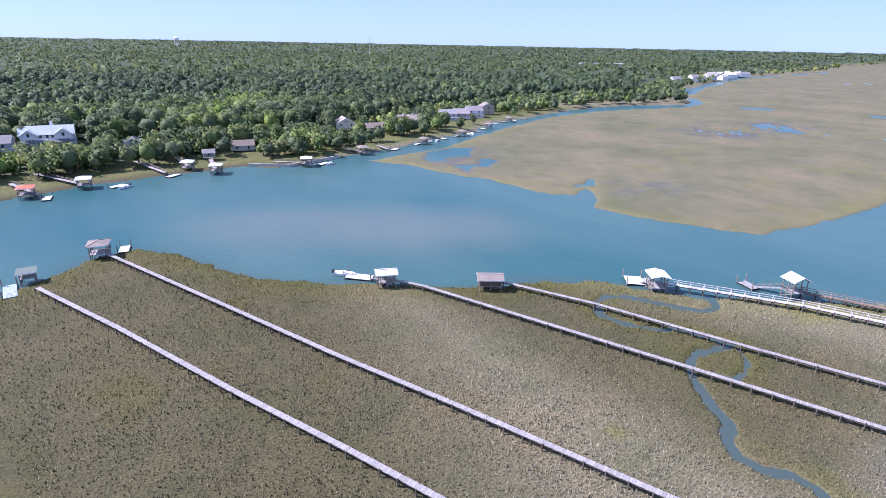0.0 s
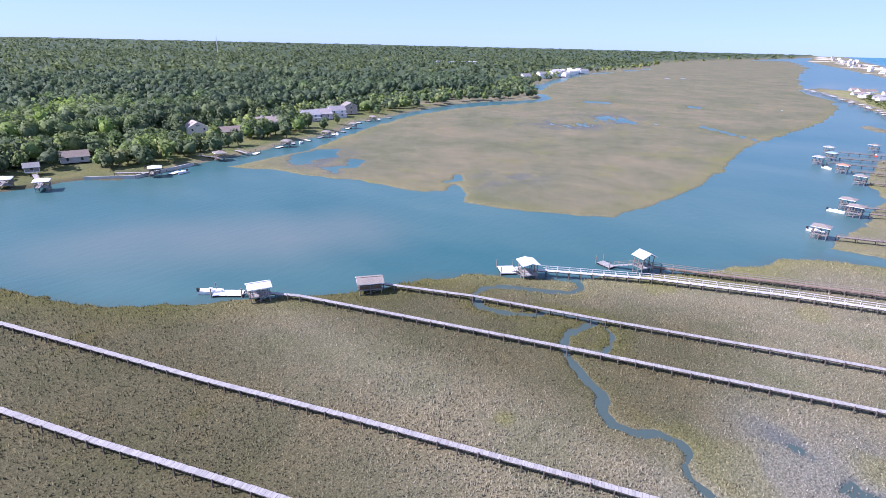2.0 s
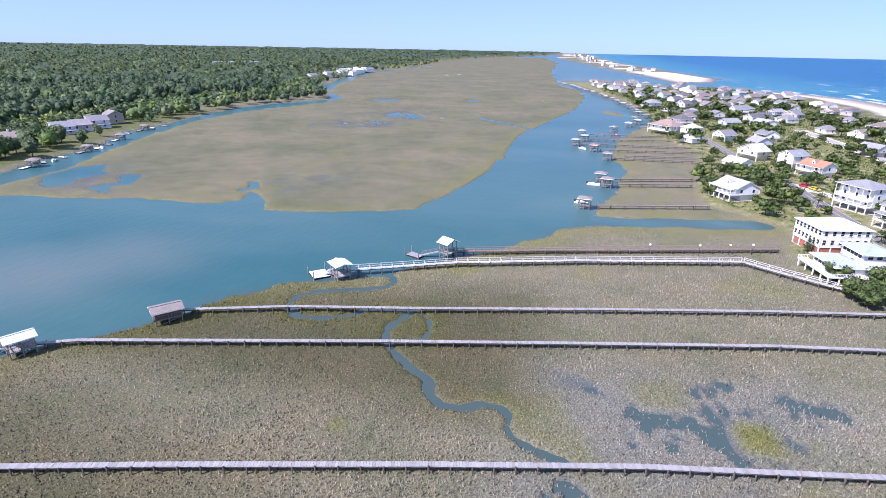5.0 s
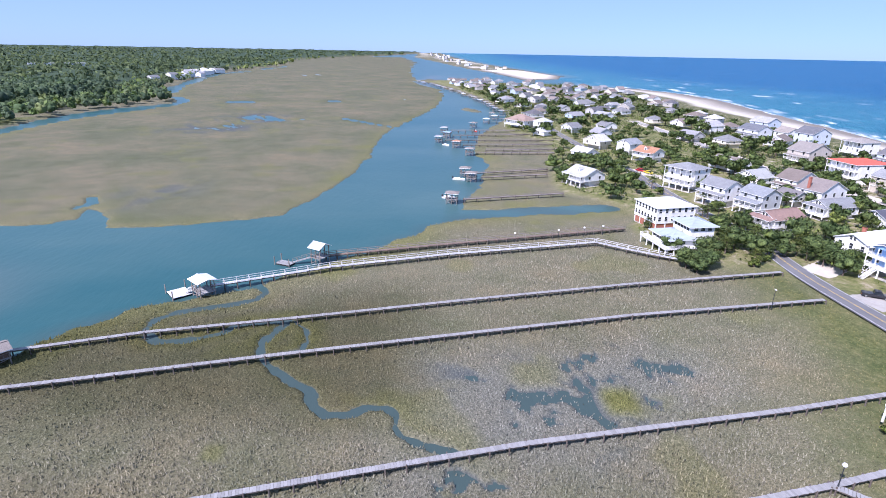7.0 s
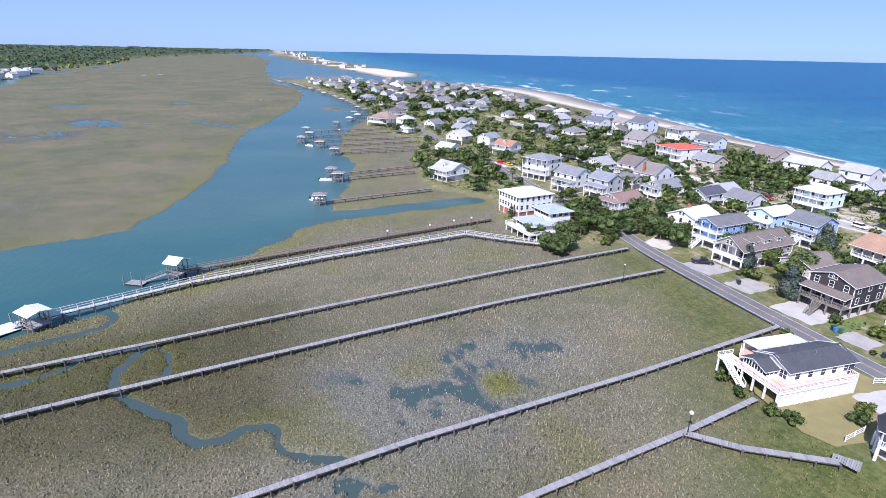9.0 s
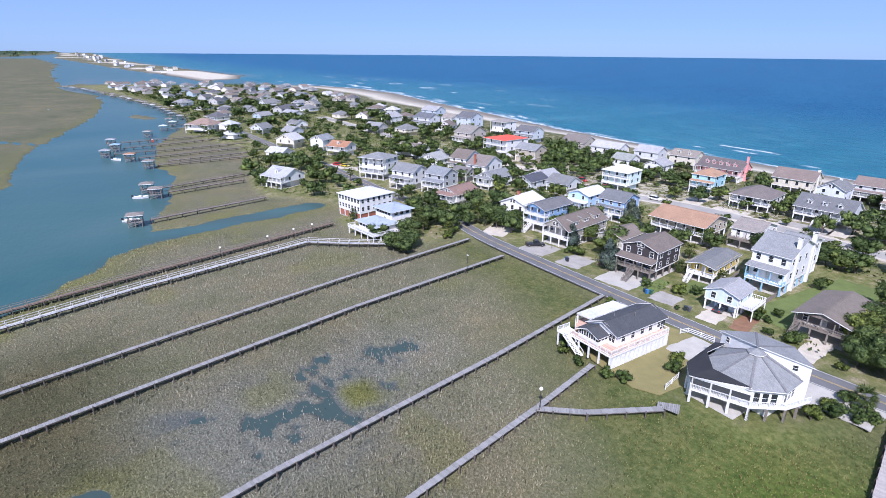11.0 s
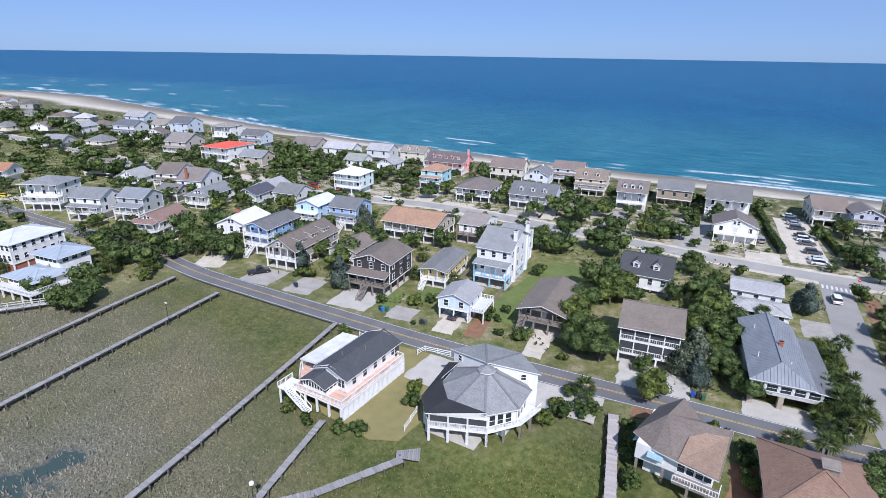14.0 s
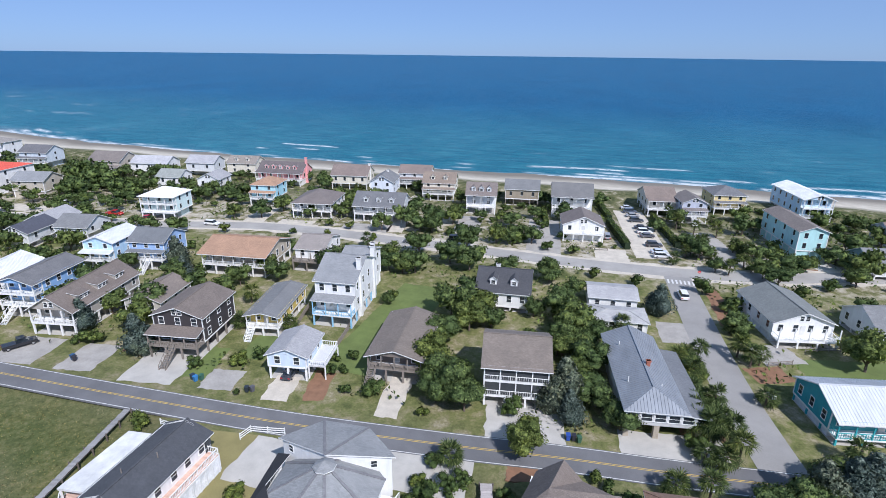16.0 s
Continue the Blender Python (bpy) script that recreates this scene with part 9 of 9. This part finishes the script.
def hedge(label, a, b, w=1.8, h=2.2):
    rng = np.random.default_rng(int(abs(a[0] * 10 + a[1])))
    L = math.hypot(b[0] - a[0], b[1] - a[1])
    n = int(L * 70)
    u, s, zt = rng.random(n), rng.uniform(-1, 1, n), rng.random(n)
    face = rng.random(n) < 0.45
    s, zt = np.where(face, s, np.sign(s) * 1.0), np.where(face, 1.0, zt)
    dx, dy = (b[0] - a[0]) / L, (b[1] - a[1]) / L
    c = np.stack([a[0] + (b[0] - a[0]) * u - dy * s * w / 2, a[1] + (b[1] - a[1]) * u + dx * s * w / 2, 1.3 + zt * h * (0.92 + 0.16 * rng.random(n))], 1)
    v = np.stack([-dy * s * (~face), dx * s * (~face), np.where(face, 1.0, 0.25)], 1) + rng.normal(scale=0.2, size=(n, 3))
    co, f = leaf_quads(c, v, 0.2, rng)
    root = tagged(new("hedge", grid_mesh("hedge", co, f, SHRUB, np.repeat(v, 4, 0))), label, "hedge", "clipped hedges")
    # solid near-black core: the shade deep in the hedge put into its colour
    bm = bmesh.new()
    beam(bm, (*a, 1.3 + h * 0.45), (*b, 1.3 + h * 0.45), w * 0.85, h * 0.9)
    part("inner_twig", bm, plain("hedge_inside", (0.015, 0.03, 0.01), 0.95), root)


hedge("tall clipped green hedge along the beach lot", (-4.5, 243), (0.0, 218))
hedge("tall clipped green hedge beside a white house", (-0.4, 215), (4.6, 190))
hedge("clipped green hedge along a gravel yard", (-23, 226), (-20, 205), 1.6, 1.8)
hedge("low hedge along a drive", (14.5, 226), (19, 196), 1.8, 2.0)


def fence(label, pts, h=1.1, material=None, rails=3, gap=2.4, pickets=False, z=1.3):
    root = tagged(new("fence"), label, "fence", "yard fences")
    m = material or WHITE
    pm = post_mesh(h + 0.1, 0.06, m, "fence_post")
    for (ax, ay), (bx, by) in zip(pts, pts[1:]):
        L = math.hypot(bx - ax, by - ay)
        n = max(1, round(L / gap))
        for i in range(n + 1):
            piece("post", pm, root, pose(ax + (bx - ax) * i / n, ay + (by - ay) * i / n, z))
        for k in range(rails):
            bm = bmesh.new()
            zz = z + h * (k + 1) / rails - 0.08
            beam(bm, (ax, ay, zz), (bx, by, zz), 0.05, 0.13)
            part("rail", bm, m, root)
        if pickets:
            bm = bmesh.new()
            q = int(L / 0.2)
            for i in range(q):
                px, py = ax + (bx - ax) * i / q, ay + (by - ay) * i / q
                box(bm, px - 0.05, px + 0.05, py - 0.02, py + 0.02, z, z + h)
            tagged(part("picket", bm, m, root), kind="stuff")
    return root


fence("white three-rail fence at the roadside drive", [(-53.8, 87.4), (-53.3, 89.3), (-48.2, 90.2)])
fence("short white fence beside the eight-sided house", [(-43.4, 68.1), (-44.3, 72.9)])
fence("grey picket fence round a back yard", [(-51.6, 113), (-52.6, 122), (-54.5, 131)], 1.2, WOOD, 2, 2.0, True)
fence("grey picket fence behind the yellow cottage", [(-65.2, 129), (-63.2, 120)], 1.2, WOOD, 2, 2.0, True)
fence("white picket fence between gardens", [(-76, 131), (-70, 132.5)], 1.1, WHITE, 2, 2.0, True)
fence("low brown timber fence before a white house", [(-10, 186), (-1, 187)], 0.8, WOOD, 2)
fence("brown timber fence by a palm", [(26.5, 131), (31, 133)], 0.9, WOOD, 3)
fence("white fence along the marsh lawn", [(35, 139), (46, 142)], 0.9, WOOD, 2)
fence("low white rail by the road", [(-67.4, 87.2), (-64.5, 87.0)], 0.9)


def lamp_post(label, x, y, z, h, globe=True):
    root = tagged(new("lamp_post"), label, "lamp post", "lamp posts")
    root.matrix_world = pose(x, y, z)
    bm = bmesh.new()
    tube(bm, [(0, 0, 0), (0, 0, h)], [0.08, 0.05], 8)
    tube(bm, [(0, 0, 0), (0, 0, 0.4)], [0.13, 0.1], 8)
    part("pole", bm, plain("dark_metal", (0.05, 0.055, 0.06), 0.5, 0.4), root)
    bm = bmesh.new()
    if globe:
        bmesh.ops.create_uvsphere(bm, u_segments=14, v_segments=9, radius=0.32, matrix=Matrix.Translation((0, 0, h + 0.3)))
    else:
        box(bm, -0.2, 0.35, -0.12, 0.12, h, h + 0.14)
    part("shade", bm, plain("milk_glass", (0.85, 0.85, 0.84), 0.25), root, "white globe shade")


lamp_post("dark lamp post with a white globe on the boardwalk", -51.0, 46.6, 1.5, 3.2)
lamp_post("thin lamp post beside the boardwalk", -104.8, 71.0, 0.4, 5.0, False)
for x, y in ((-147.7, 19.2), (-150.6, 32.9), (-153.3, 41.5), (-155.0, 47.9)):
    lamp_post("white-globed lamp post along the old walk", x, y, 1.4, 2.6)


def wheeled_bin(x, y, rot, c, label):
    root = tagged(new("wheeled_bin"), label, "bin", "roadside bins")
    root.matrix_world = pose(x, y, 1.34, 0, 0, rot)
    bm = bmesh.new()
    v = [bm.verts.new(p) for p in ((-0.24, -0.28, 0.05), (0.24, -0.28, 0.05), (0.24, 0.24, 0.05), (-0.24, 0.24, 0.05), (-0.3, -0.36, 1.0), (0.3, -0.36, 1.0), (0.3, 0.34, 1.0), (-0.3, 0.34, 1.0))]
    for q in ((3, 2, 1, 0), (4, 5, 6, 7), (0, 1, 5, 4), (1, 2, 6, 5), (2, 3, 7, 6), (3, 0, 4, 7)):
        bm.faces.new([v[i] for i in q])
    m = plain("bin_%02d%02d%02d" % tuple(int(k * 99) for k in c), c, 0.5)
    part("tub", bm, m, root)
    bm = bmesh.new()
    box(bm, -0.33, 0.33, -0.4, 0.38, 1.0, 1.07)
    part("lid", bm, m, root)


for x, y, c in ((-70.8, 98.6, (0.03, 0.05, 0.08)), (-70.0, 98.3, (0.05, 0.2, 0.45)), (-69.3, 98.9, (0.04, 0.12, 0.08)), (-59.8, 98.0, (0.03, 0.04, 0.05)), (-59.0, 98.3, (0.1, 0.1, 0.12)), (-95.9, 98, (0.04, 0.1, 0.2)), (-95.2, 97.7, (0.03, 0.03, 0.04)),
                (-7.8, 100.5, (0.03, 0.08, 0.35)), (-7.0, 100.6, (0.03, 0.03, 0.04)), (-6.2, 100.4, (0.05, 0.12, 0.07))):
    wheeled_bin(x, y, random.Random(int(x * 10)).uniform(-20, 20), c, "dark plastic wheeled bin beside the road")


def road_sign(label, x, y, rot, stop):
    root = tagged(new("road_sign"), label, "sign", "road signs")
    root.matrix_world = pose(x, y, 1.3, 0, 0, rot)
    bm = bmesh.new()
    tube(bm, [(0, 0.03, 0), (0, 0.03, 2.6)], [0.03, 0.03], 6)
    part("pole", bm, WOOD, root)
    bm = bmesh.new()
    if stop:
        ring = [(0.38 * math.cos(math.pi / 8 + k * math.pi / 4), 0.38 * math.sin(math.pi / 8 + k * math.pi / 4)) for k in range(8)]
        a, b = [bm.verts.new((p, -0.02, 2.3 + q)) for p, q in ring], [bm.verts.new((p, 0.0, 2.3 + q)) for p, q in ring]
        bm.faces.new(a), bm.faces.new(b[::-1])
        for k in range(8):
            bm.faces.new((a[k], b[k], b[(k + 1) % 8], a[(k + 1) % 8]))
    else:
        box(bm, -0.3, 0.3, -0.02, 0.0, 1.9, 2.6)
    part("plate", bm, plain("sign_red", (0.6, 0.03, 0.03), 0.4) if stop else WHITE, root)
    bm = bmesh.new()
    box(bm, -0.22, 0.22, -0.03, -0.021, 2.22, 2.38)
    part("lettering_bar", bm, WHITE if stop else plain("sign_black", (0.03, 0.03, 0.03), 0.5), root)


road_sign("red eight-sided road sign at the crossing", 20.8, 171, 0, True)
road_sign("white rectangular road sign beside the street", 23.4, 117, 0, False)

# plastered white chimney caps, deck chairs and boats
def skiff(label, x, y, rot, c):
    root = tagged(new("boat"), label, "boat", "moored boats")
    root.matrix_world = pose(x, y, 0.05, 0, 0, rot)
    bm = bmesh.new()
    secs = [(-2.6, 0.95, 0.75), (-1.0, 1.05, 0.75), (1.2, 0.95, 0.8), (2.4, 0.5, 0.95), (3.0, 0.05, 1.05)]
    rings = []
    for px, w, h in secs:
        rings.append([bm.verts.new(p) for p in ((px, -w, h), (px, -w * 0.8, 0.0), (px, 0, -0.25), (px, w * 0.8, 0.0), (px, w, h), (px, w * 0.82, h - 0.05), (px, 0, 0.15), (px, -w * 0.82, h - 0.05))])
    for a, b in zip(rings, rings[1:]):
        for k in range(8):
            bm.faces.new((a[k], a[(k + 1) % 8], b[(k + 1) % 8], b[k]))
    bm.faces.new(rings[0]), bm.faces.new(rings[-1][::-1])
    bmesh.ops.recalc_face_normals(bm, faces=bm.faces)
    part("hull", bm, paint("hull_%02d" % int(c[0] * 99), c), root)
    bm = bmesh.new()
    box(bm, -0.4, 0.5, -0.45, 0.45, 0.3, 1.2)
    part("console", bm, WHITE, root)
    bm = bmesh.new()
    box(bm, -3.0, -2.5, -0.25, 0.25, 0.2, 1.3)
    part("outboard_motor", bm, RUBBER, root)


for x, y, rot in ((-43.5, -240.5, 30), (-128.5, -230, 20), (-213, -248, 40), (-250, -255, 60), (-203, 2, 60), (-236, 8, 70), (-330, 6, 40), (-61.6, -114.6, 126)):
    skiff("small white motor boat moored at a dock", x, y, rot, (0.78, 0.78, 0.78))
skiff("red kayak-like boat on the marsh shore", -392, 30, 10, (0.6, 0.06, 0.03))

bm = bmesh.new()
for i in range(12):
    box(bm, -1.7 + 0.28 * i, -1.7 + 0.28 * i + 0.25, -0.7 - 0.055 * i, 0.7 + 0.055 * i, -0.08, 0.0)
ob = link("landing_stage", bm, DECK)
ob.matrix_world = pose(-40.0, 64.2, 1.5, 0, 0, 30)
tagged(ob, "small grey plank landing at the marsh edge", "deck", kind="stuff")
